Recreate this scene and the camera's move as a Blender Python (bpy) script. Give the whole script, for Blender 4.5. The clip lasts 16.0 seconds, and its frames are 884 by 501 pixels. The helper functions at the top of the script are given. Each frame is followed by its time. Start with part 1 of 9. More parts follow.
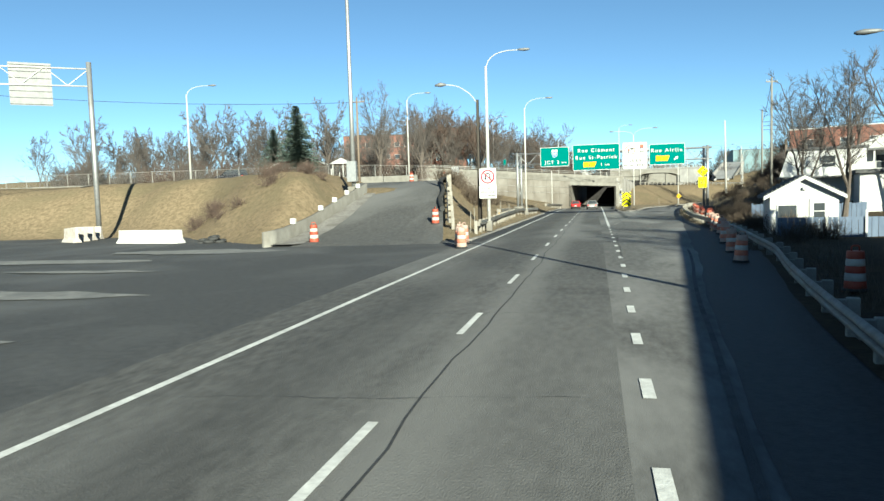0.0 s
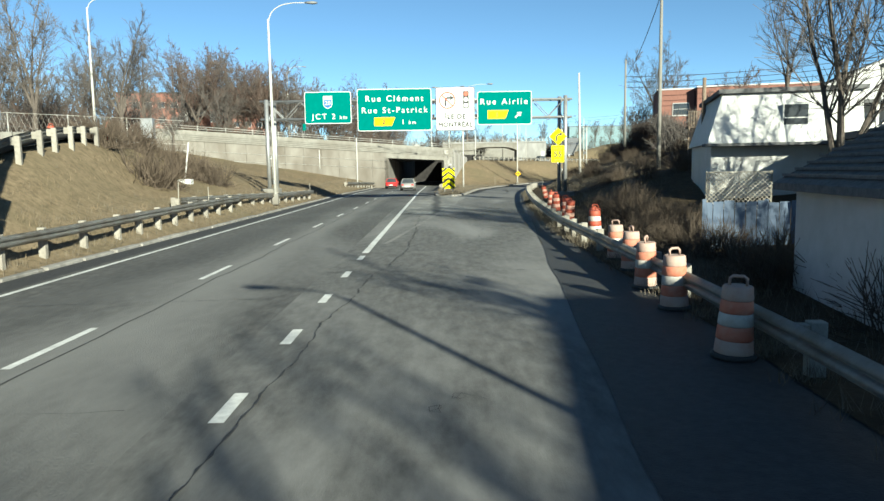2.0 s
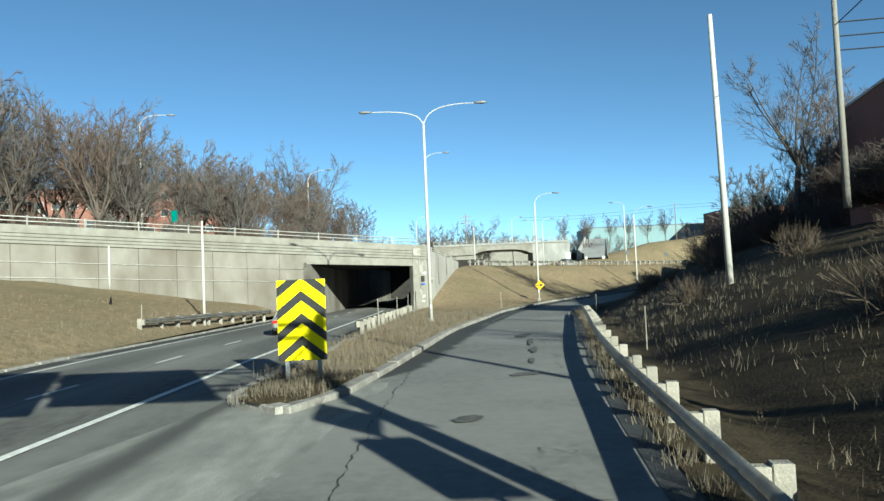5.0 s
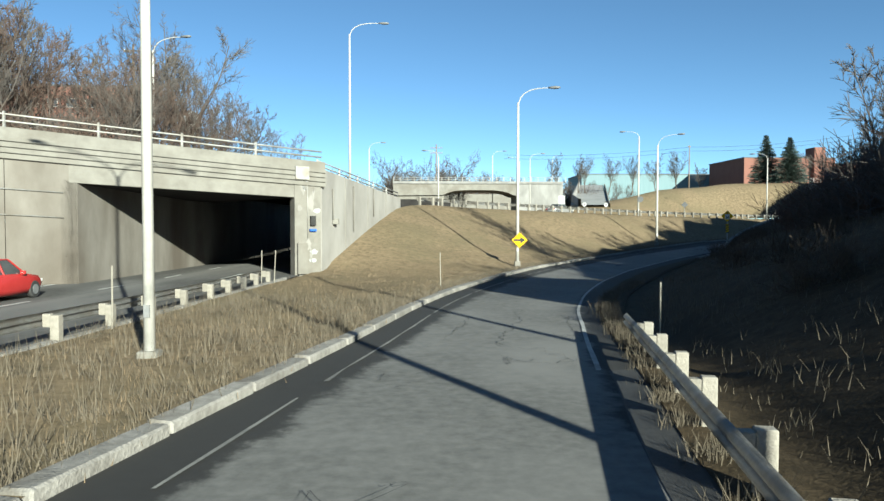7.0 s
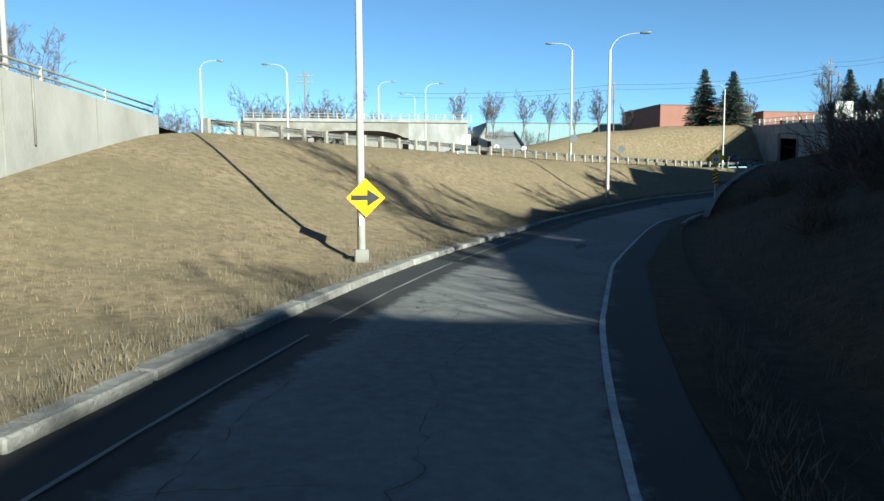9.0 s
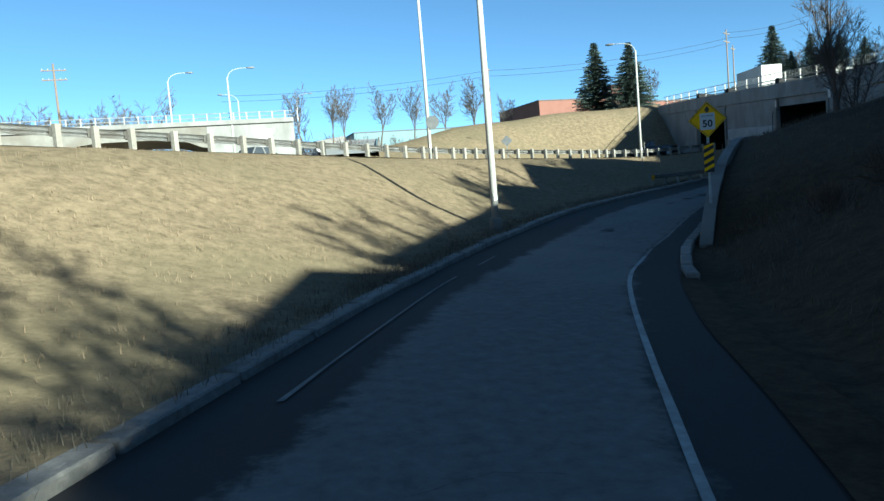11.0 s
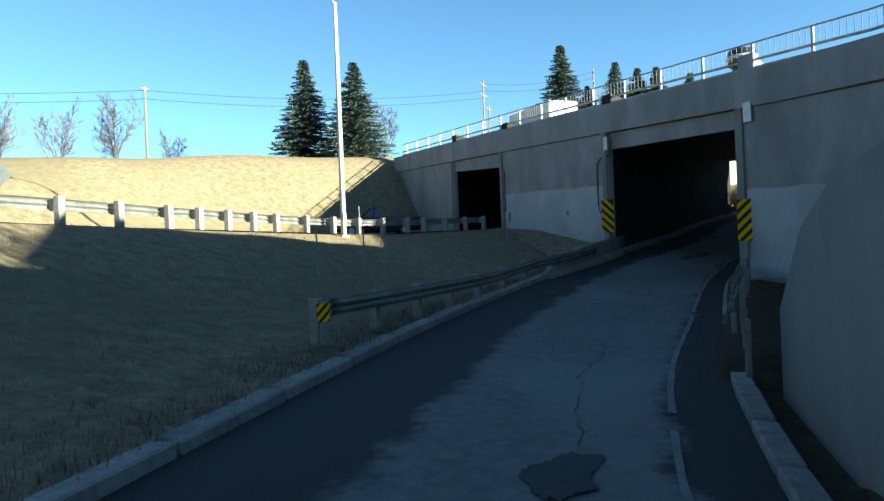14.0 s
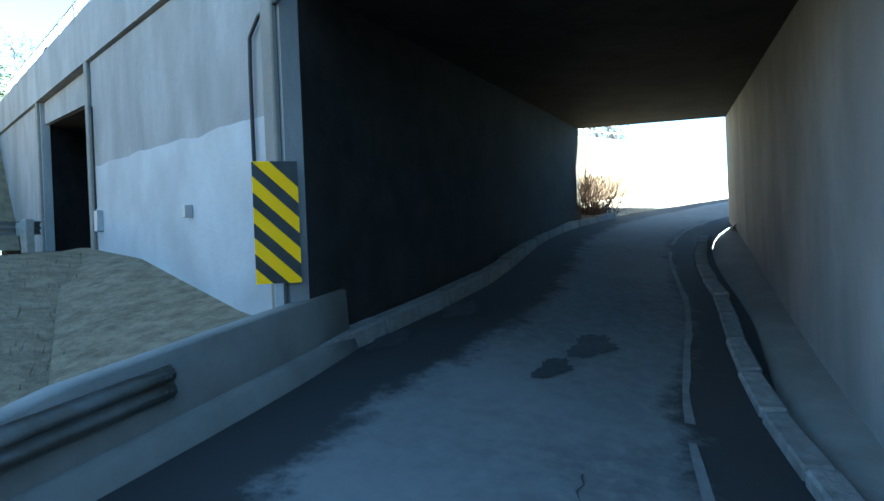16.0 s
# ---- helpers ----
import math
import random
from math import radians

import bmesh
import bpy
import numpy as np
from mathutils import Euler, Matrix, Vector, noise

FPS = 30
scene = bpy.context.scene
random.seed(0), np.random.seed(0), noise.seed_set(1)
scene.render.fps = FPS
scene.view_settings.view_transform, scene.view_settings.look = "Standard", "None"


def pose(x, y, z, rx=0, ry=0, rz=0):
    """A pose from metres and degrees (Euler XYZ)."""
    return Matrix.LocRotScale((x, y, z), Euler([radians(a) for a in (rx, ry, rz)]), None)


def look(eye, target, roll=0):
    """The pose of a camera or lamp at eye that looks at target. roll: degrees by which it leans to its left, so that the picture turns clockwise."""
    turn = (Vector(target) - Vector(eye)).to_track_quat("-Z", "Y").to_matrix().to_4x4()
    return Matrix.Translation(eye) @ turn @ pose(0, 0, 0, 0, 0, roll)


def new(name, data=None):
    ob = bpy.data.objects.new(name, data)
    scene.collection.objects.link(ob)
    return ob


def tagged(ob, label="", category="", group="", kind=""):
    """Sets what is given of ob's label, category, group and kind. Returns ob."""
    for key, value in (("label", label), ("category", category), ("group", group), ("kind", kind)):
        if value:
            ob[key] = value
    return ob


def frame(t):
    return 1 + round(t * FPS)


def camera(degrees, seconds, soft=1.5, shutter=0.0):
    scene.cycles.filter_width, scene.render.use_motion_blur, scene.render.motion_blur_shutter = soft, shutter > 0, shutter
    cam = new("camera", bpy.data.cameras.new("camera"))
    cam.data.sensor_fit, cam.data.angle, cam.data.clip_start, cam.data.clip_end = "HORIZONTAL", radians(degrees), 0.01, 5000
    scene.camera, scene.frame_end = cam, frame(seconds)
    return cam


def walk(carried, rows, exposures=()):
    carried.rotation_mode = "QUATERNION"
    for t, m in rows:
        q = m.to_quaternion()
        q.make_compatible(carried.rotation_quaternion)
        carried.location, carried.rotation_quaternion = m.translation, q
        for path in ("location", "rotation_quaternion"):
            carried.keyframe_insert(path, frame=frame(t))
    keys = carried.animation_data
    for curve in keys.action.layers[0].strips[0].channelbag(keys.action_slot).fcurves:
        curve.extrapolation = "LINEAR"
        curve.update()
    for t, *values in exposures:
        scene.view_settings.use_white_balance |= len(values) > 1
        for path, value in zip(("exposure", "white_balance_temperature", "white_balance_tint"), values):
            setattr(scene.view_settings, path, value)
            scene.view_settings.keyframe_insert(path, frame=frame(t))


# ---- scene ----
cam = camera(64.3, 16.0)
PATH = [
    (0, (-9.28, 6.335, 1.318), (-9.712, 8.283, 1.171), -1.7),
    (0.5, (-8.506, 14.866, 1.344), (-8.807, 16.837, 1.197), -1.3),
    (1, (-7.836, 23.233, 1.358), (-7.934, 25.229, 1.287), -1.9),
    (1.5, (-6.969, 31.53, 1.297), (-7.016, 33.524, 1.162), -1.4),
    (2, (-6.132, 40.309, 1.288), (-6.126, 42.296, 1.06), -0.9),
    (2.5, (-5.357, 49.271, 1.323), (-5.34, 51.256, 1.083), -1.5),
    (3, (-4.569, 58.132, 1.284), (-4.562, 60.128, 1.159), -2.6),
    (3.5, (-3.881, 66.83, 1.367), (-4.021, 68.825, 1.321), -1.8),
    (4, (-3.167, 75.46, 1.383), (-3.271, 77.456, 1.453), -1.1),
    (4.5, (-2.237, 84.078, 1.34), (-2.266, 86.078, 1.348), -1.6),
    (5, (-1.415, 92.634, 1.247), (-1.434, 94.632, 1.334), -2.4),
    (5.2, (-1.033, 95.968, 1.228), (-1.048, 97.968, 1.26), -3.2),
    (7.3, (3.616, 128.745, 1.323), (3.635, 130.744, 1.25), 0.3),
    (7.5, (4.015, 131.726, 1.294), (4.034, 133.724, 1.209), -0.4),
    (8, (5.043, 138.849, 1.04), (5.116, 140.838, 0.845), -1.1),
    (8.5, (6.414, 145.917, 0.91), (6.577, 147.904, 0.753), -1.9),
    (9, (8.052, 152.845, 0.798), (8.335, 154.815, 0.602), -0.1),
    (9.5, (10.01, 159.572, 0.676), (10.392, 161.529, 0.51), -0.9),
    (9.7, (10.966, 162.165, 0.668), (11.371, 164.117, 0.499), -1.6),
    (11.8, (23.304, 188.862, 0.77), (24.036, 190.719, 0.648), -3.5),
    (12, (24.662, 191.146, 0.829), (25.436, 192.987, 0.728), -2.7),
    (12.5, (28.373, 196.365, 0.96), (29.277, 198.147, 0.879), -1.3),
    (13, (32.303, 201.354, 1.118), (33.335, 203.066, 1.059), -2.5),
    (13.5, (36.594, 206.033, 1.268), (37.723, 207.684, 1.239), -2.3),
    (14, (41.045, 210.221, 1.523), (42.259, 211.81, 1.526), -2.3),
    (14.5, (45.538, 214.067, 1.757), (46.846, 215.579, 1.701), -2.3),
    (15, (50.332, 217.659, 1.94), (51.738, 219.082, 1.931), -3.1),
    (15.5, (55.252, 220.915, 2.114), (56.761, 222.228, 2.105), -2.2),
    (16, (60.694, 224.139, 2.431), (62.291, 225.343, 2.425), -2.4),
]
EXPOSURE = [(0.0, 1.75, 6100, -14), (4.0, 1.7, 6050, -13), (5.0, 1.65, 5750, -17), (7.3, 1.75, 5850, -12), (8.5, 1.8, 5800, -13), (9.7, 1.8, 5450, -15), (11.8, 2.2, 5500, -17), (13.5, 2.6, 5850, -19), (15.0, 3.1, 6150, -14), (15.5, 3.65, 6150, -13), (16.0, 4.8, 5850, -17)]
walk(cam, [(t, look(eye, target, roll)) for t, eye, target, roll in PATH], EXPOSURE)

# ---- world and sun ----
SUN_DIR = Vector((1.28, -2.69, 1.0)).normalized()
world = bpy.data.worlds.new("world")
scene.world = world
world.use_nodes = True
wn = world.node_tree
wn.nodes.clear()
sky = wn.nodes.new("ShaderNodeTexSky")
sky.sky_type = "NISHITA"
sky.sun_disc = False
sky.sun_elevation = math.asin(SUN_DIR.z)
sky.sun_rotation = math.atan2(SUN_DIR.x, SUN_DIR.y)
sky.air_density = 0.5
sky.dust_density = 0.0
sky.ozone_density = 1.8
wbg = wn.nodes.new("ShaderNodeBackground")
wbg.inputs["Strength"].default_value = 0.05
wout = wn.nodes.new("ShaderNodeOutputWorld")
wn.links.new(sky.outputs["Color"], wbg.inputs["Color"])
wn.links.new(wbg.outputs["Background"], wout.inputs["Surface"])
sun_data = bpy.data.lights.new("sun", "SUN")
sun_data.energy = 5.0
sun_data.angle = radians(0.53)
sun_data.color = (1.0, 0.87, 0.755)
sun_lamp = new("sun", sun_data)
sun_lamp.matrix_world = look(SUN_DIR * 100, (0, 0, 0))

# ---- materials ----
def surf(name, c1, c2, scale=4.0, rough=0.85, bump=0.25, c3=None, scale3=0.25, amount3=0.6, metal=0.0, detail=6.0, bump_scale=None, stretch=None, random=0.0, grit=0.65, spec=0.3):
    """A weathered surface: two tones mixed by fine noise, a third by broad noise, and a bump."""
    m = bpy.data.materials.new(name)
    m.use_nodes = True
    t = m.node_tree
    n, k = t.nodes, t.links
    b = n["Principled BSDF"]
    b.inputs["Roughness"].default_value = rough
    b.inputs["Metallic"].default_value = metal
    b.inputs["Specular IOR Level"].default_value = spec
    co = n.new("ShaderNodeTexCoord")
    vec = co.outputs["Object"]
    if stretch:
        mp = n.new("ShaderNodeMapping")
        mp.inputs["Scale"].default_value = stretch
        k.new(vec, mp.inputs["Vector"])
        vec = mp.outputs["Vector"]
    n1 = n.new("ShaderNodeTexNoise")
    n1.inputs["Scale"].default_value = scale
    n1.inputs["Detail"].default_value = detail
    n1.inputs["Roughness"].default_value = grit
    k.new(vec, n1.inputs["Vector"])
    r1 = n.new("ShaderNodeValToRGB")
    r1.color_ramp.elements[0].position, r1.color_ramp.elements[1].position = 0.32, 0.68
    r1.color_ramp.elements[0].color, r1.color_ramp.elements[1].color = (*c1, 1), (*c2, 1)
    k.new(n1.outputs["Fac"], r1.inputs["Fac"])
    col = r1.outputs["Color"]
    if c3:
        n3 = n.new("ShaderNodeTexNoise")
        n3.inputs["Scale"].default_value = scale3
        n3.inputs["Detail"].default_value = 5.0
        n3.inputs["Distortion"].default_value = 0.6
        k.new(vec, n3.inputs["Vector"])
        r3 = n.new("ShaderNodeMapRange")
        r3.inputs["From Min"].default_value, r3.inputs["From Max"].default_value = 0.45, 0.68
        r3.inputs["To Max"].default_value = amount3
        k.new(n3.outputs["Fac"], r3.inputs["Value"])
        mx = n.new("ShaderNodeMixRGB")
        mx.inputs["Color2"].default_value = (*c3, 1)
        k.new(r3.outputs["Result"], mx.inputs["Fac"])
        k.new(col, mx.inputs["Color1"])
        col = mx.outputs["Color"]
    if random:
        oi = n.new("ShaderNodeObjectInfo")
        mr = n.new("ShaderNodeMapRange")
        mr.inputs["To Min"].default_value, mr.inputs["To Max"].default_value = 1 - random, 1 + random
        k.new(oi.outputs["Random"], mr.inputs["Value"])
        hv = n.new("ShaderNodeHueSaturation")
        k.new(mr.outputs["Result"], hv.inputs["Value"])
        k.new(col, hv.inputs["Color"])
        col = hv.outputs["Color"]
    k.new(col, b.inputs["Base Color"])
    if bump:
        nb = n.new("ShaderNodeTexNoise")
        nb.inputs["Scale"].default_value = bump_scale or scale * 4
        nb.inputs["Detail"].default_value = 4.0
        k.new(vec, nb.inputs["Vector"])
        bp = n.new("ShaderNodeBump")
        bp.inputs["Strength"].default_value = bump
        bp.inputs["Distance"].default_value = 0.05
        k.new(nb.outputs["Fac"], bp.inputs["Height"])
        k.new(bp.outputs["Normal"], b.inputs["Normal"])
    return m


def glow(name, color, strength):
    m = bpy.data.materials.new(name)
    m.use_nodes = True
    b = m.node_tree.nodes["Principled BSDF"]
    b.inputs["Emission Color"].default_value = (*color, 1)
    b.inputs["Emission Strength"].default_value = strength
    return m


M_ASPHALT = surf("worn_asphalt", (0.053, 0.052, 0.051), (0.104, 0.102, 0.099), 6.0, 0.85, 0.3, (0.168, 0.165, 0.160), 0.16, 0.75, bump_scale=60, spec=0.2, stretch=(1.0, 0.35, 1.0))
M_EXIT = surf("salt_streaked_asphalt", (0.07, 0.069, 0.067), (0.132, 0.13, 0.127), 5.0, 0.88, 0.12, (0.215, 0.212, 0.206), 0.3, 0.8, bump_scale=70, spec=0.2, stretch=(1.0, 0.32, 1.0))
M_RAMP = surf("old_concrete_paving", (0.092, 0.091, 0.088), (0.150, 0.147, 0.142), 4.5, 0.85, 0.1, (0.172, 0.169, 0.164), 0.2, 0.75, bump_scale=70, spec=0.2)
# Tar colour; on the right-hand shoulder it also holds the shade.
M_TAR_SHADE = surf("dark_tar_and_shade", (0.024, 0.024, 0.026), (0.044, 0.044, 0.045), 9.0, 0.75, 0.3, bump_scale=40)
def tar_edges(m):
    """Feathered, crumbling tar where the paving's attribute says so."""
    n, k = m.node_tree.nodes, m.node_tree.links
    b = n["Principled BSDF"]
    col = b.inputs["Base Color"].links[0].from_socket
    at = n.new("ShaderNodeAttribute")
    at.attribute_name = "tarred"
    co = n.new("ShaderNodeTexCoord")
    total = at.outputs["Fac"]
    for scale, weight in ((0.8, 1.3), (4.0, 0.7)):
        nz = n.new("ShaderNodeTexNoise")
        nz.inputs["Scale"].default_value = scale
        nz.inputs["Detail"].default_value = 9.0
        nz.inputs["Roughness"].default_value = 0.7
        k.new(co.outputs["Object"], nz.inputs["Vector"])
        mid = n.new("ShaderNodeMath")
        mid.operation = "SUBTRACT"
        mid.inputs[1].default_value = 0.5
        k.new(nz.outputs["Fac"], mid.inputs[0])
        add = n.new("ShaderNodeMath")
        add.operation = "MULTIPLY_ADD"
        add.inputs[1].default_value = weight
        k.new(mid.outputs[0], add.inputs[0])
        k.new(total, add.inputs[2])
        total = add.outputs[0]
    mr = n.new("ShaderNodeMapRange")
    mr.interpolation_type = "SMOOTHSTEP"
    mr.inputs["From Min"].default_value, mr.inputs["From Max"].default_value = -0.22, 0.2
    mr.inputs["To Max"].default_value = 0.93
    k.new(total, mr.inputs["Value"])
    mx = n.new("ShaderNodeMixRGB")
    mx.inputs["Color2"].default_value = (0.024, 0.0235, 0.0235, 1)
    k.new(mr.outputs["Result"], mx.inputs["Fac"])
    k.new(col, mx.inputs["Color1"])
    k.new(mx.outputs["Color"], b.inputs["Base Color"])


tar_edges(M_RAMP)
M_WORN_SHADE = surf("half_worn_tar_and_shade", (0.05, 0.05, 0.051), (0.1, 0.098, 0.095), 3.5, 0.85, 0.3, (0.03, 0.03, 0.032), 0.8, 0.7, bump_scale=45, spec=0.2)
M_SLIP = surf("pale_worn_slip_concrete", (0.2, 0.2, 0.2), (0.29, 0.29, 0.285), 0.8, 0.9, 0.15, (0.13, 0.13, 0.13), 0.25, 0.55)
M_DUST = surf("salt_dusted_asphalt", (0.124, 0.124, 0.121), (0.205, 0.202, 0.192), 3.0, 0.9, 0.2, (0.093, 0.093, 0.093), 0.6, 0.6)
M_APRON = surf("dark_asphalt_apron", (0.036, 0.036, 0.038), (0.060, 0.060, 0.060), 5.0, 0.85, 0.3, (0.120, 0.120, 0.120), 0.16, 0.5, bump_scale=50)
M_LINE = surf("worn_white_road_paint", (0.440, 0.440, 0.424), (0.624, 0.624, 0.600), 9.0, 0.7, 0.15, (0.280, 0.280, 0.272), 1.5, 0.5)
M_LINE_DULL = surf("dusty_white_road_paint", (0.25, 0.25, 0.245), (0.40, 0.40, 0.39), 9.0, 0.8, 0.15, (0.17, 0.17, 0.165), 1.2, 0.7)
M_STAKE = surf("dull_plastic_stake", (0.17, 0.155, 0.13), (0.25, 0.235, 0.205), 6.0, 0.8, 0.1)
M_GRASS = surf("dry_winter_grass", (0.072, 0.056, 0.034), (0.25, 0.193, 0.124), 2.6, 0.95, 0.45, (0.12, 0.102, 0.062), 0.14, 0.6, detail=12, bump_scale=14, grit=0.8, spec=0.1)
# Litter and grass darkened beyond their own tone to stand for shade.
M_DIRT_SHADE = surf("bank_litter_and_grass_with_shade", (0.02, 0.016, 0.01), (0.078, 0.057, 0.034), 2.6, 0.95, 0.4, (0.022, 0.018, 0.012), 0.2, 0.6, detail=12, bump_scale=16, grit=0.8, spec=0.1)
M_CONC = surf("weathered_concrete", (0.136, 0.128, 0.114), (0.194, 0.186, 0.168), 1.2, 0.88, 0.25, (0.112, 0.099, 0.083), 0.3, 0.6, bump_scale=14)
M_CONC_STREAK = surf("streaked_concrete_wall", (0.132, 0.121, 0.107), (0.191, 0.178, 0.160), 0.6, 0.88, 0.2, (0.076, 0.063, 0.050), 0.22, 0.8, bump_scale=12, stretch=(1.0, 1.0, 0.45))
M_CONC_PALE = surf("weathered_bridge_concrete", (0.17, 0.167, 0.16), (0.245, 0.241, 0.234), 0.9, 0.88, 0.25, (0.125, 0.122, 0.117), 0.5, 0.65, bump_scale=12, stretch=(1.0, 1.0, 0.45))
M_PATCH = surf("grey_paint_over_concrete", (0.26, 0.265, 0.268), (0.335, 0.34, 0.342), 0.6, 0.85, 0.15, (0.2, 0.2, 0.2), 0.4, 0.6, bump_scale=14)
M_CONC_WING = surf("patched_wing_wall_concrete", (0.19, 0.18, 0.168), (0.27, 0.258, 0.243), 0.5, 0.88, 0.2, (0.3, 0.29, 0.275), 0.25, 0.7, bump_scale=12, stretch=(1.0, 1.0, 0.6))
# Band colour with little contrast against the orange.
M_BAND = surf("muted_drum_band", (0.36, 0.2, 0.15), (0.5, 0.34, 0.28), 5.0, 0.7, 0.08, (0.3, 0.12, 0.08), 2.0, 0.6)
M_POLE_GREY = surf("greyed_pole_wood", (0.13, 0.122, 0.11), (0.2, 0.19, 0.172), 8.0, 0.9, 0.4, stretch=(6, 6, 0.5))
M_POLE_DARK = surf("creosoted_pole_wood", (0.03, 0.026, 0.022), (0.07, 0.06, 0.05), 8.0, 0.9, 0.4, stretch=(6, 6, 0.5))
# Near-black copy of the concrete: the tunnels' shade is put into the colour.
M_CONC_SHADE = surf("shade_dark_tunnel_concrete", (0.015, 0.014, 0.014), (0.033, 0.031, 0.030), 1.0, 0.95, 0.3, spec=0.1)
M_KERB = surf("granite_kerb_stone", (0.14, 0.132, 0.122), (0.25, 0.238, 0.222), 5.0, 0.88, 0.5, (0.09, 0.08, 0.067), 0.7, 0.75, random=0.15)
M_STEEL = surf("galvanized_steel", (0.270, 0.277, 0.285), (0.375, 0.375, 0.375), 5.0, 0.5, 0.08, (0.225, 0.210, 0.188), 0.9, 0.5, metal=0.7)
M_PICKET = surf("dull_railing_paint", (0.1, 0.105, 0.11), (0.15, 0.155, 0.16), 4.0, 0.7, 0.1)
M_RAIL = surf("weathered_guardrail_steel", (0.252, 0.245, 0.231), (0.364, 0.357, 0.343), 4.0, 0.55, 0.12, (0.182, 0.154, 0.119), 1.2, 0.6, metal=0.45)
M_POLE = surf("grey_painted_pole", (0.320, 0.312, 0.292), (0.400, 0.392, 0.372), 4.0, 0.65, 0.1, (0.320, 0.296, 0.264), 1.0, 0.5)
M_WOOD = surf("grey_utility_wood", (0.112, 0.084, 0.063), (0.196, 0.154, 0.119), 8.0, 0.9, 0.5, stretch=(6, 6, 0.5))
M_POST = surf("weathered_timber_post", (0.172, 0.158, 0.135), (0.251, 0.234, 0.205), 8.0, 0.9, 0.4, (0.178, 0.158, 0.132), 1.5, 0.5, random=0.15)
M_ALU = surf("sign_back_aluminium", (0.13, 0.133, 0.138), (0.19, 0.19, 0.19), 3.0, 0.6, 0.05, metal=0.4)
M_GREEN = surf("green_sign_sheeting", (0.0, 0.1, 0.085), (0.0, 0.118, 0.1), 3.0, 0.75, 0.02, spec=0.15)
M_WHITE = surf("white_sign_sheeting", (0.48, 0.48, 0.47), (0.54, 0.54, 0.53), 3.0, 0.75, 0.02, spec=0.15)
M_YELLOW = surf("yellow_sign_sheeting", (0.704, 0.392, 0.000), (0.744, 0.432, 0.008), 3.0, 0.75, 0.02, spec=0.15)
M_LIME = surf("fluorescent_yellow_sheeting", (0.640, 0.560, 0.000), (0.704, 0.624, 0.000), 3.0, 0.75, 0.02, spec=0.15)
M_BLACK = surf("black_sign_paint", (0.012, 0.012, 0.012), (0.025, 0.025, 0.025), 4.0, 0.5, 0.02)
M_CRIMSON = surf("crimson_sign_paint", (0.22, 0.012, 0.03), (0.27, 0.02, 0.04), 4.0, 0.45, 0.02)
M_RED = surf("red_sign_paint", (0.4, 0.07, 0.04), (0.48, 0.1, 0.06), 4.0, 0.45, 0.02)
M_BLUE = surf("blue_sign_paint", (0.02, 0.08, 0.35), (0.03, 0.1, 0.4), 4.0, 0.45, 0.02)
# Orange lowered below the plastic's own tone: the drums' shade is in it.
M_ORANGE = surf("orange_drum_plastic", (0.245, 0.042, 0.024), (0.31, 0.062, 0.036), 5.0, 0.6, 0.08, (0.19, 0.085, 0.055), 2.0, 0.5)
M_SALMON = surf("dusty_faded_drum_plastic", (0.300, 0.186, 0.150), (0.372, 0.270, 0.228), 4.0, 0.85, 0.1, (0.336, 0.282, 0.240), 2.2, 0.7)
M_DIRTYWHITE = surf("dirty_white_band", (0.325, 0.293, 0.260), (0.429, 0.403, 0.370), 5.0, 0.7, 0.08, (0.260, 0.195, 0.163), 2.0, 0.5)
M_RUBBER = surf("black_rubber", (0.02, 0.02, 0.02), (0.045, 0.045, 0.045), 6.0, 0.8, 0.2)
M_BARK = surf("grey_bark", (0.05, 0.041, 0.035), (0.12, 0.1, 0.085), 6.0, 0.95, 0.6, stretch=(4, 4, 0.8))
M_TWIG = surf("grey_brown_twigs", (0.054, 0.047, 0.043), (0.098, 0.086, 0.079), 5.0, 0.95, 0.0)
M_SCRUB = surf("dark_brown_brush", (0.046, 0.034, 0.025), (0.092, 0.071, 0.053), 5.0, 0.95, 0.0)
M_RUST = surf("rust_brown_twigs", (0.058, 0.04, 0.032), (0.098, 0.07, 0.057), 5.0, 0.95, 0.0)
M_SPRUCE = surf("blue_green_spruce_needles", (0.026, 0.046, 0.04), (0.125, 0.158, 0.135), 3.5, 0.9, 0.0)
M_STRAW = surf("dry_straw_stalks", (0.115, 0.083, 0.05), (0.21, 0.16, 0.105), 3.0, 0.95, 0.0)
M_BRICK = surf("red_brick", (0.143, 0.068, 0.053), (0.195, 0.096, 0.075), 6.0, 0.9, 0.3, (0.135, 0.064, 0.049), 0.4, 0.5)
M_SIDING = surf("white_wood_siding", (0.40, 0.395, 0.385), (0.46, 0.455, 0.445), 3.0, 0.7, 0.1, (0.33, 0.32, 0.30), 0.5, 0.5)
M_ROOF = surf("grey_shingles", (0.065, 0.065, 0.068), (0.130, 0.130, 0.130), 7.0, 0.95, 0.4)
M_GLASS = surf("dark_window_glass", (0.03, 0.035, 0.04), (0.05, 0.055, 0.06), 0.5, 0.08, 0.0, spec=0.6)
M_TEAL = surf("pale_teal_cladding", (0.11, 0.17, 0.19), (0.14, 0.205, 0.225), 0.3, 0.7, 0.05, stretch=(8, 8, 0.3))
M_FENCE = surf("blue_grey_fence_boards", (0.078, 0.102, 0.150), (0.114, 0.144, 0.198), 4.0, 0.85, 0.2, stretch=(1, 1, 0.3))
M_CARBLACK = surf("black_car_paint", (0.012, 0.012, 0.016), (0.02, 0.02, 0.024), 2.0, 0.25, 0.0, spec=0.6)
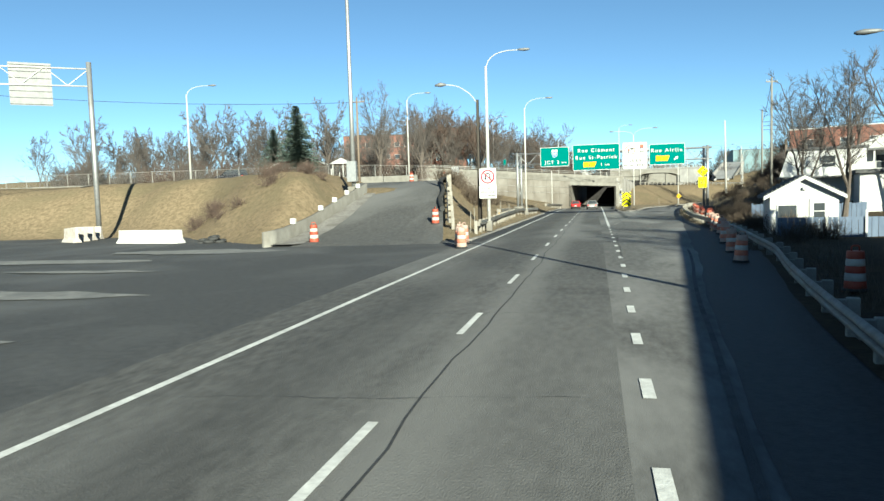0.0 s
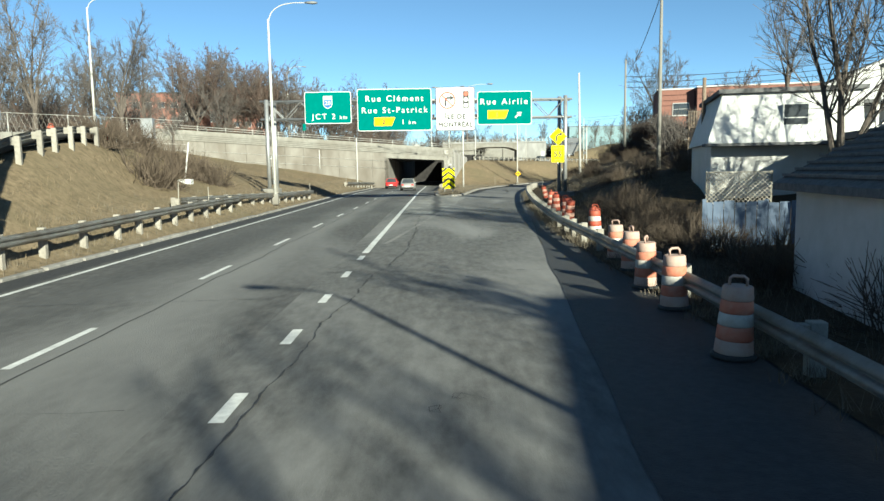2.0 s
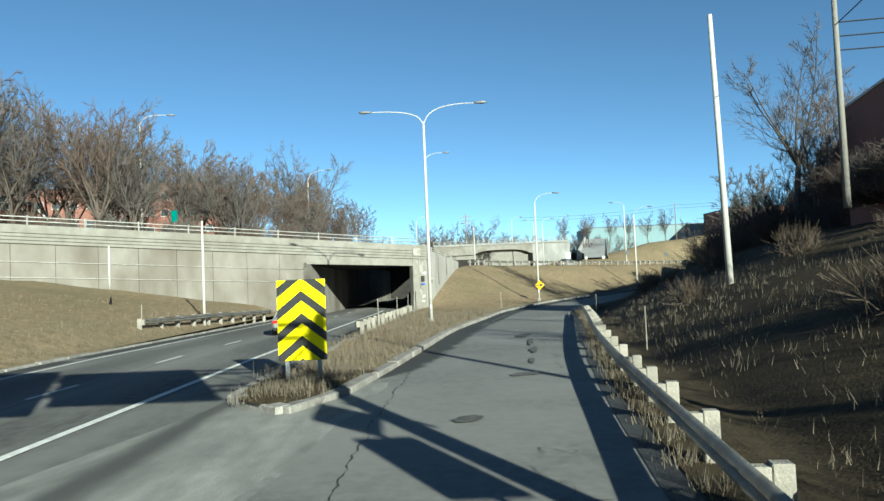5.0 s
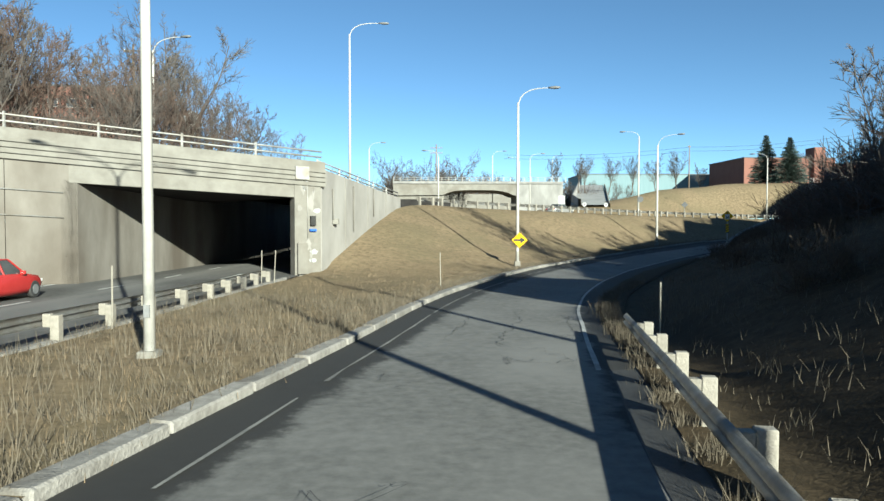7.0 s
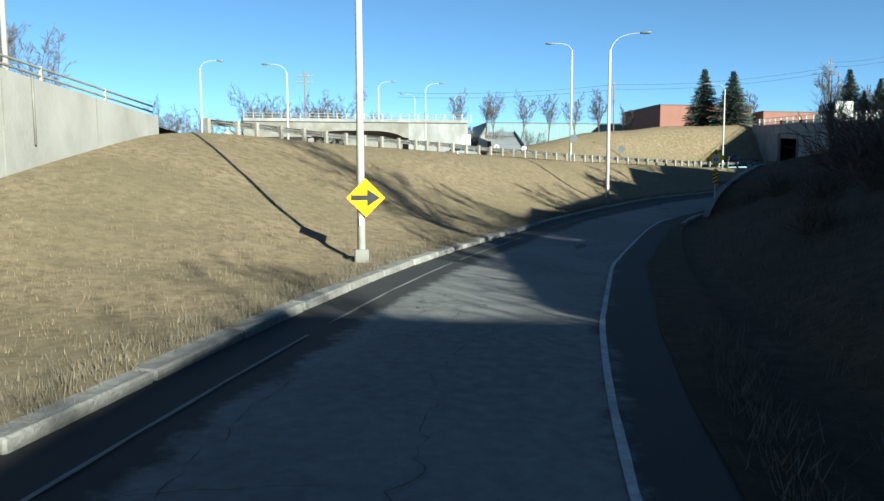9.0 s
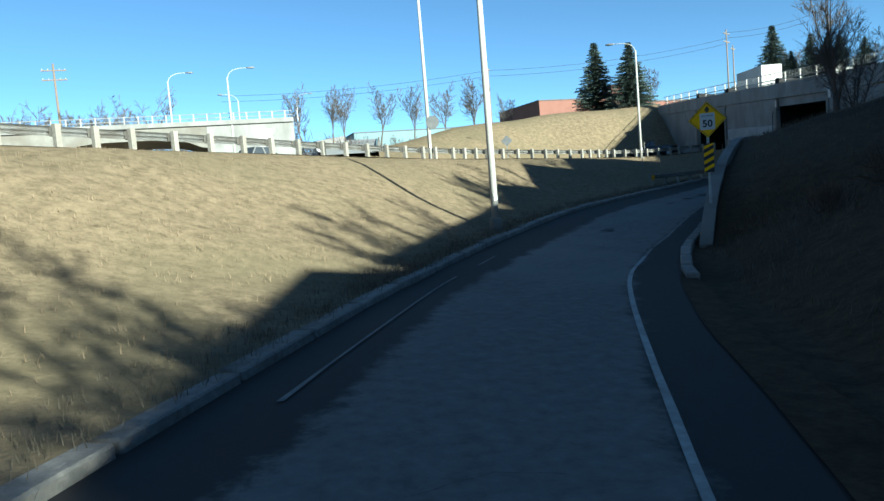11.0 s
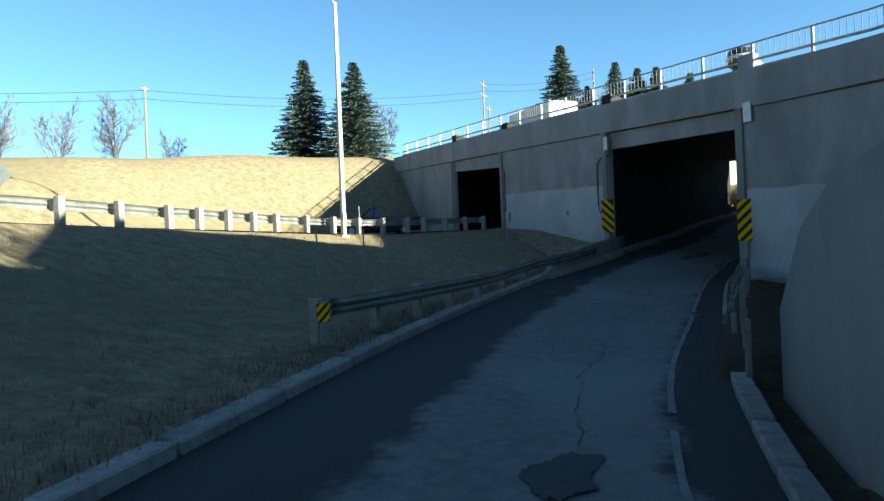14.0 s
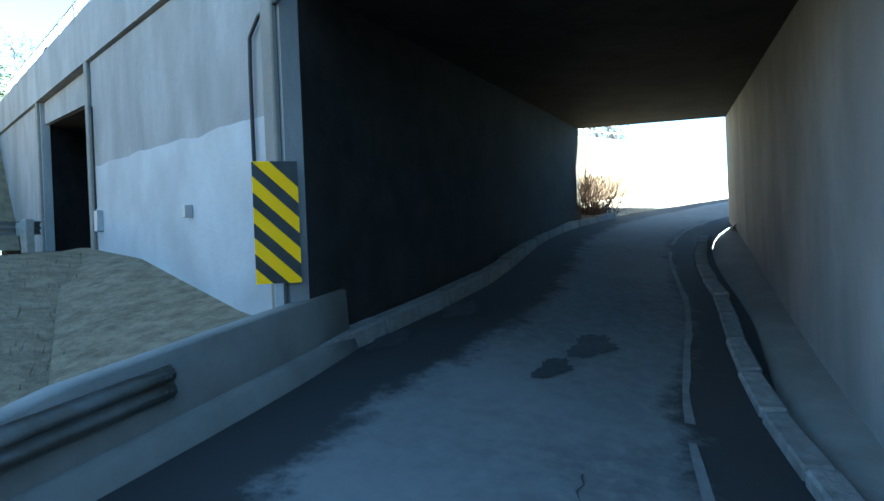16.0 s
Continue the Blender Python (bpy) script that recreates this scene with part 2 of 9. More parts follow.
M_CARSILVER = surf("silver_car_paint", (0.280, 0.273, 0.259), (0.322, 0.315, 0.301), 2.0, 0.3, 0.0, metal=0.5)
M_CARRED = surf("dark_red_car_paint", (0.3, 0.02, 0.02), (0.35, 0.03, 0.03), 2.0, 0.3, 0.0)
M_TAIL = surf("red_tail_lamp", (0.45, 0.01, 0.01), (0.55, 0.02, 0.02), 2.0, 0.2, 0.0)
M_CABLE = surf("black_cable", (0.02, 0.02, 0.02), (0.03, 0.03, 0.03), 2.0, 0.7, 0.0)


# ---- mesh helpers ----
def part(name, bm, material, parent=None, label=""):
    me = bpy.data.meshes.new(name)
    bm.to_mesh(me)
    bm.free()
    me.materials.append(material)
    ob = new(name, me)
    if parent is not None:
        ob.parent = parent
    if label:
        tagged(ob, label)
    return ob


def thing(name, label, category, m=None, group="", kind=""):
    ob = new(name)
    if m is not None:
        ob.matrix_basis = m
    return tagged(ob, label, category, group, kind)


def box(bm, x0, x1, y0, y1, z0, z1, bevel=0.0, m=None):
    vs = [bm.verts.new(p) for p in ((x0, y0, z0), (x1, y0, z0), (x1, y1, z0), (x0, y1, z0), (x0, y0, z1), (x1, y0, z1), (x1, y1, z1), (x0, y1, z1))]
    fs = [bm.faces.new([vs[i] for i in q]) for q in ((3, 2, 1, 0), (4, 5, 6, 7), (0, 1, 5, 4), (1, 2, 6, 5), (2, 3, 7, 6), (3, 0, 4, 7))]
    if m is not None:
        for v in vs:
            v.co = m @ v.co
    if bevel:
        es = {e for f in fs for e in f.edges}
        bmesh.ops.bevel(bm, geom=list(es), offset=bevel, segments=1, affect="EDGES")


def box_bm(x0, x1, y0, y1, z0, z1, bevel=0.0, m=None):
    bm = bmesh.new()
    box(bm, x0, x1, y0, y1, z0, z1, bevel, m)
    return bm


def tube(bm, pts, radii, sides=8, cap=True):
    """A tapered round bar along points."""
    pts = [Vector(p) for p in pts]
    if not hasattr(radii, "__len__"):
        radii = [radii] * len(pts)
    rings = []
    for i, p in enumerate(pts):
        d = (pts[min(i + 1, len(pts) - 1)] - pts[max(i - 1, 0)]).normalized()
        a = d.orthogonal().normalized() if abs(d.z) < 0.99 else Vector((1, 0, 0))
        if abs(d.z) < 0.99:
            a = d.cross(Vector((0, 0, 1))).normalized()
        b = d.cross(a)
        rings.append([bm.verts.new(p + (a * math.cos(2 * math.pi * j / sides) + b * math.sin(2 * math.pi * j / sides)) * radii[i]) for j in range(sides)])
    for r, q in zip(rings[:-1], rings[1:]):
        for j in range(sides):
            bm.faces.new((r[j], r[(j + 1) % sides], q[(j + 1) % sides], q[j])).smooth = sides > 5
    if cap:
        bm.faces.new(rings[0])
        bm.faces.new(rings[-1][::-1])


def tube_bm(pts, radii, sides=8):
    bm = bmesh.new()
    tube(bm, pts, radii, sides)
    bmesh.ops.recalc_face_normals(bm, faces=bm.faces)
    return bm


def poly(bm, pts, z0, z1):
    """A flat plate of thickness in y: points (x, z) swept from z0 to z1 along y."""
    a = [bm.verts.new((p[0], z0, p[1])) for p in pts]
    b = [bm.verts.new((p[0], z1, p[1])) for p in pts]
    bm.faces.new(a)
    bm.faces.new(b[::-1])
    for i in range(len(pts)):
        j = (i + 1) % len(pts)
        bm.faces.new((a[j], a[i], b[i], b[j]))


def poly_bm(pts, z0, z1):
    bm = bmesh.new()
    poly(bm, pts, z0, z1)
    bmesh.ops.recalc_face_normals(bm, faces=bm.faces)
    return bm


def sheet(bm, rows):
    """A grid surface through rows of points."""
    g = [[bm.verts.new(p) for p in r] for r in rows]
    for r, q in zip(g[:-1], g[1:]):
        for i in range(len(r) - 1):
            bm.faces.new((r[i], r[i + 1], q[i + 1], q[i])).smooth = True
    return g


def sheet_bm(rows):
    bm = bmesh.new()
    sheet(bm, rows)
    bmesh.ops.recalc_face_normals(bm, faces=bm.faces)
    up = sum(f.normal.z for f in bm.faces)
    if up < 0:
        bmesh.ops.reverse_faces(bm, faces=bm.faces)
    return bm


def densify(pts, step):
    """A smooth Catmull-Rom line through points, with about the given step."""
    P = [Vector(p) for p in pts]
    out = []
    for i in range(len(P) - 1):
        a, b, c, d = P[max(i - 1, 0)], P[i], P[i + 1], P[min(i + 2, len(P) - 1)]
        n = max(1, int((c - b).length / step))
        for j in range(n):
            t = j / n
            out.append(0.5 * (2 * b + (c - a) * t + (2 * a - 5 * b + 4 * c - d) * t * t + (3 * b - a - 3 * c + d) * t ** 3))
    out.append(P[-1])
    return out


def lerp(a, b, t):
    return a + (b - a) * t


def smooth(t, a=0.0, b=1.0):
    t = min(1.0, max(0.0, (t - a) / (b - a)))
    return t * t * (3 - 2 * t)


def wob(x, y, s=0.2, seed=0.0):
    return noise.noise(Vector((x * s, y * s, seed)))


def table(v, xs, ys):
    return float(np.interp(v, xs, ys))


def streaked(m, dark, x0, half, soft, amount=0.85):
    """A soft streak that wanders along y at x0, worn into a surface."""
    n, k = m.node_tree.nodes, m.node_tree.links
    b = n["Principled BSDF"]
    col = b.inputs["Base Color"].links[0].from_socket
    co = n.new("ShaderNodeTexCoord")
    xyz = n.new("ShaderNodeSeparateXYZ")
    k.new(co.outputs["Object"], xyz.inputs[0])
    mp = n.new("ShaderNodeMapping")
    mp.inputs["Scale"].default_value = (0.35, 0.12, 1)
    k.new(co.outputs["Object"], mp.inputs["Vector"])
    nz = n.new("ShaderNodeTexNoise")
    nz.inputs["Scale"].default_value = 1.6
    nz.inputs["Detail"].default_value = 6.0
    k.new(mp.outputs["Vector"], nz.inputs["Vector"])
    wander = n.new("ShaderNodeMath")
    wander.operation = "MULTIPLY_ADD"
    wander.inputs[1].default_value = 0.9
    k.new(nz.outputs["Fac"], wander.inputs[0])
    k.new(xyz.outputs["X"], wander.inputs[2])
    dist = n.new("ShaderNodeMath")
    dist.operation = "SUBTRACT"
    dist.inputs[1].default_value = x0 + 0.45
    k.new(wander.outputs[0], dist.inputs[0])
    mag = n.new("ShaderNodeMath")
    mag.operation = "ABSOLUTE"
    k.new(dist.outputs[0], mag.inputs[0])
    mr = n.new("ShaderNodeMapRange")
    mr.interpolation_type = "SMOOTHSTEP"
    mr.inputs["From Min"].default_value, mr.inputs["From Max"].default_value = half, half + soft
    mr.inputs["To Min"].default_value, mr.inputs["To Max"].default_value = amount, 0.0
    k.new(mag.outputs[0], mr.inputs["Value"])
    mx = n.new("ShaderNodeMixRGB")
    mx.inputs["Color2"].default_value = (*dark, 1)
    k.new(mr.outputs["Result"], mx.inputs["Fac"])
    k.new(col, mx.inputs["Color1"])
    k.new(mx.outputs["Color"], b.inputs["Base Color"])
    return m


streaked(M_ASPHALT, (0.175, 0.172, 0.165), -11.3, 0.1, 0.9, 0.6)
streaked(M_ASPHALT, (0.165, 0.162, 0.155), -7.9, 0.05, 0.7, 0.5)
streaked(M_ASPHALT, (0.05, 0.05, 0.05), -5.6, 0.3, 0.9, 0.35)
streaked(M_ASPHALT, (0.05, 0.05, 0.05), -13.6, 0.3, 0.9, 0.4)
M_GORE = streaked(surf("salted_gore_paving", (0.139, 0.138, 0.131), (0.244, 0.241, 0.226), 2.2, 0.9, 0.25, (0.093, 0.092, 0.088), 0.5, 0.7, bump_scale=45, stretch=(1.0, 0.35, 1.0)), (0.041, 0.041, 0.042), -6.35, 0.06, 0.42)

# ---- the lie of the land ----
# left and right edges of the right-hand lane and exit ramp, station by station, and the road's height
EDGE_L = [(-9, -30), (-9, 0), (-9, 20), (-9, 33), (-9, 42), (-9, 55), (-9, 70), (-9, 86), (-7.9, 98), (-3.75, 110), (-1.4, 127), (1.1, 141.5), (2.6, 150), (4.8, 159), (8.5, 169.5), (12.8, 178.5), (20.8, 193), (24, 197.5), (28, 202.8), (36, 211.8), (46.5, 220.5), (53.5, 225.3), (63.6, 230.2), (71.5, 231.8), (86, 235.9), (112, 234.5)]
EDGE_R = [(-7.2, -30), (-7, 0), (-5.0, 20), (-2.9, 33), (-1.8, 42), (-1.1, 55), (-0.2, 70), (1.1, 86), (2.0, 97), (3.6, 112), (6, 128), (8.4, 143.5), (10.5, 152), (13.2, 160), (17, 169), (21, 178), (28.2, 192), (31.3, 196.8), (34.6, 200.6), (42.8, 209.4), (50.3, 215.5), (57.5, 219.9), (66.0, 224.5), (73.4, 227.1), (87, 230.8), (108, 226)]
ROAD_Z = [-1.2, -1.2, -1.2, -1.2, -1.2, -1.2, -1.2, -1.2, -1.2, -1.2, -1.25, -1.48, -1.62, -1.78, -1.82, -1.8, -1.7, -1.55, -1.36, -0.98, -0.6, -0.33, 0.35, 1.23, 3.05, 5.2]
BANK = [0, 0, 0, 0, 0, 0, 0, 0, 0, 0, 0, 0.01, 0.02, 0.03, 0.04, 0.05, 0.06, 0.06, 0.06, 0.06, 0.06, 0.075, 0.13, 0.18, 0.07, 0.03]
NODES = []
for (xl, yl), (xr, yr), z, k in zip(EDGE_L, EDGE_R, ROAD_Z, BANK):
    w = math.hypot(xr - xl, yr - yl) / 2
    NODES.append(((xl, yl, z + k * w), (xr, yr, z - k * w)))
STEPS = 12
LEFT, RIGHT = [], []
for side, out in ((0, LEFT), (1, RIGHT)):
    P = [Vector(n[side]) for n in NODES]
    for i in range(len(P) - 1):
        a, b, c, d = P[max(i - 1, 0)], P[i], P[i + 1], P[min(i + 2, len(P) - 1)]
        for j in range(STEPS):
            t = j / STEPS
            out.append(0.5 * (2 * b + (c - a) * t + (2 * a - 5 * b + 4 * c - d) * t * t + (3 * b - a - 3 * c + d) * t ** 3))
    out.append(P[-1])
N_ST = len(LEFT)


def station(node):
    return int(node * STEPS)


def line_off(i):
    """Distance of the white edge line from the ramp's right edge."""
    return table(i / STEPS, [10.6, 11.1, 11.6, 12.8, 13.6, 14.6, 16, 17.9, 20.9, 21.5, 22.5], [1.4, 1.47, 1.76, 2.2, 2.5, 2.5, 1.8, 1.07, 0.95, 1.0, 1.1])


def band_w(i):
    """Width of the tarred strip along the ramp's kerb."""
    return table(i / STEPS, [8.9, 9.1, 9.9, 11, 13, 16, 17.5, 19, 20.5, 22, 24.4], [-2.0, 0.9, 1.3, 1.45, 1.55, 1.65, 1.9, 2.2, 2.1, 1.6, 1.4])


# the exit lane beside the highway lanes, and the ramp's own paving, tarred along both edges
bm = bmesh.new()
sheet(bm, [[LEFT[i].lerp(RIGHT[i], t) for t in (0, 0.2, 0.4, 0.6, 0.8, 1)] for i in range(station(8) + 1)])
bmesh.ops.recalc_face_normals(bm, faces=bm.faces)
tagged(part("road_exit_lane", bm, M_EXIT), "worn grey asphalt exit lane with cracks", "road", kind="structure")
bm = bmesh.new()
rows, tarred = [], []
for i in range(station(8), N_ST):
    w = (RIGHT[i] - LEFT[i]).length
    row = []
    for k in range(25):
        row.append(LEFT[i].lerp(RIGHT[i], k / 24))
        o = w * k / 24
        inner = o - (w - line_off(i)) + 0.05 if i > station(10.3) else -2.0
        tarred.append(max(band_w(i) - o, inner))
    rows.append(row)
sheet(bm, rows)
bmesh.ops.recalc_face_normals(bm, faces=bm.faces)
ramp_road = tagged(part("road_ramp", bm, M_RAMP), "grey patched exit ramp paving with dark tarred edges", "road", kind="structure")
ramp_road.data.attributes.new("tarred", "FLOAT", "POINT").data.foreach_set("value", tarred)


def hw_z(y):
    return table(y, [-30, 120, 160, 260], [-1.2, -1.2, -1.55, -1.6])


def hw_right(y):
    return table(y, [-30, 86, 98, 107, 165, 230], [-9, -9, -7.9, -6.3, -4.9, -1.5])


HW_LEFT = -16.6
rows = []
for y in np.arange(-30, 231, 3.0):
    tuck = 0.6 if 62 < y < 106 else 0.0
    rows.append([(lerp(HW_LEFT, hw_right(y) + tuck, t), y, hw_z(y) - (0.02 * tuck if t == 1 else 0)) for t in (0, 0.25, 0.5, 0.75, 1)])
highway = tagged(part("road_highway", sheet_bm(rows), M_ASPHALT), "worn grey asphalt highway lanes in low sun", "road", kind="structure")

# asphalt turning place beside the highway
rows = [[(x, y, -1.2 - 0.004 * (-16.6 - x)) for x in np.linspace(-16.6, -95, 14)] for y in np.linspace(-30, 62, 14)]
apron = tagged(part("road_apron", sheet_bm(rows), M_APRON), "dark asphalt turning place with salt stains", "road", kind="structure")


# side road that climbs to the upper street
def side_x(y):
    return table(y, [46, 75, 100], [-22.3, -28.5, -33])


def side_z(y):
    return table(y, [44, 47, 52, 68, 76, 100], [-1.2, -1.12, -0.55, 2.3, 3.15, 3.3])


def barrier_x(y):
    return table(y, [44.3, 66.5, 80], [-28.4, -29.4, -40])


rows = [[(max(side_x(y) - 4.6, barrier_x(y) + 0.2) if d < -4 else side_x(y) + d, y, side_z(y) + 0.04 - (0.16 if y < 44.5 else 0)) for d in (-4.6, -2, 0, 2, 4.3)] for y in np.arange(44, 101, 1.5)]
side_road = tagged(part("road_side_ramp", sheet_bm(rows), M_ASPHALT), "grey asphalt side ramp climbing to the upper street", "road", kind="structure")


def wall_y(x):
    """The line of the overpass wall and the highway portal."""
    return 158.7 + 0.67 * (x + 14.5)


def bank_left(x, y):
    """Grass bank between the highway and the upper street."""
    d = HW_LEFT - x
    slope = table(y, [60, 95, 140, 170], [0.27, 0.25, 0.19, 0.19])
    z = -1.12 + 0.75 * smooth(d, 0.2, 2.2) + slope * max(0, d - 1.5)
    z = min(z, 4.0 + 3.4 * smooth(d, 23.5, 31) * smooth(y, 108, 135))
    z += 0.18 * wob(x, y, 0.25, 3.0) * smooth(d, 1, 4)
    # the side ramp's cut
    e = abs(x - side_x(y)) - 4.6
    if y < 103:
        z = lerp(side_z(y) - 0.12, z, smooth(e, 0.0, 2.6))
    # the mound's toe behind the turning place
    toe_y = table(x, [-60, -46, -38, -31], [64, 61, 52, 46.5]) + 2.0 * wob(x, 0, 0.15)
    toe = smooth(y, toe_y, toe_y + 13)
    if x < side_x(y):
        z = lerp(-1.45 - 0.004 * (-16.6 - x), z + 0.5 * wob(x, y, 0.12, 9.0), toe)
    else:
        z = lerp(-1.3, z, smooth(y, 45.5, 51))
    return z


ground_bm = bmesh.new()
xs = [-16.6, -16.9, -17.5, -18.2, -19] + [-20 - 1.2 * i for i in range(34)] + [-64, -70, -78, -88, -100, -130]
rows = []
for x in xs:
    y1 = wall_y(max(x, -46)) - 0.05
    n = 90
    rows.append([(x, lerp(46.5, y1, j / n), bank_left(x, lerp(46.5, y1, j / n))) for j in range(n + 1)])
sheet(ground_bm, rows)

# right-hand bank along the ramp
RIGHT_STEP = [0, 0.35, 0.7, 1.05, 1.3, 2.0, 2.7, 3.4, 4.6, 6, 8, 10, 13, 17, 22, 28, 36, 46, 60, 90]


def wall_h(i):
    """Height of the retaining wall beside the ramp above the road's edge."""
    return table(i / STEPS, [17.4, 18.0, 18.5, 19.0, 19.5, 19.85, 20.05, 20.2], [0.0, 1.6, 2.6, 3.4, 3.4, 2.9, 1.6, 0.0])


def wall_d(i):
    """How far the retaining wall stands off the paving's edge."""
    return table(i / STEPS, [17.4, 18.0, 18.5, 19.0, 19.5, 20.0, 20.5, 20.75], [0.25, 0.33, 0.45, 0.65, 0.75, 0.62, 0.4, 0.3])


def bank_right(i, d, p):
    k = i / STEPS
    slope = table(k, [4.5, 5.6, 7, 10, 16, 19, 21, 22.2, 24], [0.02, 0.05, 0.4, 0.52, 0.5, 0.42, 0.34, 0.3, 0.3])
    cap = table(k, [4, 6, 8, 11, 17, 20, 22], [0.3, 1.6, 6.5, 9.5, 10.5, 8.5, 7.5])
    raw = slope * max(0, d - 0.9)
    z = cap * (1 - math.exp(-raw / cap))
    h = wall_h(i)
    if h > 0.02 and d > wall_d(i) + 0.28:
        z = max(z, h - 0.08 + 0.22 * max(0, d - 1.2)) if d < 12 else max(z, h + 2.2)
    z += (0.22 * wob(p.x, p.y, 0.35, 1.0) + 0.35 * wob(p.x, p.y, 0.1, 5.0)) * smooth(d, 1.8, 5)
    return z - 0.05 * smooth(d, 0, 0.5) - 0.03


def right_point(i, d):
    a, b = RIGHT[max(i - 1, 0)], RIGHT[min(i + 1, N_ST - 1)]
    t = (b - a)
    n = Vector((t.y, -t.x, 0)).normalized()
    p = RIGHT[i] + n * d
    p.z = RIGHT[i].z + bank_right(i, d, p)
    return p


LAST_R = station(22) - 1
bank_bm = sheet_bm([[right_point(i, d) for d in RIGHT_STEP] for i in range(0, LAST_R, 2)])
bank = tagged(part("ground_bank", bank_bm, M_DIRT_SHADE), "bank of leaf litter and dry grass, shade in its dark colour", "ground", kind="structure")

# slope between the ramp and the upper road
UPPER_NODES = [(-6.3, 110, -1.15), (-6.2, 127, -1.15), (-5.7, 141.5, -1.3), (-5.3, 152, -1.4), (-4.35, 165.2, -1.45), (-3.4, 168.6, -0.7), (-1.9, 177.7, 1.3), (0.6, 188.5, 3.15), (8, 197.8, 3.1), (17, 207.5, 3.0), (31, 221.0, 2.75), (46, 231.3, 2.55), (58, 238.0, 2.45), (69.0, 241.3, 2.75)]
UPPER = []
P = [Vector(p) for p in UPPER_NODES]
first = 9
for i in range(len(P) - 1):
    a, b, c, d = P[max(i - 1, 0)], P[i], P[i + 1], P[min(i + 2, len(P) - 1)]
    for j in range(STEPS):
        t = j / STEPS
        UPPER.append(0.5 * (2 * b + (c - a) * t + (2 * a - 5 * b + 4 * c - d) * t * t + (3 * b - a - 3 * c + d) * t ** 3))
UPPER.append(P[-1])
rows = []
for j, u in enumerate(UPPER):
    p = LEFT[station(first) + j]
    row = []
    for t in (0, 0.04, 0.09, 0.16, 0.25, 0.35, 0.45, 0.55, 0.65, 0.75, 0.85, 0.93, 1.0):
        q = p.lerp(u, t)
        q.z = lerp(p.z + 0.1, u.z, 0.35 * t + 0.65 * smooth(t, 0.03, 1.0)) + 0.16 * wob(q.x, q.y, 0.3, 2.0) * smooth(t, 0.02, 0.2) * smooth(1 - t, 0, 0.1)
        row.append(q)
    rows.append(row)
sheet(ground_bm, rows)
ISLAND_TIP = (LEFT[station(9)], Vector(UPPER_NODES[0]))

# upper road's far side and the embankment behind it
FAR_FOOT = [(0.6, 188.5, 3.15), (-2, 206, 3.1), (8, 222, 3.0), (24, 235, 2.75), (41, 244.5, 2.6), (55, 250, 2.5), (72.2, 252.5, 2.9)]
FAR_CREST = [(-3, 206, 3.1), (0, 225, 3.2), (14, 243, 3.2), (33, 254, 5.6), (46, 260, 8.4), (60, 264, 9.7), (75.5, 262, 10.2)]
rows = [[], [], []]
A = [densify(q, 400) for q in ([UPPER_NODES[i] for i in range(7, 14)], FAR_FOOT, FAR_CREST)]
grid = []
for i in range(6):
    for j in range(10):
        t = j / 10
        grid.append([line[i].lerp(line[i + 1], t) for line in A])
grid.append([line[-1] for line in A])
upper_road = tagged(part("road_upper", sheet_bm([[a + Vector((0, 0, 0.01)), a.lerp(b, 0.5), b] for a, b, _ in grid]), M_APRON), "narrow grey upper road behind the guardrail", "road", kind="structure")
rows = []
for _, b, c in grid:
    row = []
    for t in (0, 0.1, 0.25, 0.4, 0.55, 0.7, 0.85, 1):
        q = b.lerp(c, t)
        q.z = lerp(b.z - 0.02, c.z, smooth(t, -0.1, 1.1)) + 0.25 * wob(q.x, q.y, 0.15, 4.0) * smooth(t, 0, 0.2)
        row.append(q)
    d = (c - b).normalized()
    row += [c + Vector((d.x * 8, d.y * 8, 0.1)), c + Vector((d.x * 40, d.y * 40, 0.0)), c + Vector((d.x * 160, d.y * 160, -1.0))]
    rows.append(row)
sheet(ground_bm, rows)


# the upper street's level behind the overpass wall
def deck_z(x):
    return 4.75 + 0.062 * max(0, -4 - x)


rows = []
for y in np.linspace(166.5, 206, 14):
    xr = table(y, [166, 187, 188.5, 206], [-4.2, -0.6, 0.4, -1.9])
    zr = table(y, [166, 184, 187, 206], [4.6, 3.75, 2.95, 2.9])
    zl = table(y, [184, 196], [4.78, 3.2])
    rows.append([(-5.2, y, zl), ((xr - 5.2) / 2, y, (zr + zl) / 2 - 0.1), (xr, y, zr)])
sheet(ground_bm, rows)
rows = []
for x in list(np.linspace(-130, -46, 8)) + list(np.linspace(-40, -5.2, 16)):
    y0 = wall_y(max(x, -46)) + 0.5
    rows.append([(x, y0 + d, deck_z(max(x, -46)) + (0.4 * wob(x, y0 + d, 0.05) if d > 20 else 0)) for d in (0, 8, 18, 30, 60, 120, 260)])
sheet(ground_bm, rows)
bmesh.ops.recalc_face_normals(ground_bm, faces=ground_bm.faces)
for f in ground_bm.faces:
    if f.normal.z < 0:
        f.normal_flip()
# far country to the horizon
sheet(ground_bm, [[(x, y, -2.6) for x in (-4000, -200, 200, 4000)] for y in (-4000, -200, 400, 4000)])
ground = tagged(part("ground", ground_bm, M_GRASS), "dry yellow winter grass banks and verges", "ground", kind="structure")

# ---- highway overpass: wall, portal, deck ----
WALL_U = Vector((1, 0.67, 0)).normalized()


def on_wall(x, off=0.0, z=0.0):
    """A place on the overpass wall's line; off is towards the driver."""
    return Vector((x, wall_y(x), 0)) + Vector((WALL_U.y, -WALL_U.x, 0)) * off + Vector((0, 0, z))


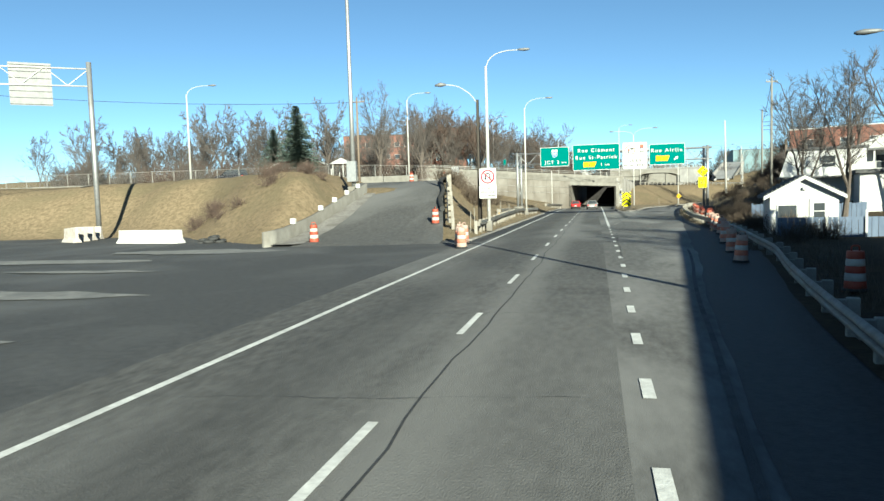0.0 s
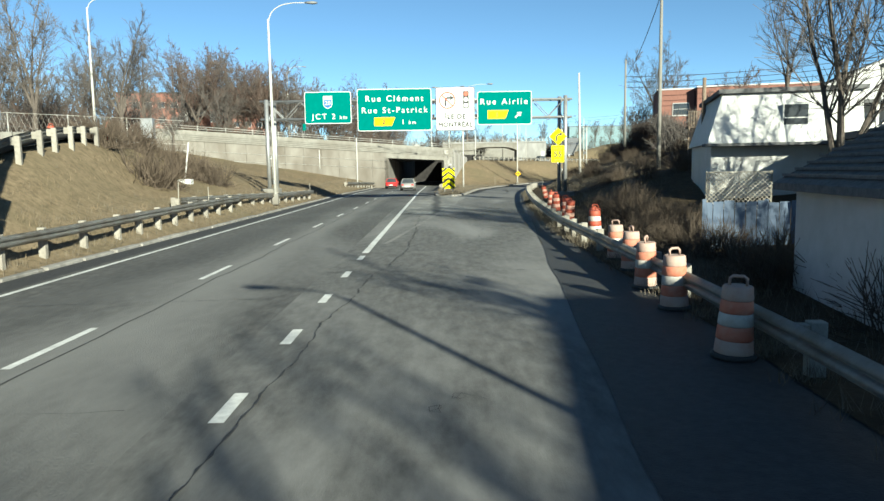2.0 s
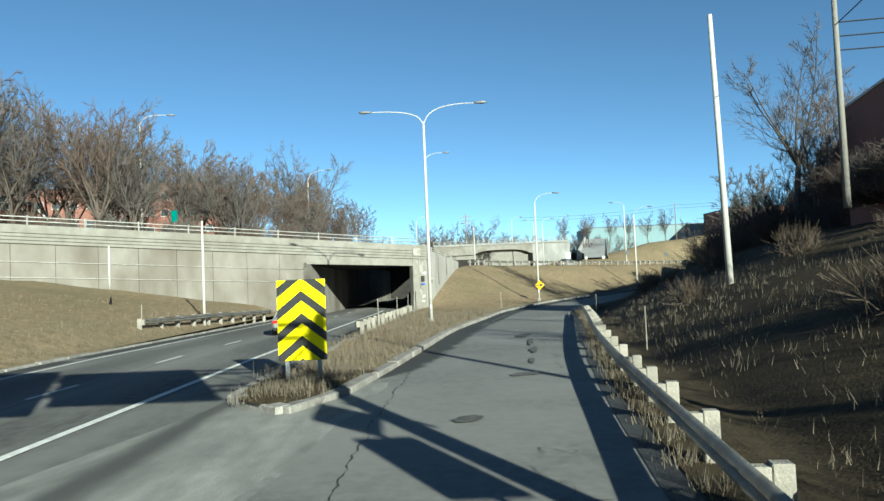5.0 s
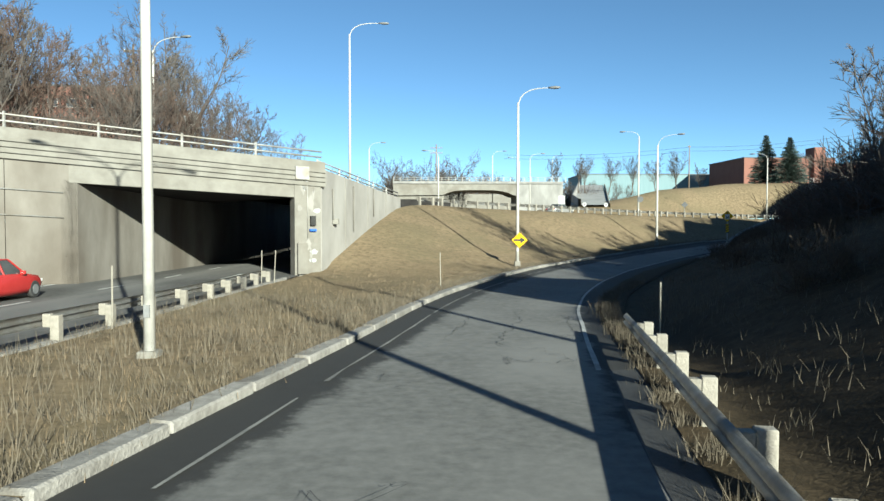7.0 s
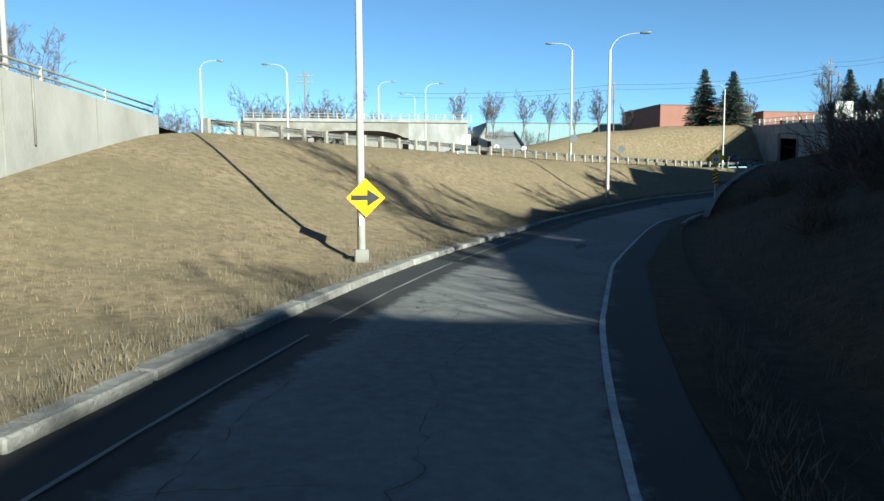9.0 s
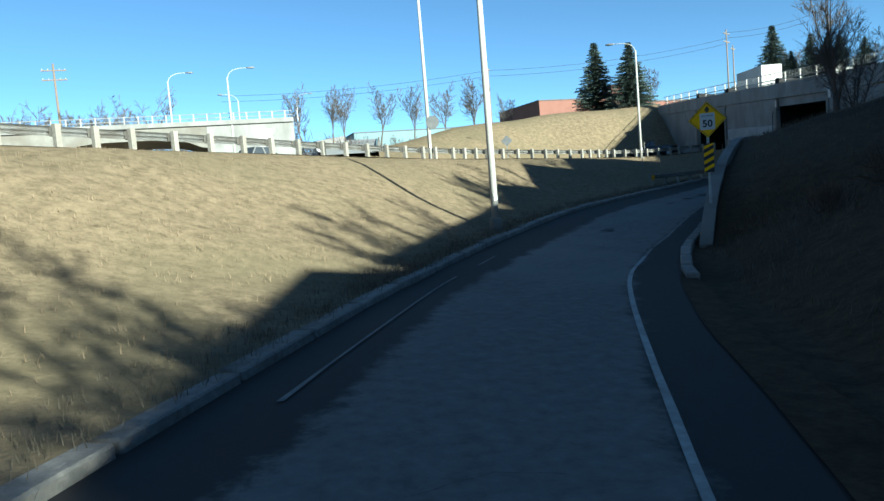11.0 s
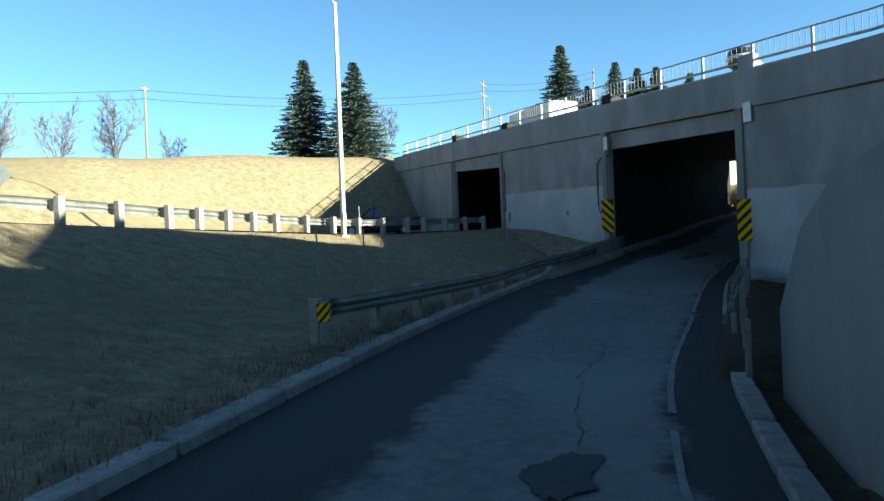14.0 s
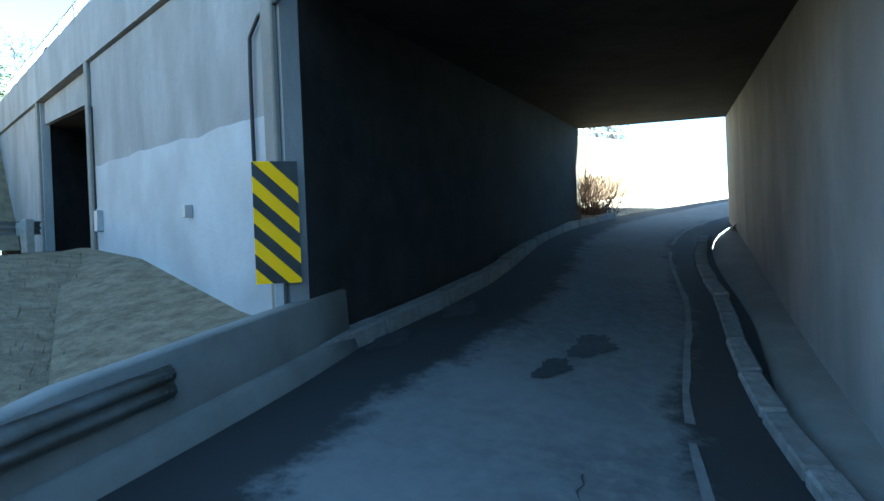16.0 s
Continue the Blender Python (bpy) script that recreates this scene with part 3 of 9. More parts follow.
def slab(bm, pts_a, pts_b, z0, z1):
    """A wall between two lines on plan (front and back); z0, z1: functions or numbers."""
    g = lambda z, p: z(p) if callable(z) else z
    a0 = [bm.verts.new((p.x, p.y, g(z0, p))) for p in pts_a]
    a1 = [bm.verts.new((p.x, p.y, g(z1, p))) for p in pts_a]
    b0 = [bm.verts.new((p.x, p.y, g(z0, p))) for p in pts_b]
    b1 = [bm.verts.new((p.x, p.y, g(z1, p))) for p in pts_b]
    for i in range(len(pts_a) - 1):
        bm.faces.new((a0[i], a0[i + 1], a1[i + 1], a1[i]))
        bm.faces.new((b0[i + 1], b0[i], b1[i], b1[i + 1]))
        bm.faces.new((a1[i], a1[i + 1], b1[i + 1], b1[i]))
        bm.faces.new((a0[i + 1], a0[i], b0[i], b0[i + 1]))
    bm.faces.new((a0[0], a1[0], b1[0], b0[0]))
    bm.faces.new((a0[-1], b0[-1], b1[-1], a1[-1]))
    bmesh.ops.recalc_face_normals(bm, faces=bm.faces)


PORTAL_L, PORTAL_R = -14.5, -5.2
overpass = thing("overpass", "concrete overpass wall and portal above the highway", "bridge", kind="structure")
# wall panels left of the portal
edges = np.linspace(-47, PORTAL_L, 14)
for x0, x1 in zip(edges[:-1], edges[1:]):
    bm = bmesh.new()
    a, b = on_wall(x0 + 0.012), on_wall(x1 - 0.012)
    c, d = on_wall(x0 + 0.012, -0.5), on_wall(x1 - 0.012, -0.5)
    slab(bm, [a, b], [c, d], -2.5, lambda p: deck_z(p.x) - 1.15)
    part("panel", bm, M_CONC_STREAK, overpass)
# ribbed band, coping
for k in range(4):
    bm = bmesh.new()
    z = lambda p, k=k: deck_z(p.x) - 1.15 + 0.27 * k
    z2 = lambda p, k=k: deck_z(p.x) - 1.15 + 0.27 * k + 0.2
    xs = np.linspace(-47, PORTAL_R + 1.6, 12)
    slab(bm, [on_wall(x, 0.16) for x in xs], [on_wall(x, -0.4) for x in xs], z, z2)
    part("rib", bm, M_CONC, overpass)
bm = bmesh.new()
xs = np.linspace(-47, PORTAL_R + 1.6, 12)
slab(bm, [on_wall(x, 0.05) for x in xs], [on_wall(x, -0.4) for x in xs], lambda p: deck_z(p.x) - 1.14, lambda p: deck_z(p.x) + 0.3)
part("parapet", bm, M_CONC, overpass)
# deck and lintel over the lanes
bm = bmesh.new()
slab(bm, [on_wall(x, 0.02) for x in (PORTAL_L - 0.3, PORTAL_R + 0.2)], [on_wall(x, -40) for x in (PORTAL_L - 0.3, PORTAL_R + 0.2)], lambda p: 2.95 + 0.045 * (-5.2 - p.x) if p.y < 172 else 3.3, lambda p: 4.6)
part("deck", bm, M_CONC, overpass)
# tunnel walls behind the portal; the right one has shade put into its colour
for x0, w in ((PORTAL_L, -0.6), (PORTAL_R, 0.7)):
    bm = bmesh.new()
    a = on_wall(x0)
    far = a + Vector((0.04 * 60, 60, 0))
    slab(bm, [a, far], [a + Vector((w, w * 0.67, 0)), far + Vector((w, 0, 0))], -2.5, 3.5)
    part("tunnel_wall", bm, M_CONC_STREAK if w < 0 else M_CONC_SHADE, overpass)
# Added wall that closes the tunnel and keeps daylight out.
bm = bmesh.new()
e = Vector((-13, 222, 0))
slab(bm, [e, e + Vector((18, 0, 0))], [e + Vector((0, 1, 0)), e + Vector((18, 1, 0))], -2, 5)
part("tunnel_end", bm, M_CONC_SHADE, overpass)
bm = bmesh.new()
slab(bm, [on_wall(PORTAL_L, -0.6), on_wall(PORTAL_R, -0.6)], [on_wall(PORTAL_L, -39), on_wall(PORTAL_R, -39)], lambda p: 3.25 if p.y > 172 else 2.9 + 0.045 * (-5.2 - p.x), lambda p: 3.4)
part("soffit", bm, M_CONC_SHADE, overpass)
# right wing wall down to the upper road
WING = [Vector((-3.78, 165.95, 0)), Vector((-0.2, 187.2, 0))]
wing_top = lambda p: table(p.y, [164, 187.5], [4.75, 3.75])
bm = bmesh.new()
slab(bm, [WING[0].lerp(WING[1], t) for t in np.linspace(0, 1, 9)], [WING[0].lerp(WING[1], t) + Vector((-0.55, 0.1, 0)) for t in np.linspace(0, 1, 9)], -2.5, wing_top)
part("wing_wall", bm, M_CONC_WING, overpass)
# portal pier face between lanes and wing wall
bm = bmesh.new()
slab(bm, [on_wall(PORTAL_R, 0.06), on_wall(-3.85, 0.06)], [on_wall(PORTAL_R, -0.6), on_wall(-3.85, -0.6)], -2.5, 4.62)
part("pier", bm, M_CONC, overpass)


def pipe_rail(parent, pts, heights, r=0.045, post_step=2.4, h=0.75):
    """Round railing bars on posts along a line."""
    for k in heights:
        part("bar", tube_bm([p + Vector((0, 0, k)) for p in pts], r, 8), M_RAIL, parent)
    L = 0
    for a, b in zip(pts[:-1], pts[1:]):
        n = max(1, int((b - a).length / post_step))
        for j in range(n):
            p = a.lerp(b, j / n)
            part("post", box_bm(p.x - 0.05, p.x + 0.05, p.y - 0.05, p.y + 0.05, p.z - 0.15, p.z + h), M_RAIL, parent)


rail = thing("overpass_railing", "two-bar steel railing on the overpass parapet", "railing")
pipe_rail(rail, [on_wall(x, -0.2, deck_z(x) + 0.3) for x in np.linspace(-46.8, PORTAL_R + 1.5, 14)], (0.3, 0.62))
rail = thing("wing_wall_railing", "pale steel railing along the wing wall top", "railing")
pipe_rail(rail, [WING[0].lerp(WING[1], t) + Vector((-0.25, 0, wing_top(WING[0].lerp(WING[1], t)))) for t in np.linspace(0, 1, 6)], (0.22, 0.48), h=0.55)

# ---- ramp overpass with two openings ----
B0, B1 = Vector((64.5, 223.6, 0)), Vector((69.3, 241.3, 0))
BU = (B1 - B0).normalized()
BN = Vector((BU.y, -BU.x, 0))  # away from the driver
B_LEN = (B1 - B0).length


def on_bridge(s, off=0.0, z=0.0):
    """s along the face from the right jamb of the ramp's opening; off into the bridge."""
    return B0 + BU * s + BN * off + Vector((0, 0, z))


def bridge_top(s):
    return table(s, [-40, -5.5, 0, 8, 18.4, 36.8], [6.6, 7.05, 7.4, 7.9, 8.55, 9.6])


def open_top(s):
    return table(s, [0, 7.2, 18.2, 25.3], [5.4, 5.78, 6.35, 6.92])


bridge = thing("ramp_bridge", "grey concrete bridge with two underpass openings", "bridge", kind="structure")
OPEN_A, OPEN_B = (0.0, 7.5), (18.3, 25.1)
DEPTH = 27.0


def face_piece(s0, s1, z0, z1, off0, off1, name, mat=M_CONC_STREAK, n=2):
    bm = bmesh.new()
    ss = np.linspace(s0, s1, n)
    inv = lambda z: (lambda p: z((Vector((p.x, p.y, 0)) - B0).dot(BU))) if callable(z) else z
    slab(bm, [on_bridge(s, off0) for s in ss], [on_bridge(s, off1) for s in ss], inv(z0), inv(z1))
    return part(name, bm, mat, bridge)


lower = lambda s: bridge_top(s) - 1.3
face_piece(-34, OPEN_A[0], -2.5, lower, 0, 0.25, "wall_face", M_CONC_PALE, n=6)
face_piece(OPEN_A[1], OPEN_B[0], -2.5, lower, 0, 0.25, "wall_face", M_CONC_PALE, n=4)
face_piece(OPEN_B[1], 37.5, -2.5, lower, 0, 0.25, "wall_face", M_CONC_PALE, n=4)
for s0, s1 in (OPEN_A, OPEN_B):
    face_piece(s0, s1, lambda s: open_top(s) + 0.04, lower, 0.12, 0.3, "lintel", M_CONC_PALE)
for s0, s1, z in ((7.95, 17.7, 3.85), (-9.0, -0.45, 3.3)):
    face_piece(s0, s1, 0.2, lambda s, z=z: z + 0.05 * s + 0.12 * noise.noise(Vector((s * 0.9, 1.0, 0))), -0.006, 0.1, "paint_patch", M_PATCH, 24)
# deck fascia, set proud, with a joint under it
face_piece(-34, 37.5, lambda s: bridge_top(s) - 1.27, bridge_top, -0.1, 0.9, "fascia", M_CONC_PALE, 10)
# soffit and side walls of the two passages, mostly in the shade-dark colour
ROAD_DIR = Vector((0.83, 0.56, 0)).normalized()


def passage(s0, s1, dir0, dir1, depth0, depth1, floor, rise, near_mat):
    """Right and left wall and the soffit of an opening; the soffit climbs by rise per metre."""
    a, b = on_bridge(s0, 0.26), on_bridge(s1, 0.26)
    fa, fb = a + dir0 * depth0, b + dir1 * depth1
    bm = bmesh.new()
    slab(bm, [a, fa], [a - BU * 0.7, fa - BU * 0.7], floor, lambda p: open_top(s0) + 2.6)
    part("passage_wall", bm, near_mat, bridge)
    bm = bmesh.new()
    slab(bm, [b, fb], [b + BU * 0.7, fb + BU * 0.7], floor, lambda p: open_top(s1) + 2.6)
    part("passage_wall", bm, M_CONC_SHADE, bridge)
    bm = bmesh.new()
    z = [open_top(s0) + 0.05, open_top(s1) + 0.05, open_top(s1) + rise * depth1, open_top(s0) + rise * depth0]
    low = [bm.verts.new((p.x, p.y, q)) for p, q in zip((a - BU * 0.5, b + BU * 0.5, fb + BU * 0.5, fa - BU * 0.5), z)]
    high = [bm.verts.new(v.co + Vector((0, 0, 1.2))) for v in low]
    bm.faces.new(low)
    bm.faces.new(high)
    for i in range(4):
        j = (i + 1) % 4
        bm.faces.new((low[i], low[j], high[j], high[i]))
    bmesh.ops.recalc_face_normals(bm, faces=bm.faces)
    part("soffit", bm, M_CONC_SHADE, bridge)


def heading(a):
    return Vector((math.cos(radians(a)), math.sin(radians(a)), 0))


passage(*OPEN_A, heading(18.6), heading(16), 24.0, 20.0, -4.0, 0.056, M_CONC_PALE)
passage(*OPEN_B, heading(25.5), heading(25.5), 40, 40, 0.5, 0.02, M_CONC_SHADE)
# Added closing wall, so that the second passage stays dark.
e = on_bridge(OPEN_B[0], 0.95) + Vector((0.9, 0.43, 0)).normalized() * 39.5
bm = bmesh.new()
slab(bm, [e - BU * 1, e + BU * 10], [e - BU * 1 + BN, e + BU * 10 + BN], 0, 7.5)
part("passage_end", bm, M_CONC_SHADE, bridge)
# top of the bridge, closing it above
bm = bmesh.new()
slab(bm, [on_bridge(-34, 0.6), on_bridge(37.5, 0.6)], [on_bridge(-34, 17), on_bridge(37.5, 17)], lambda p: 7.0 + 0.05 * (Vector((p.x, p.y, 0)) - B0).dot(BU), lambda p: 7.25 + 0.05 * (Vector((p.x, p.y, 0)) - B0).dot(BU))
part("deck", bm, M_CONC, bridge)
# footway of the underpass between the paving and the wall
rows = []
for i in range(station(21.6), station(24.6)):
    d = (RIGHT[i + 1] - RIGHT[i]).normalized()
    n = Vector((d.y, -d.x, 0))
    rows.append([RIGHT[i] + n * o + Vector((0, 0, 0.09 if o else -0.05)) for o in (0, 0.2, 2.6)])
part("footway", sheet_bm(rows), M_CONC, bridge)
# earth beyond the bridge deck
bm = bmesh.new()
slab(bm, [on_bridge(-34, 17.05), on_bridge(37.5, 17.05)], [on_bridge(-34, 20.5), on_bridge(37.5, 20.5)], lambda p: 7.35 + 0.05 * (Vector((p.x, p.y, 0)) - B0).dot(BU), lambda p: 8.3 + 0.05 * (Vector((p.x, p.y, 0)) - B0).dot(BU))
part("earth_fill", bm, M_GRASS, bridge)
bridge_rail = thing("bridge_railing", "steel picket railing along the bridge edge", "railing")
line = [on_bridge(s, 0.35, bridge_top(s)) for s in np.linspace(-20, 36.5, 16)]
for k, r in ((0.12, 0.05), (0.38, 0.05), (0.98, 0.03)):
    part("bar", tube_bm([p + Vector((0, 0, k)) for p in line], r, 6), M_RAIL, bridge_rail)
ss = np.arange(-19.8, 36.4, 0.24)
picket = box_bm(-0.008, 0.008, -0.008, 0.008, 0.4, 0.98)
first_picket = part("picket", picket, M_PICKET, bridge_rail)
first_picket.matrix_basis = Matrix.Translation(on_bridge(ss[0], 0.35, bridge_top(ss[0])))
for s in ss[1:]:
    o = new("picket", first_picket.data)
    o.parent = bridge_rail
    o.matrix_basis = Matrix.Translation(on_bridge(s, 0.35, bridge_top(s)))
for s in np.arange(-19.8, 36.4, 2.4):
    p = on_bridge(s, 0.35, bridge_top(s))
    part("post", box_bm(p.x - 0.04, p.x + 0.04, p.y - 0.04, p.y + 0.04, p.z - 0.1, p.z + 1.0), M_RAIL, bridge_rail)

# ---- retaining wall beside the ramp ----
bm = bmesh.new()
idx = list(range(station(17.42), station(20.2) + 1, 2))


def right_off(i, d, z=0.0):
    q = right_point(i, d)
    return Vector((q.x, q.y, RIGHT[i].z + z))


fr = [right_off(i, wall_d(i)) for i in idx]
bk = [right_off(i, wall_d(i) + 0.4) for i in idx]
a0 = [bm.verts.new(p + Vector((0, 0, -0.6))) for p in fr]
a1 = [bm.verts.new(p + Vector((0, 0, max(0.02, wall_h(i))))) for p, i in zip(fr, idx)]
b0 = [bm.verts.new(p + Vector((0, 0, -0.6))) for p in bk]
b1 = [bm.verts.new(p + Vector((0, 0, max(0.02, wall_h(i))))) for p, i in zip(bk, idx)]
for i in range(len(idx) - 1):
    bm.faces.new((a0[i], a0[i + 1], a1[i + 1], a1[i])).smooth = True
    bm.faces.new((b0[i + 1], b0[i], b1[i], b1[i + 1]))
    bm.faces.new((a1[i], a1[i + 1], b1[i + 1], b1[i]))
bm.faces.new((a0[0], a1[0], b1[0], b0[0]))
bm.faces.new((a0[-1], b0[-1], b1[-1], a1[-1]))
bmesh.ops.recalc_face_normals(bm, faces=bm.faces)
tagged(part("retaining_wall", bm, M_CONC_STREAK), "curved grey concrete retaining wall beside the ramp", "wall", kind="structure")

# grass between the ramp's kerb and the bridge wall
foot = [on_bridge(s, 0.1, z) for s, z in ((7.55, 1.3), (8.3, 1.6), (9.2, 1.69), (11.4, 2.05), (14.1, 2.5), (18.3, 2.79))]
inner = [LEFT[station(22)].lerp(UPPER[-1], t) for t in (0, 0.07, 0.16, 0.36, 0.6, 1.0)]
inner = [Vector((p.x - 0.4, p.y, lerp(LEFT[station(22)].z + 0.1, UPPER[-1].z, 0.35 * t + 0.65 * smooth(t, 0.03, 1.0)))) for p, t in zip(inner, (0, 0.07, 0.16, 0.36, 0.6, 1.0))]
tagged(part("ground_wall_foot", sheet_bm([[p, p.lerp(q, 0.5) + Vector((0, 0, 0.04)), q] for p, q in zip(inner, foot)]), M_GRASS), "dry grass at the foot of the bridge wall", "ground", kind="structure")

# ---- road markings, kerbs, cracks ----
def across(i, off):
    """A place on the ramp's surface, off metres from its left edge (or, if negative, from its right)."""
    a, b = LEFT[i], RIGHT[i]
    w = (b - a).length
    t = (off if off >= 0 else w + off) / w
    return a.lerp(b, t)


def ramp_strip(i0, i1, off, width, dz, wobble=0.0, step=1, seed=0.0):
    rows = []
    for i in range(i0, i1 + 1, step):
        o = off(i) if callable(off) else off
        w = width(i) if callable(width) else width
        e = wobble * noise.noise(Vector((i * 0.31, seed, 0)))
        e2 = wobble * noise.noise(Vector((i * 0.27, seed + 7, 0)))
        a, b = o + e, o + w + e2
        a, b = (max(a, 0), max(b, 0)) if o >= 0 else (min(a, -0.001), min(b, -0.001))
        p, q = across(i, a), across(i, b)
        rows.append([p + Vector((0, 0, dz)), q + Vector((0, 0, dz))])
    return sheet_bm(rows)


def flat_strip(pts, width, z, wobble=0.0):
    """A flat band of a width along points (x, y) on the highway."""
    rows = []
    for k, (x, y) in enumerate(pts):
        e = wobble * noise.noise(Vector((x * 0.5, y * 0.5, 2)))
        rows.append([(x - width / 2 + e, y, hw_z(y) + z), (x + width / 2 + e, y, hw_z(y) + z)])
    return sheet_bm(rows)


lines = tagged(part("road_edge_line", flat_strip([(-15.35, y) for y in np.arange(-30, 221, 5)], 0.15, 0.006, 0.03), M_LINE), "worn white edge line along the highway", "road marking", kind="structure")
for k in range(-7, 24):
    y = 34.1 + 7.56 * k
    ob = part("lane_dash", flat_strip([(-11.8, y), (-11.8, y + 2.4)], 0.13, 0.007), M_LINE)
    tagged(ob, "white dashed lane line on grey asphalt", "road marking", "lane dashes", "structure")
for k in range(-16, 10):
    y = 31.1 + 3.2 * k
    x = -8.4 - table(y, [12, 15.4, 19, 22, 25, 32], [0.34, 0.27, 0.23, 0.18, 0.14, 0.0])
    ob = part("lane_dash", flat_strip([(x, y), (x, y + 0.95)], 0.16, 0.012), M_LINE)
    tagged(ob, "short white dash of the exit lane line", "road marking", "exit lane dashes", "structure")
tagged(part("gore_line", flat_strip([(-8.4, y) for y in np.arange(61.5, 166, 4)], 0.2, 0.018, 0.0), M_LINE), "solid white gore line beside the exit", "road marking", kind="structure")
def gore_x(y):
    """The faded second line of the gore."""
    return table(y, [64, 91.8, 97, 100.9, 104.5, 110], [-8.0, -4.93, -4.4, -3.96, -3.4, -2.9])


tagged(part("gore_line", flat_strip([(gore_x(y), y) for y in np.arange(64, 104, 2.0)], 0.16, 0.013, 0.03), M_DUST), "faded second gore line beside the exit", "road marking", kind="structure")
rows = [[(lerp(max(-8.25, hw_right(y) - 0.2), gore_x(y) - 0.1 + 0.3 * wob(y, 3, 0.6), t), y, -1.194) for t in (0, 0.33, 0.67, 1)] for y in np.arange(80, 110.2, 0.7)]
tagged(part("road_gore", sheet_bm(rows), M_GORE), "pale salt-dusted paving with a dark oily streak before the island", "road", kind="structure")
for i in range(station(17), station(24), 5):
    tagged(part("worn_edge_line", ramp_strip(i, i + (5 if i % 3 else 4), lambda i: -line_off(i) - 0.06, lambda i: 0.1 + 0.05 * noise.noise(Vector((i * 0.7, 1.0, 0))), 0.018), M_DUST), "worn dull edge line on the shaded ramp", "road marking", "worn line pieces", "structure")
tagged(part("ramp_edge_line", ramp_strip(station(10.6), station(17), lambda i: -line_off(i) - 0.075, lambda i: 0.115 + 0.02 * noise.noise(Vector((i * 0.9, 4.0, 0))), 0.018), M_LINE_DULL), "white edge line on the curve of the ramp", "road marking", kind="structure")
# White line coloured dark grey here: its shade is put into the colour.
tagged(part("ramp_edge_line", ramp_strip(station(0), station(3.6), lambda i: -table(i / STEPS, [0, 1, 2, 2.6, 3, 4.2], [1.2, 1.7, 2.33, 2.85, 3.1, 3.6]), 0.1, 0.018), M_WORN_SHADE), "white edge line beside the guardrail, shade in its dark colour", "road marking", kind="structure")
for i in range(station(10.3), station(17), 4):
    if noise.noise(Vector((i * 0.37, 8.0, 0))) > -0.25:
        tagged(part("worn_edge_line", ramp_strip(i, i + (4 if i % 3 else 3), 0.95, lambda i: 0.06 + 0.06 * noise.noise(Vector((i * 0.8, 2.0, 0))), 0.02), M_DUST), "broken faded edge line by the kerb", "road marking", "worn edge line pieces", "structure")
# Dark shoulder asphalt follows the shade's edge; the shade is put into its colour.
tagged(part("dark_band", ramp_strip(station(0), station(10.6), lambda i: -table(i / STEPS, [0, 1, 2, 3, 4, 5, 6, 7, 8, 9, 10.6], [1.0, 1.5, 2.1, 2.8, 3.1, 2.5, 1.9, 1.6, 1.5, 1.4, 1.2]), 4.0, 0.01, 0.15, seed=6), M_TAR_SHADE), "dark asphalt shoulder beside the guardrail with shade in its colour", "road", kind="structure")
tagged(part("dark_band", flat_strip([(-16.1, y) for y in np.arange(46, 160, 3)], 0.85, 0.004, 0.15), M_TAR_SHADE), "dark gutter along the highway's edge", "road", kind="structure")
tagged(part("tar_seam", flat_strip([(-11.45, y) for y in np.arange(-25, 160, 1.0)], 0.035, 0.005, 0.16), M_TAR_SHADE), "tar-sealed seam between lanes", "road", kind="structure")
# salt patches on the turning place
for k, (x, y, a, b) in enumerate(((-31, 41.5, 5.2, 1.6), (-36, 36, 6, 1.1), (-27, 24, 4.5, 0.9), (-33, 20, 6, 1.2), (-24, 17.5, 3.6, 0.8), (-40, 30, 5, 0.8), (-30, 31, 3.5, 0.5))):
    bm = bmesh.new()
    ring = [bm.verts.new((x + a * math.cos(t) * (1 + 0.35 * noise.noise(Vector((math.cos(t) * 2, math.sin(t) * 2, k)))), y + b * math.sin(t) * (1 + 0.5 * noise.noise(Vector((math.cos(t) * 3, math.sin(t) * 3, k + 5)))), -1.2 - 0.004 * (-16.6 - x) + 0.035)) for t in np.linspace(0, 2 * math.pi, 28, endpoint=False)]
    bm.faces.new(ring)
    tagged(part("salt_patch", bm, M_DUST), "pale salt patch on dark asphalt", "road", "salt patches", "structure")

rng = random.Random(4)
crack_bm = bmesh.new()


def crack(pts, w, jag):
    P = densify([Vector((*p, 0)) if len(p) == 2 else Vector(p) for p in pts], 0.14)
    prev = None
    for k, p in enumerate(P):
        a, b = P[max(k - 1, 0)], P[min(k + 1, len(P) - 1)]
        n = Vector((-(b - a).y, (b - a).x, 0)).normalized()
        q = p + n * jag * (noise.noise(p * 0.5) + 0.5 * noise.noise(p * 2.3) + 0.22 * noise.noise(p * 7.1) + 0.14 * (rng.random() - 0.5))
        h = n * w * (0.1 + 1.1 * rng.random() ** 1.5) * 0.5
        cur = (crack_bm.verts.new(q - h), crack_bm.verts.new(q + h))
        if prev:
            crack_bm.faces.new((prev[0], prev[1], cur[1], cur[0]))
        prev = cur


lift = Vector((0, 0, 0.014))
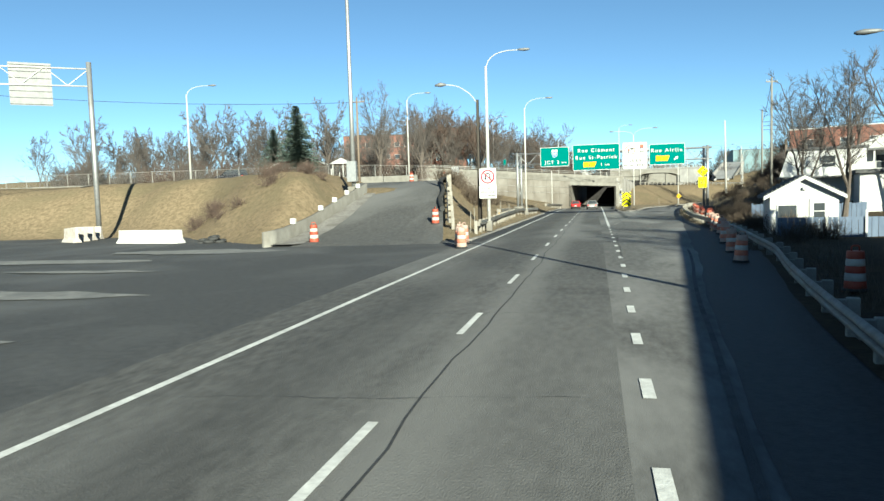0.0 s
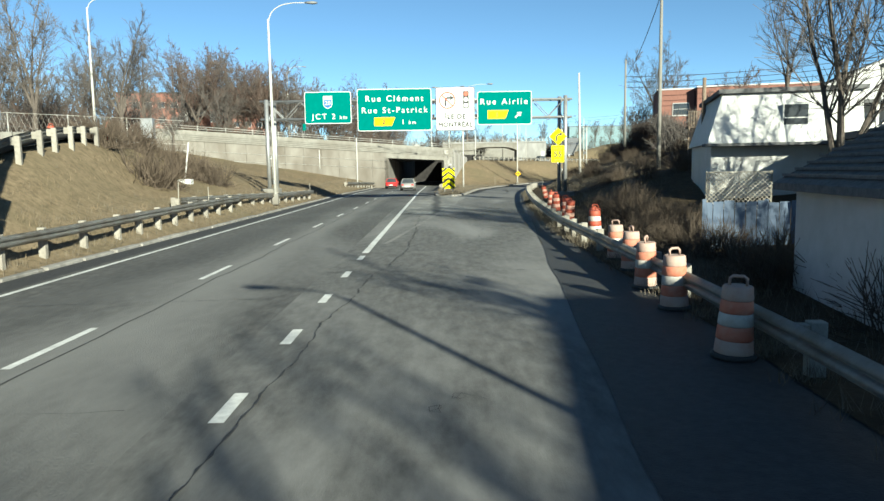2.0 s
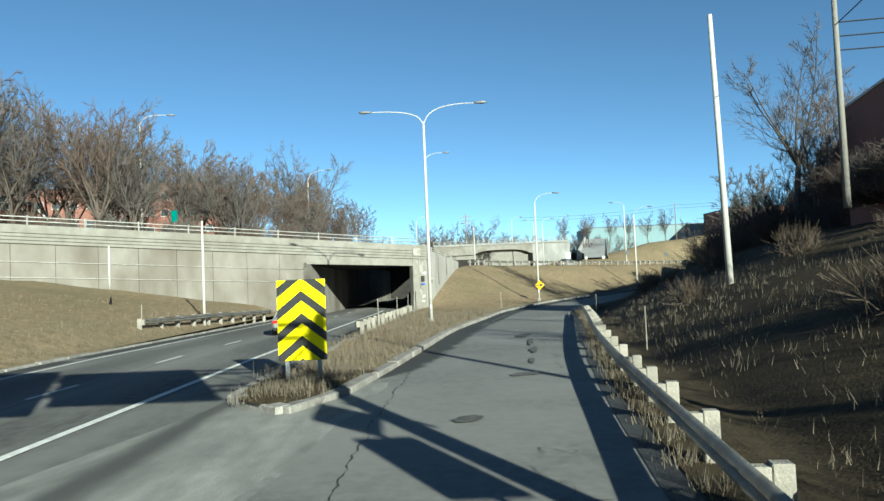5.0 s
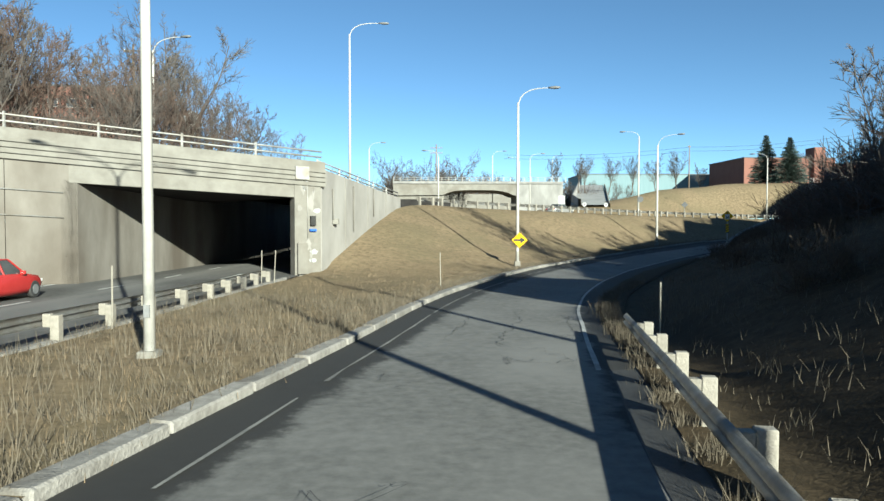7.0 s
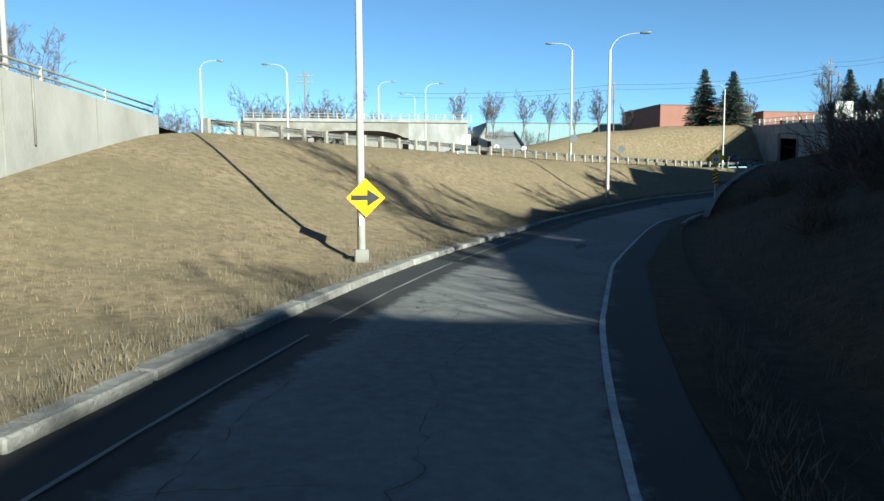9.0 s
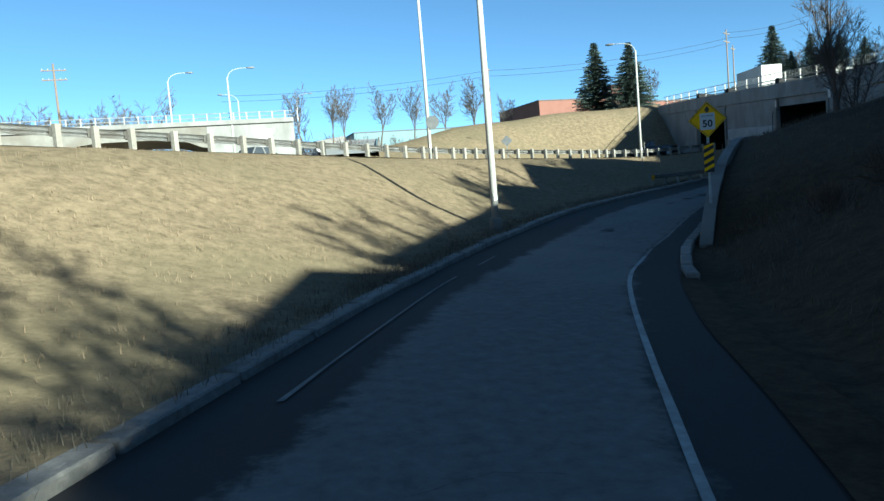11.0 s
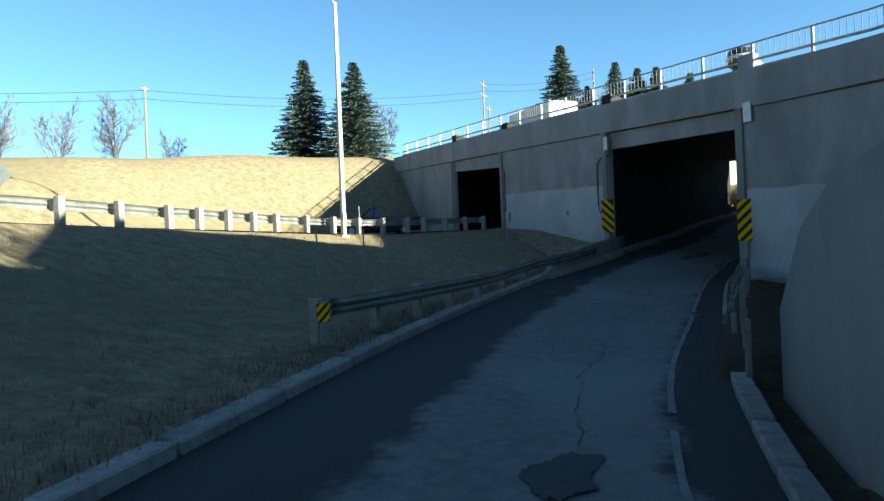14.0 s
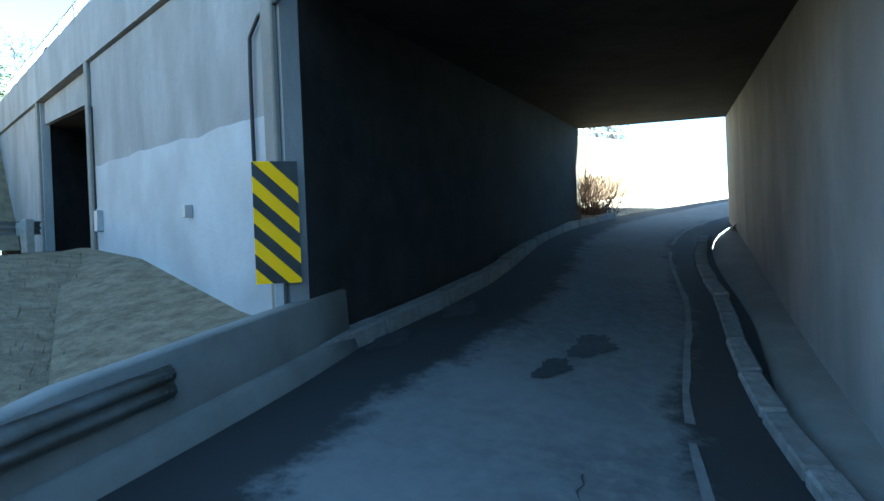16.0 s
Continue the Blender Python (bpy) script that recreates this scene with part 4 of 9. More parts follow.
for off, i0, i1, w, jag in ((4.1, 17.4, 22.3, 0.022, 0.22), (2.6, 17.6, 18.7, 0.02, 0.4), (3.8, 12.6, 13.7, 0.02, 0.3), (1.9, 12.9, 13.7, 0.018, 0.3), (4.0, 10.9, 11.8, 0.028, 0.4), (2.4, 10.95, 11.6, 0.026, 0.4), (5.8, 11.0, 11.5, 0.022, 0.3)):
    crack([across(i, off + 0.12 * math.sin(i * 0.7)) + lift for i in range(station(i0), station(i1), 2)], w, jag)
for k in np.arange(10.9, 13.0, 0.17):
    i = station(k)
    o = 1.3 + 0.5 * rng.random()
    crack([across(i, o + d) + lift + Vector((0.1 * rng.random(), 0.2 * rng.random(), 0)) for d in np.linspace(0, 0.8 + 0.9 * rng.random(), 5)], 0.018, 0.12)
for k in np.arange(13.2, 22.5, 0.75):
    i = station(k)
    o = 1.6 + 1.5 * rng.random()
    crack([across(i, o + d) + lift + Vector((0.2 * rng.random(), 0.5 * rng.random(), 0)) for d in np.linspace(0, 1.2 + 1.6 * rng.random(), 5)], 0.016, 0.2)
for k in range(26):
    y = -10 + 6.5 * k
    if y < 160:
        crack([(x, y + 0.1 * x, hw_z(y) + 0.013) for x in np.linspace(-15, -9.5, 7)], 0.02, 0.1)
crack([(-8.1 + 0.7 * smooth(y, 52, 64) + 0.02 * max(0, y - 60) + 0.2 * math.sin(y * 0.13), y, -1.187) for y in np.arange(34, 83, 1.0)], 0.038, 0.13)
crack([(-6.2 + 0.03 * (y - 20) + 0.4 * math.sin(y * 0.2), y, -1.187) for y in np.arange(62, 92, 1.0)], 0.02, 0.3)
crack([(-4.2 + 0.03 * (y - 60), y, -1.187) for y in np.arange(92, 112, 0.6)], 0.025, 0.2)
for y in (38.8, 57.5, 84, 91):
    crack([(x, y, -1.187) for x in np.linspace(-9, -1.5 if y > 45 else -3.5, 9)], 0.035, 0.08)


def alligator(cx, cy, z, w, l, n, width=0.025):
    """A patch of fine net-like cracking."""
    pts = [(cx + rng.uniform(-w, w), cy + rng.uniform(-l, l)) for _ in range(n)]
    for p in pts:
        near = sorted(pts, key=lambda q: (q[0] - p[0]) ** 2 + 0.3 * (q[1] - p[1]) ** 2)[1:2 + rng.randint(0, 1)]
        for q in near:
            mid = ((p[0] + q[0]) / 2 + rng.uniform(-0.08, 0.08), (p[1] + q[1]) / 2 + rng.uniform(-0.08, 0.08))
            crack([(*p, z), (*mid, z), (*q, z)], width, 0.06)


for cx, cy, w, l, n in ((-6.0, 48, 0.5, 0.8, 7), (-2.4, 99, 0.9, 1.5, 16), (-0.2, 102, 0.5, 1.8, 12), (1.9, 116, 0.5, 4.5, 22), (2.2, 128, 0.5, 3.0, 14)):
    alligator(cx, cy, -1.183, w, l, n, 0.012)
for k, o, w, l, n in ((10.75, 4.6, 0.8, 1.4, 14), (10.6, 2.2, 1.4, 0.8, 12), (10.95, 5.8, 0.6, 1.2, 14), (13.6, 3.4, 0.6, 2.0, 12), (13.85, 2.2, 0.6, 1.2, 16), (14.2, 2.4, 0.5, 0.9, 12), (13.67, 2.5, 0.8, 0.5, 12), (13.8, 2.7, 0.8, 0.6, 34), (13.57, 2.6, 0.6, 0.5, 14), (10.7, 5.0, 0.9, 0.8, 8), (18.4, 2.6, 0.5, 1.6, 9)):
    c = across(station(k), o)
    alligator(c.x, c.y, c.z + 0.035, w, l, n, 0.014)
tagged(part("road_cracks", crack_bm, M_TAR_SHADE), "dark sealed cracks across the pavement", "cracks", kind="stuff")
# dark repair patches and potholes: place, heading, half-width, half-length
SPOTS = [(across(station(k), o), k, a, b) for k, o, a, b in ((15.1, 4.0, 0.25, 1.1), (19.68, 4.15, 0.4, 0.9), (19.45, 3.95, 0.3, 0.6), (19.2, 4.0, 0.2, 0.35), (18.2, 3.4, 0.3, 0.5), (22.75, 2.95, 0.33, 0.7), (22.62, 2.8, 0.22, 0.5), (22.66, 0.5, 0.2, 0.6), (22.9, 0.6, 0.25, 0.7), (21.4, 1.2, 0.22, 0.5))]
SPOTS += [(Vector((x, y, -1.2)), 9.5, a, b) for x, y, a, b in ((1.62, 122.6, 0.45, 0.9), (1.55, 119.5, 0.14, 1.5), (1.3, 116.4, 0.17, 1.0), (0.9, 113.4, 0.1, 0.8), (0.45, 110.6, 0.5, 0.35), (-1.2, 105.1, 0.36, 0.34))]
def ragged(t, seed):
    """Uneven radius of a crumbled edge."""
    q = Vector((math.cos(t), math.sin(t), 0.0))
    o = Vector((seed, seed * 0.37, 0.0))
    return 0.85 + 0.45 * noise.noise(q * 1.3 + o) + 0.16 * noise.noise(q * 5 + o) + 0.1 * noise.noise(q * 14 + o)


for c, k, a, b in SPOTS:
    c = c + Vector((0, 0, 0.025))
    d = (LEFT[station(k) + 1] - LEFT[station(k)]).normalized()
    n = (LEFT[station(k)] - RIGHT[station(k)]).normalized()
    bm = bmesh.new()
    bm.faces.new([bm.verts.new(c + (n * a * math.cos(t) + d * b * math.sin(t)) * max(0.15, ragged(t, c.y))) for t in np.linspace(0, 2 * math.pi, 96, endpoint=False)])
    tagged(part("tar_patch", bm, M_TAR_SHADE if k > 10 else M_WORN_SHADE), "dark crumbled pothole patch on the ramp", "road", "tar patches", "structure")


def kerb_meshes(length, w, h):
    out = []
    for k in range(4):
        bm = box_bm(-length / 2 + 0.012, length / 2 - 0.012, -w / 2, w / 2, -0.25, h, 0.03)
        for v in bm.verts:
            if v.co.z > 0:
                v.co += Vector((0, 0.03 * noise.noise(v.co * 3 + Vector((k * 9, 0, 0))), 0.035 * noise.noise(v.co * 2 + Vector((0, k * 7, 0)))))
        me = bpy.data.meshes.new("kerb_stone")
        bm.to_mesh(me)
        bm.free()
        me.materials.append(M_KERB)
        out.append(me)
    return out


def kerb_line(name, pts, length, w, h, label):
    top = thing(name, label, "kerb", kind="structure")
    meshes = kerb_meshes(length, w, h)
    line = densify(pts, 0.1)
    dist, last, k = 0.0, line[0], 0
    start = line[0]
    r = random.Random(7)
    for p in line[1:]:
        dist += (p - last).length
        last = p
        if dist >= length:
            d = (p - start)
            c = (p + start) / 2
            o = new("kerb_stone", meshes[k % 4])
            o.parent = top
            o.matrix_basis = Matrix.Translation(c + Vector((0, 0, 0.03 * (r.random() - 0.5)))) @ Matrix.Rotation(math.atan2(d.y, d.x) + 0.02 * (r.random() - 0.5), 4, "Z") @ Matrix.Rotation(-math.atan2(d.z, math.hypot(d.x, d.y)), 4, "Y")
            start, dist, k = p.copy(), 0.0, k + 1
    return top


left_pts = [across(i, 0.0) for i in range(station(9.3), station(22.6), 4)]
rows = [[(lerp(table(y, [106.7, 107.5, 109, 112], [-5.3, -6.0, -6.25, -6.2]), table(y, [106.7, 107.3, 110, 112], [-5.1, -4.3, -3.75, -3.4]), t), y, -1.06 + 0.05 * math.sin(3.14 * t)) for t in (0, 0.3, 0.7, 1)] for y in np.arange(106.7, 112.1, 0.45)]
tagged(part("ground_island_nose", sheet_bm(rows), M_DIRT_SHADE), "weedy dirt on the nose of the island", "ground", kind="structure")
nose = [Vector((-6.25, 118, -1.2)), Vector((-6.3, 109.5, -1.2)), Vector((-6.1, 107.7, -1.2)), Vector((-5.2, 106.6, -1.2)), Vector((-4.2, 107.2, -1.2))]
kerb_line("kerb_ramp", nose + [p + Vector((-0.12, 0, 0)) for p in left_pts], 2.4, 0.36, 0.16, "worn pale kerb stones along the ramp")
kerb_line("kerb_island", [Vector((hw_right(y), y, hw_z(y))) for y in np.arange(118, 166, 4)], 1.8, 0.25, 0.14, "worn kerb stones along the island")
kerb_line("kerb_ramp_inner", [RIGHT[i] + Vector((table(i / STEPS, [17, 18, 18.5, 19, 20], [-0.15, -0.12, 0.0, 0.1, 0.05]) - 0.15 * smooth(i / STEPS, 22, 23), -0.05 + 0.4 * smooth(i / STEPS, 22, 23), 0)) for i in range(station(16.2), station(24), 4)], 1.6, 0.3, 0.16, "low dark kerb on the inside of the curve")
kerb_line("kerb_underpass", [LEFT[i] + Vector((0.1, -0.15, 0)) for i in range(station(22.35), station(24.2), 3)], 2.0, 0.3, 0.2, "dark kerb along the underpass wall")
kerb_line("kerb_highway", [Vector((-16.62, y, hw_z(y))) for y in np.arange(47, 158, 4)], 1.9, 0.25, 0.1, "worn kerb along the highway's grass bank")

# ---- guardrails ----
W_PROFILE = [(0.0, 0.31), (0.05, 0.27), (0.075, 0.235), (0.075, 0.2), (0.02, 0.165), (0.0, 0.155), (0.02, 0.145), (0.075, 0.11), (0.075, 0.075), (0.05, 0.04), (0.0, 0.0)]


def guardrail(name, pts, label, side=1, post_step=1.9, top=0.75, post=(0.17, 0.2), post_up=0.0, group="guardrails", smooth_line=True, spacer=0.09):
    """Two-wave steel beam on timber posts; side: 1 if the road lies to the left of the line's run."""
    rail_ob = thing(name, label, "guardrail", group=group)
    line = densify(pts, 0.6) if smooth_line else [Vector(p) for p in pts]
    rows = []
    for k, p in enumerate(line):
        d = line[min(k + 1, len(line) - 1)] - line[max(k - 1, 0)]
        n = Vector((-d.y, d.x, 0)).normalized() * side
        rows.append([p + n * (0.06 + o) + Vector((0, 0, top - 0.31 + z)) for o, z in W_PROFILE])
    bm = bmesh.new()
    sheet(bm, rows)
    geom = bmesh.ops.solidify(bm, geom=bm.faces[:], thickness=0.012)
    bmesh.ops.recalc_face_normals(bm, faces=bm.faces)
    part("beam", bm, M_RAIL, rail_ob, "weathered two-wave steel beam")
    mesh = None
    block = None
    dist = post_step
    last = line[0]
    for k, p in enumerate(line):
        dist += (p - last).length
        last = p
        if dist >= post_step:
            dist = 0.0
            d = line[min(k + 1, len(line) - 1)] - line[max(k - 1, 0)]
            n = Vector((-d.y, d.x, 0)).normalized() * side
            rot = Matrix.Rotation(math.atan2(d.y, d.x), 4, "Z")
            m = Matrix.Translation(p - n * 0.22) @ rot
            if mesh is None:
                o = part("post", box_bm(-post[0] / 2, post[0] / 2, -post[1] / 2, post[1] / 2, -0.5, top + 0.02 + post_up, 0.012), M_POST, rail_ob, "weathered timber post")
                mesh = o.data
                b = part("spacer", box_bm(-0.075, 0.075, -spacer, spacer, top - 0.33, top - 0.03, 0.01), M_POST, rail_ob)
                block = b.data
            else:
                o = new("post", mesh)
                o.parent = rail_ob
                b = new("spacer", block)
                b.parent = rail_ob
            o.matrix_basis = m
            b.matrix_basis = Matrix.Translation(p - n * 0.03) @ rot
    return rail_ob


def rpt(i, d):
    p = RIGHT[i] if d == 0 else right_point(i, d)
    return Vector((p.x, p.y, RIGHT[i].z - 0.04))


def across_r(i):
    """The guardrail's line, a little inside the paving's edge."""
    d = table(i / STEPS, [0.9, 2.8, 3.1, 3.7, 4.6, 5.0, 5.75, 6.75, 8.3, 9.2, 10.6, 11], [0.2, 0.3, 0.5, 0.7, 0.55, 0.6, 1.05, 1.2, 0.87, 0.8, 0.4, 0.3])
    return across(i, -d) + Vector((0, 0, -0.04))


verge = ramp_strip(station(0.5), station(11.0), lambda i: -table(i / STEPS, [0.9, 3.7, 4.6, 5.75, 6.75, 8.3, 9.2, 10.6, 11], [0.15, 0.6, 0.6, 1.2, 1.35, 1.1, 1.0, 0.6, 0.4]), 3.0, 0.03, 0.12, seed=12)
tagged(part("ground_verge", verge, M_DIRT_SHADE), "weedy dirt verge under the guardrail", "ground", kind="structure")
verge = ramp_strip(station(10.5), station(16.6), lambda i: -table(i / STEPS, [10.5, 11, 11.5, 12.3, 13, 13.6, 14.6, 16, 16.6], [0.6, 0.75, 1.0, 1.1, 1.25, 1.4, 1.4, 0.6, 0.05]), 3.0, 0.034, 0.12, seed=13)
tagged(part("ground_verge", verge, M_DIRT_SHADE), "weedy dirt verge on the inside of the curve", "ground", kind="structure")
guardrail("guardrail", [across_r(i) for i in range(station(0.9), station(11.0) + 1, 6)], "steel guardrail on timber posts along the ramp's shaded side", 1, top=0.72, post_up=-0.02)
guardrail("guardrail", [(-16.75, 51.4, -0.75), (-17.05, 60, -0.72), (-17.3, 70, -0.6), (-17.45, 80, -0.55)], "steel guardrail below the no-U-turn sign", -1, top=0.56)
guardrail("guardrail", [(-18.3, 73.2, -0.4), (-17.9, 80, -0.5), (-17.4, 90, -0.7), (-17.0, 101, -0.85)], "second steel guardrail on the grass bank", -1, top=0.58)
guardrail("guardrail", [(-17.8, 130, -0.8), (-17.0, 140, -0.95), (-16.2, 150, -1.2)], "short steel guardrail before the overpass wall", -1, top=0.7)
guardrail("guardrail", [(-6.0, 127, -1.15), (-5.75, 138, -1.25), (-5.5, 148, -1.4), (-5.35, 159, -1.5)], "steel guardrail along the island", 1, top=0.65, post=(0.2, 0.2), post_up=-0.08)
up = [UPPER[j] + Vector((-0.25, 0.25, 0.0)) for j in range(STEPS * 7 + 2, STEPS * 13 + 1, 3)]
guardrail("guardrail", up, "long guardrail on thick timber posts beside the upper road", 1, post_step=1.35, top=0.72, post=(0.2, 0.2), post_up=0.02)
tl = [(47.2, 221.9, 0.02), (51, 224.0, 0.05), (55, 226.1, 0.15), (58.7, 227.95, 0.42), (61.0, 228.8, 0.56), (64.2, 229.95, 0.8)]
guardrail("guardrail", tl, "shaded steel guardrail leading to the underpass", -1, top=0.7)
tr = [(51.22, 216.2, -0.25), (53.9, 217.78, -0.2), (57.5, 219.85, -0.14), (60.9, 221.6, -0.06), (64.1, 223.3, 0.08)]
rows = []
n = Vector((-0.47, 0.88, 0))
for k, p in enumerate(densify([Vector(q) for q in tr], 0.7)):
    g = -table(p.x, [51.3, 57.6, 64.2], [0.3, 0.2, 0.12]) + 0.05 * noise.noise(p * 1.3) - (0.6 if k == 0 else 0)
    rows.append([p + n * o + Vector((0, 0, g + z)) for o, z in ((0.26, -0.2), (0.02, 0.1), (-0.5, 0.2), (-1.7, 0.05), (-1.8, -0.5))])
tagged(part("ground_verge", sheet_bm(rows), M_DIRT_SHADE), "dark dirt verge under the shaded guardrail", "ground", kind="structure")
guardrail("guardrail", tr, "shaded steel guardrail ending at the bridge wall", 1, top=0.66, post_step=1.2, post=(0.08, 0.1), post_up=-0.14, spacer=0.04)
guardrail("guardrail", [(side_x(y) + 4.75, y, side_z(y) - 0.05) for y in (51.5, 56, 62, 68, 74, 79)], "guardrail climbing beside the side ramp", 1, top=0.7, post=(0.2, 0.2))

# black corrugated drain pipe lying along the side ramp's guardrail
pipe = thing("drain_pipe", "black corrugated drain pipe beside the side ramp", "pipe")
P = densify([(side_x(y) + 4.2 + 0.15 * math.sin(y), y, side_z(y) + 0.24) for y in (57, 61, 65, 69, 73, 77)], 0.07)
part("hose", tube_bm(P, [0.17 + 0.028 * (k % 3 == 0) for k in range(len(P))], 10), M_RUBBER, pipe)

# concrete barrier at the underpass jamb
bar = thing("concrete_barrier", "grey concrete barrier joining the guardrail to the portal", "barrier")
pts = [Vector(p) for p in ((59.6, 228.45, 0.38), (61.7, 229.25, 0.6), (63.95, 230.0, 0.82), (66.5, 230.76, 1.1), (67.45, 231.03, 1.2))]
tops = [0.16, 0.55, 0.76, 0.76, 0.74]
n = Vector((0.35, -0.94, 0))
pts = densify(pts, 0.7)
tops = np.interp(np.linspace(0, 4, len(pts)), range(5), tops)
for name, ring_ in (("toe", ((0.3, -0.4), (0.27, 0.1), (0.16, 0.15), (-0.2, 0.15), (-0.24, -0.4))), ("upstand", ((0.15, 0.151), (0.12, 0.97), (0.09, 1.0), (-0.09, 1.0), (-0.12, 0.97), (-0.16, 0.151)))):
    bm = bmesh.new()
    g = sheet(bm, [[p + n * (o + 0.012 * noise.noise(p * 1.7)) + Vector((0, 0, (z * h if z > 0.5 else z))) for o, z in ring_] for p, h in zip(pts, tops)])
    bm.faces.new(g[0])
    bm.faces.new(g[-1][::-1])
    bmesh.ops.recalc_face_normals(bm, faces=bm.faces)
    part(name, bm, M_CONC, bar)

# ---- signs ----
def words(text, size, material, parent, x, z, y=-0.03, align="CENTER", name="lettering", bold=0.004, stretch=1.0, space=1.36, heavy=0.0):
    """Raised lettering facing -y, centred on x, with its base line at z."""
    cu = bpy.data.curves.new(name, "FONT")
    cu.body, cu.size, cu.align_x = text, size, align
    cu.extrude, cu.offset = 0.004, bold * size
    cu.space_character = space
    tmp = bpy.data.objects.new(name, cu)
    scene.collection.objects.link(tmp)
    me = bpy.data.meshes.new_from_object(tmp.evaluated_get(bpy.context.evaluated_depsgraph_get()))
    bpy.data.objects.remove(tmp)
    bpy.data.curves.remove(cu)
    if heavy:
        bm = bmesh.new()
        for dx, dy, dz in ((0, 0, 0), (-heavy, 0, 0.0004), (heavy, 0, 0.0008), (0, heavy, 0.0012), (0, -heavy, 0.0016)):
            n = len(bm.verts)
            bm.from_mesh(me)
            bm.verts.ensure_lookup_table()
            for v in bm.verts[n:]:
                v.co += Vector((dx, dy, dz))
        bm.to_mesh(me)
        bm.free()
    me.name = name
    me.materials.clear()
    me.materials.append(material)
    ob = new(name, me)
    ob.parent = parent
    ob.matrix_basis = Matrix.Translation((x, y, z)) @ Matrix.Rotation(math.pi / 2, 4, "X") @ Matrix.Diagonal((stretch, 1, 1, 1))
    return ob


def rounded(x0, x1, z0, z1, r, n=5):
    pts = []
    for cx, cz, a in ((x1 - r, z1 - r, 0), (x0 + r, z1 - r, 90), (x0 + r, z0 + r, 180), (x1 - r, z0 + r, 270)):
        for k in range(n):
            t = radians(a + 90 * k / (n - 1))
            pts.append((cx + r * math.cos(t), cz + r * math.sin(t)))
    return pts


def plate(parent, pts, y0, y1, mat, name, label=""):
    return part(name, poly_bm(pts, y0, y1), mat, parent, label)


def panel(name, x0, x1, z0, z1, y, base, rim, label, group=""):
    """A sign panel with a rim; returns the thing, at its centre."""
    cx, cz = (x0 + x1) / 2, (z0 + z1) / 2
    w, h = (x1 - x0) / 2, (z1 - z0) / 2
    t = thing(name, label, "road sign", Matrix.Translation((cx, y, cz)), group)
    plate(t, rounded(-w, w, -h, h, 0.06), 0.0, 0.035, M_ALU, "backing")
    plate(t, rounded(-w + 0.002, w - 0.002, -h + 0.002, h - 0.002, 0.18 if w > 1.2 else 0.08), -0.008, -0.001, rim, "border")
    e = 0.045 if w > 1.2 else 0.03
    plate(t, rounded(-w + e, w - e, -h + e, h - e, 0.14 if w > 1.2 else 0.06), -0.013, -0.009, base, "face")
    return t, w, h


ARROW = [(-0.09, -0.5), (0.09, -0.5), (0.09, 0.05), (0.3, 0.05), (0.0, 0.5), (-0.3, 0.05), (-0.09, 0.05)]


def turned(pts, deg, s, cx, cz):
    a = radians(deg)
    return [(cx + s * (x * math.cos(a) - z * math.sin(a)), cz + s * (x * math.sin(a) + z * math.cos(a))) for x, z in pts]


def disc(r, cx=0.0, cz=0.0, n=28):
    return [(cx + r * math.cos(2 * math.pi * k / n), cz + r * math.sin(2 * math.pi * k / n)) for k in range(n)]


def ring(parent, r0, r1, y0, y1, mat, name, cx=0.0, cz=0.0):
    bm = bmesh.new()
    n = 32
    for k in range(n):
        a, b = 2 * math.pi * k / n, 2 * math.pi * (k + 1) / n
        poly(bm, [(cx + r0 * math.cos(a), cz + r0 * math.sin(a)), (cx + r1 * math.cos(a), cz + r1 * math.sin(a)), (cx + r1 * math.cos(b), cz + r1 * math.sin(b)), (cx + r0 * math.cos(b), cz + r0 * math.sin(b))], y0, y1)
    return part(name, bm, mat, parent)


def bend(parent, pts, w, head, y0, y1, mat, name="arrow"):
    """A bent arrow: a band along points (x, z), with a head at its end."""
    P = [Vector((a, b)) for a, b in pts]
    bm = bmesh.new()
    L, R_ = [], []
    for k, p in enumerate(P):
        d = (P[min(k + 1, len(P) - 1)] - P[max(k - 1, 0)]).normalized()
        n = Vector((-d.y, d.x))
        L.append(p + n * w / 2)
        R_.append(p - n * w / 2)
    for k in range(len(P) - 1):
        poly(bm, [tuple(L[k]), tuple(L[k + 1]), tuple(R_[k + 1]), tuple(R_[k])], y0, y1)
    if head:
        d = (P[-1] - P[-2]).normalized()
        n = Vector((-d.y, d.x))
        poly(bm, [tuple(P[-1] + n * head * 0.6), tuple(P[-1] + d * head), tuple(P[-1] - n * head * 0.6)], y0, y1)
    bmesh.ops.recalc_face_normals(bm, faces=bm.faces)
    return part(name, bm, mat, parent)


# overhead gantry
GY = 93.5
gantry = thing("sign_gantry", "grey steel truss gantry across the highway", "gantry")
for x, zb in ((-18.75, 0.1), (3.3, -0.45)):
    for dy in (-0.45, 0.45):
        part("post", tube_bm([(x + (0.0 if dy < 0 else 0.35 if x < 0 else -0.28), GY + dy, zb - 0.6), (x + (0.0 if dy < 0 else 0.35 if x < 0 else -0.28), GY + dy, 6.6)], 0.15, 12), M_STEEL, gantry, "round galvanized post")
    for k in range(4):
        z0 = zb + 0.3 + 1.45 * k
        s = 1 if k % 2 else -1
        part("brace", tube_bm([(x, GY - 0.45 * s, z0), (x + (0.3 if x < 0 else -0.25), GY + 0.45 * s, z0 + 1.4)], 0.04, 6), M_STEEL, gantry)
    part("footing", box_bm(x - 0.6, x + 0.6, GY - 0.9, GY + 0.9, zb - 1.2, zb - 0.02, 0.05), M_CONC, gantry, "concrete footing")
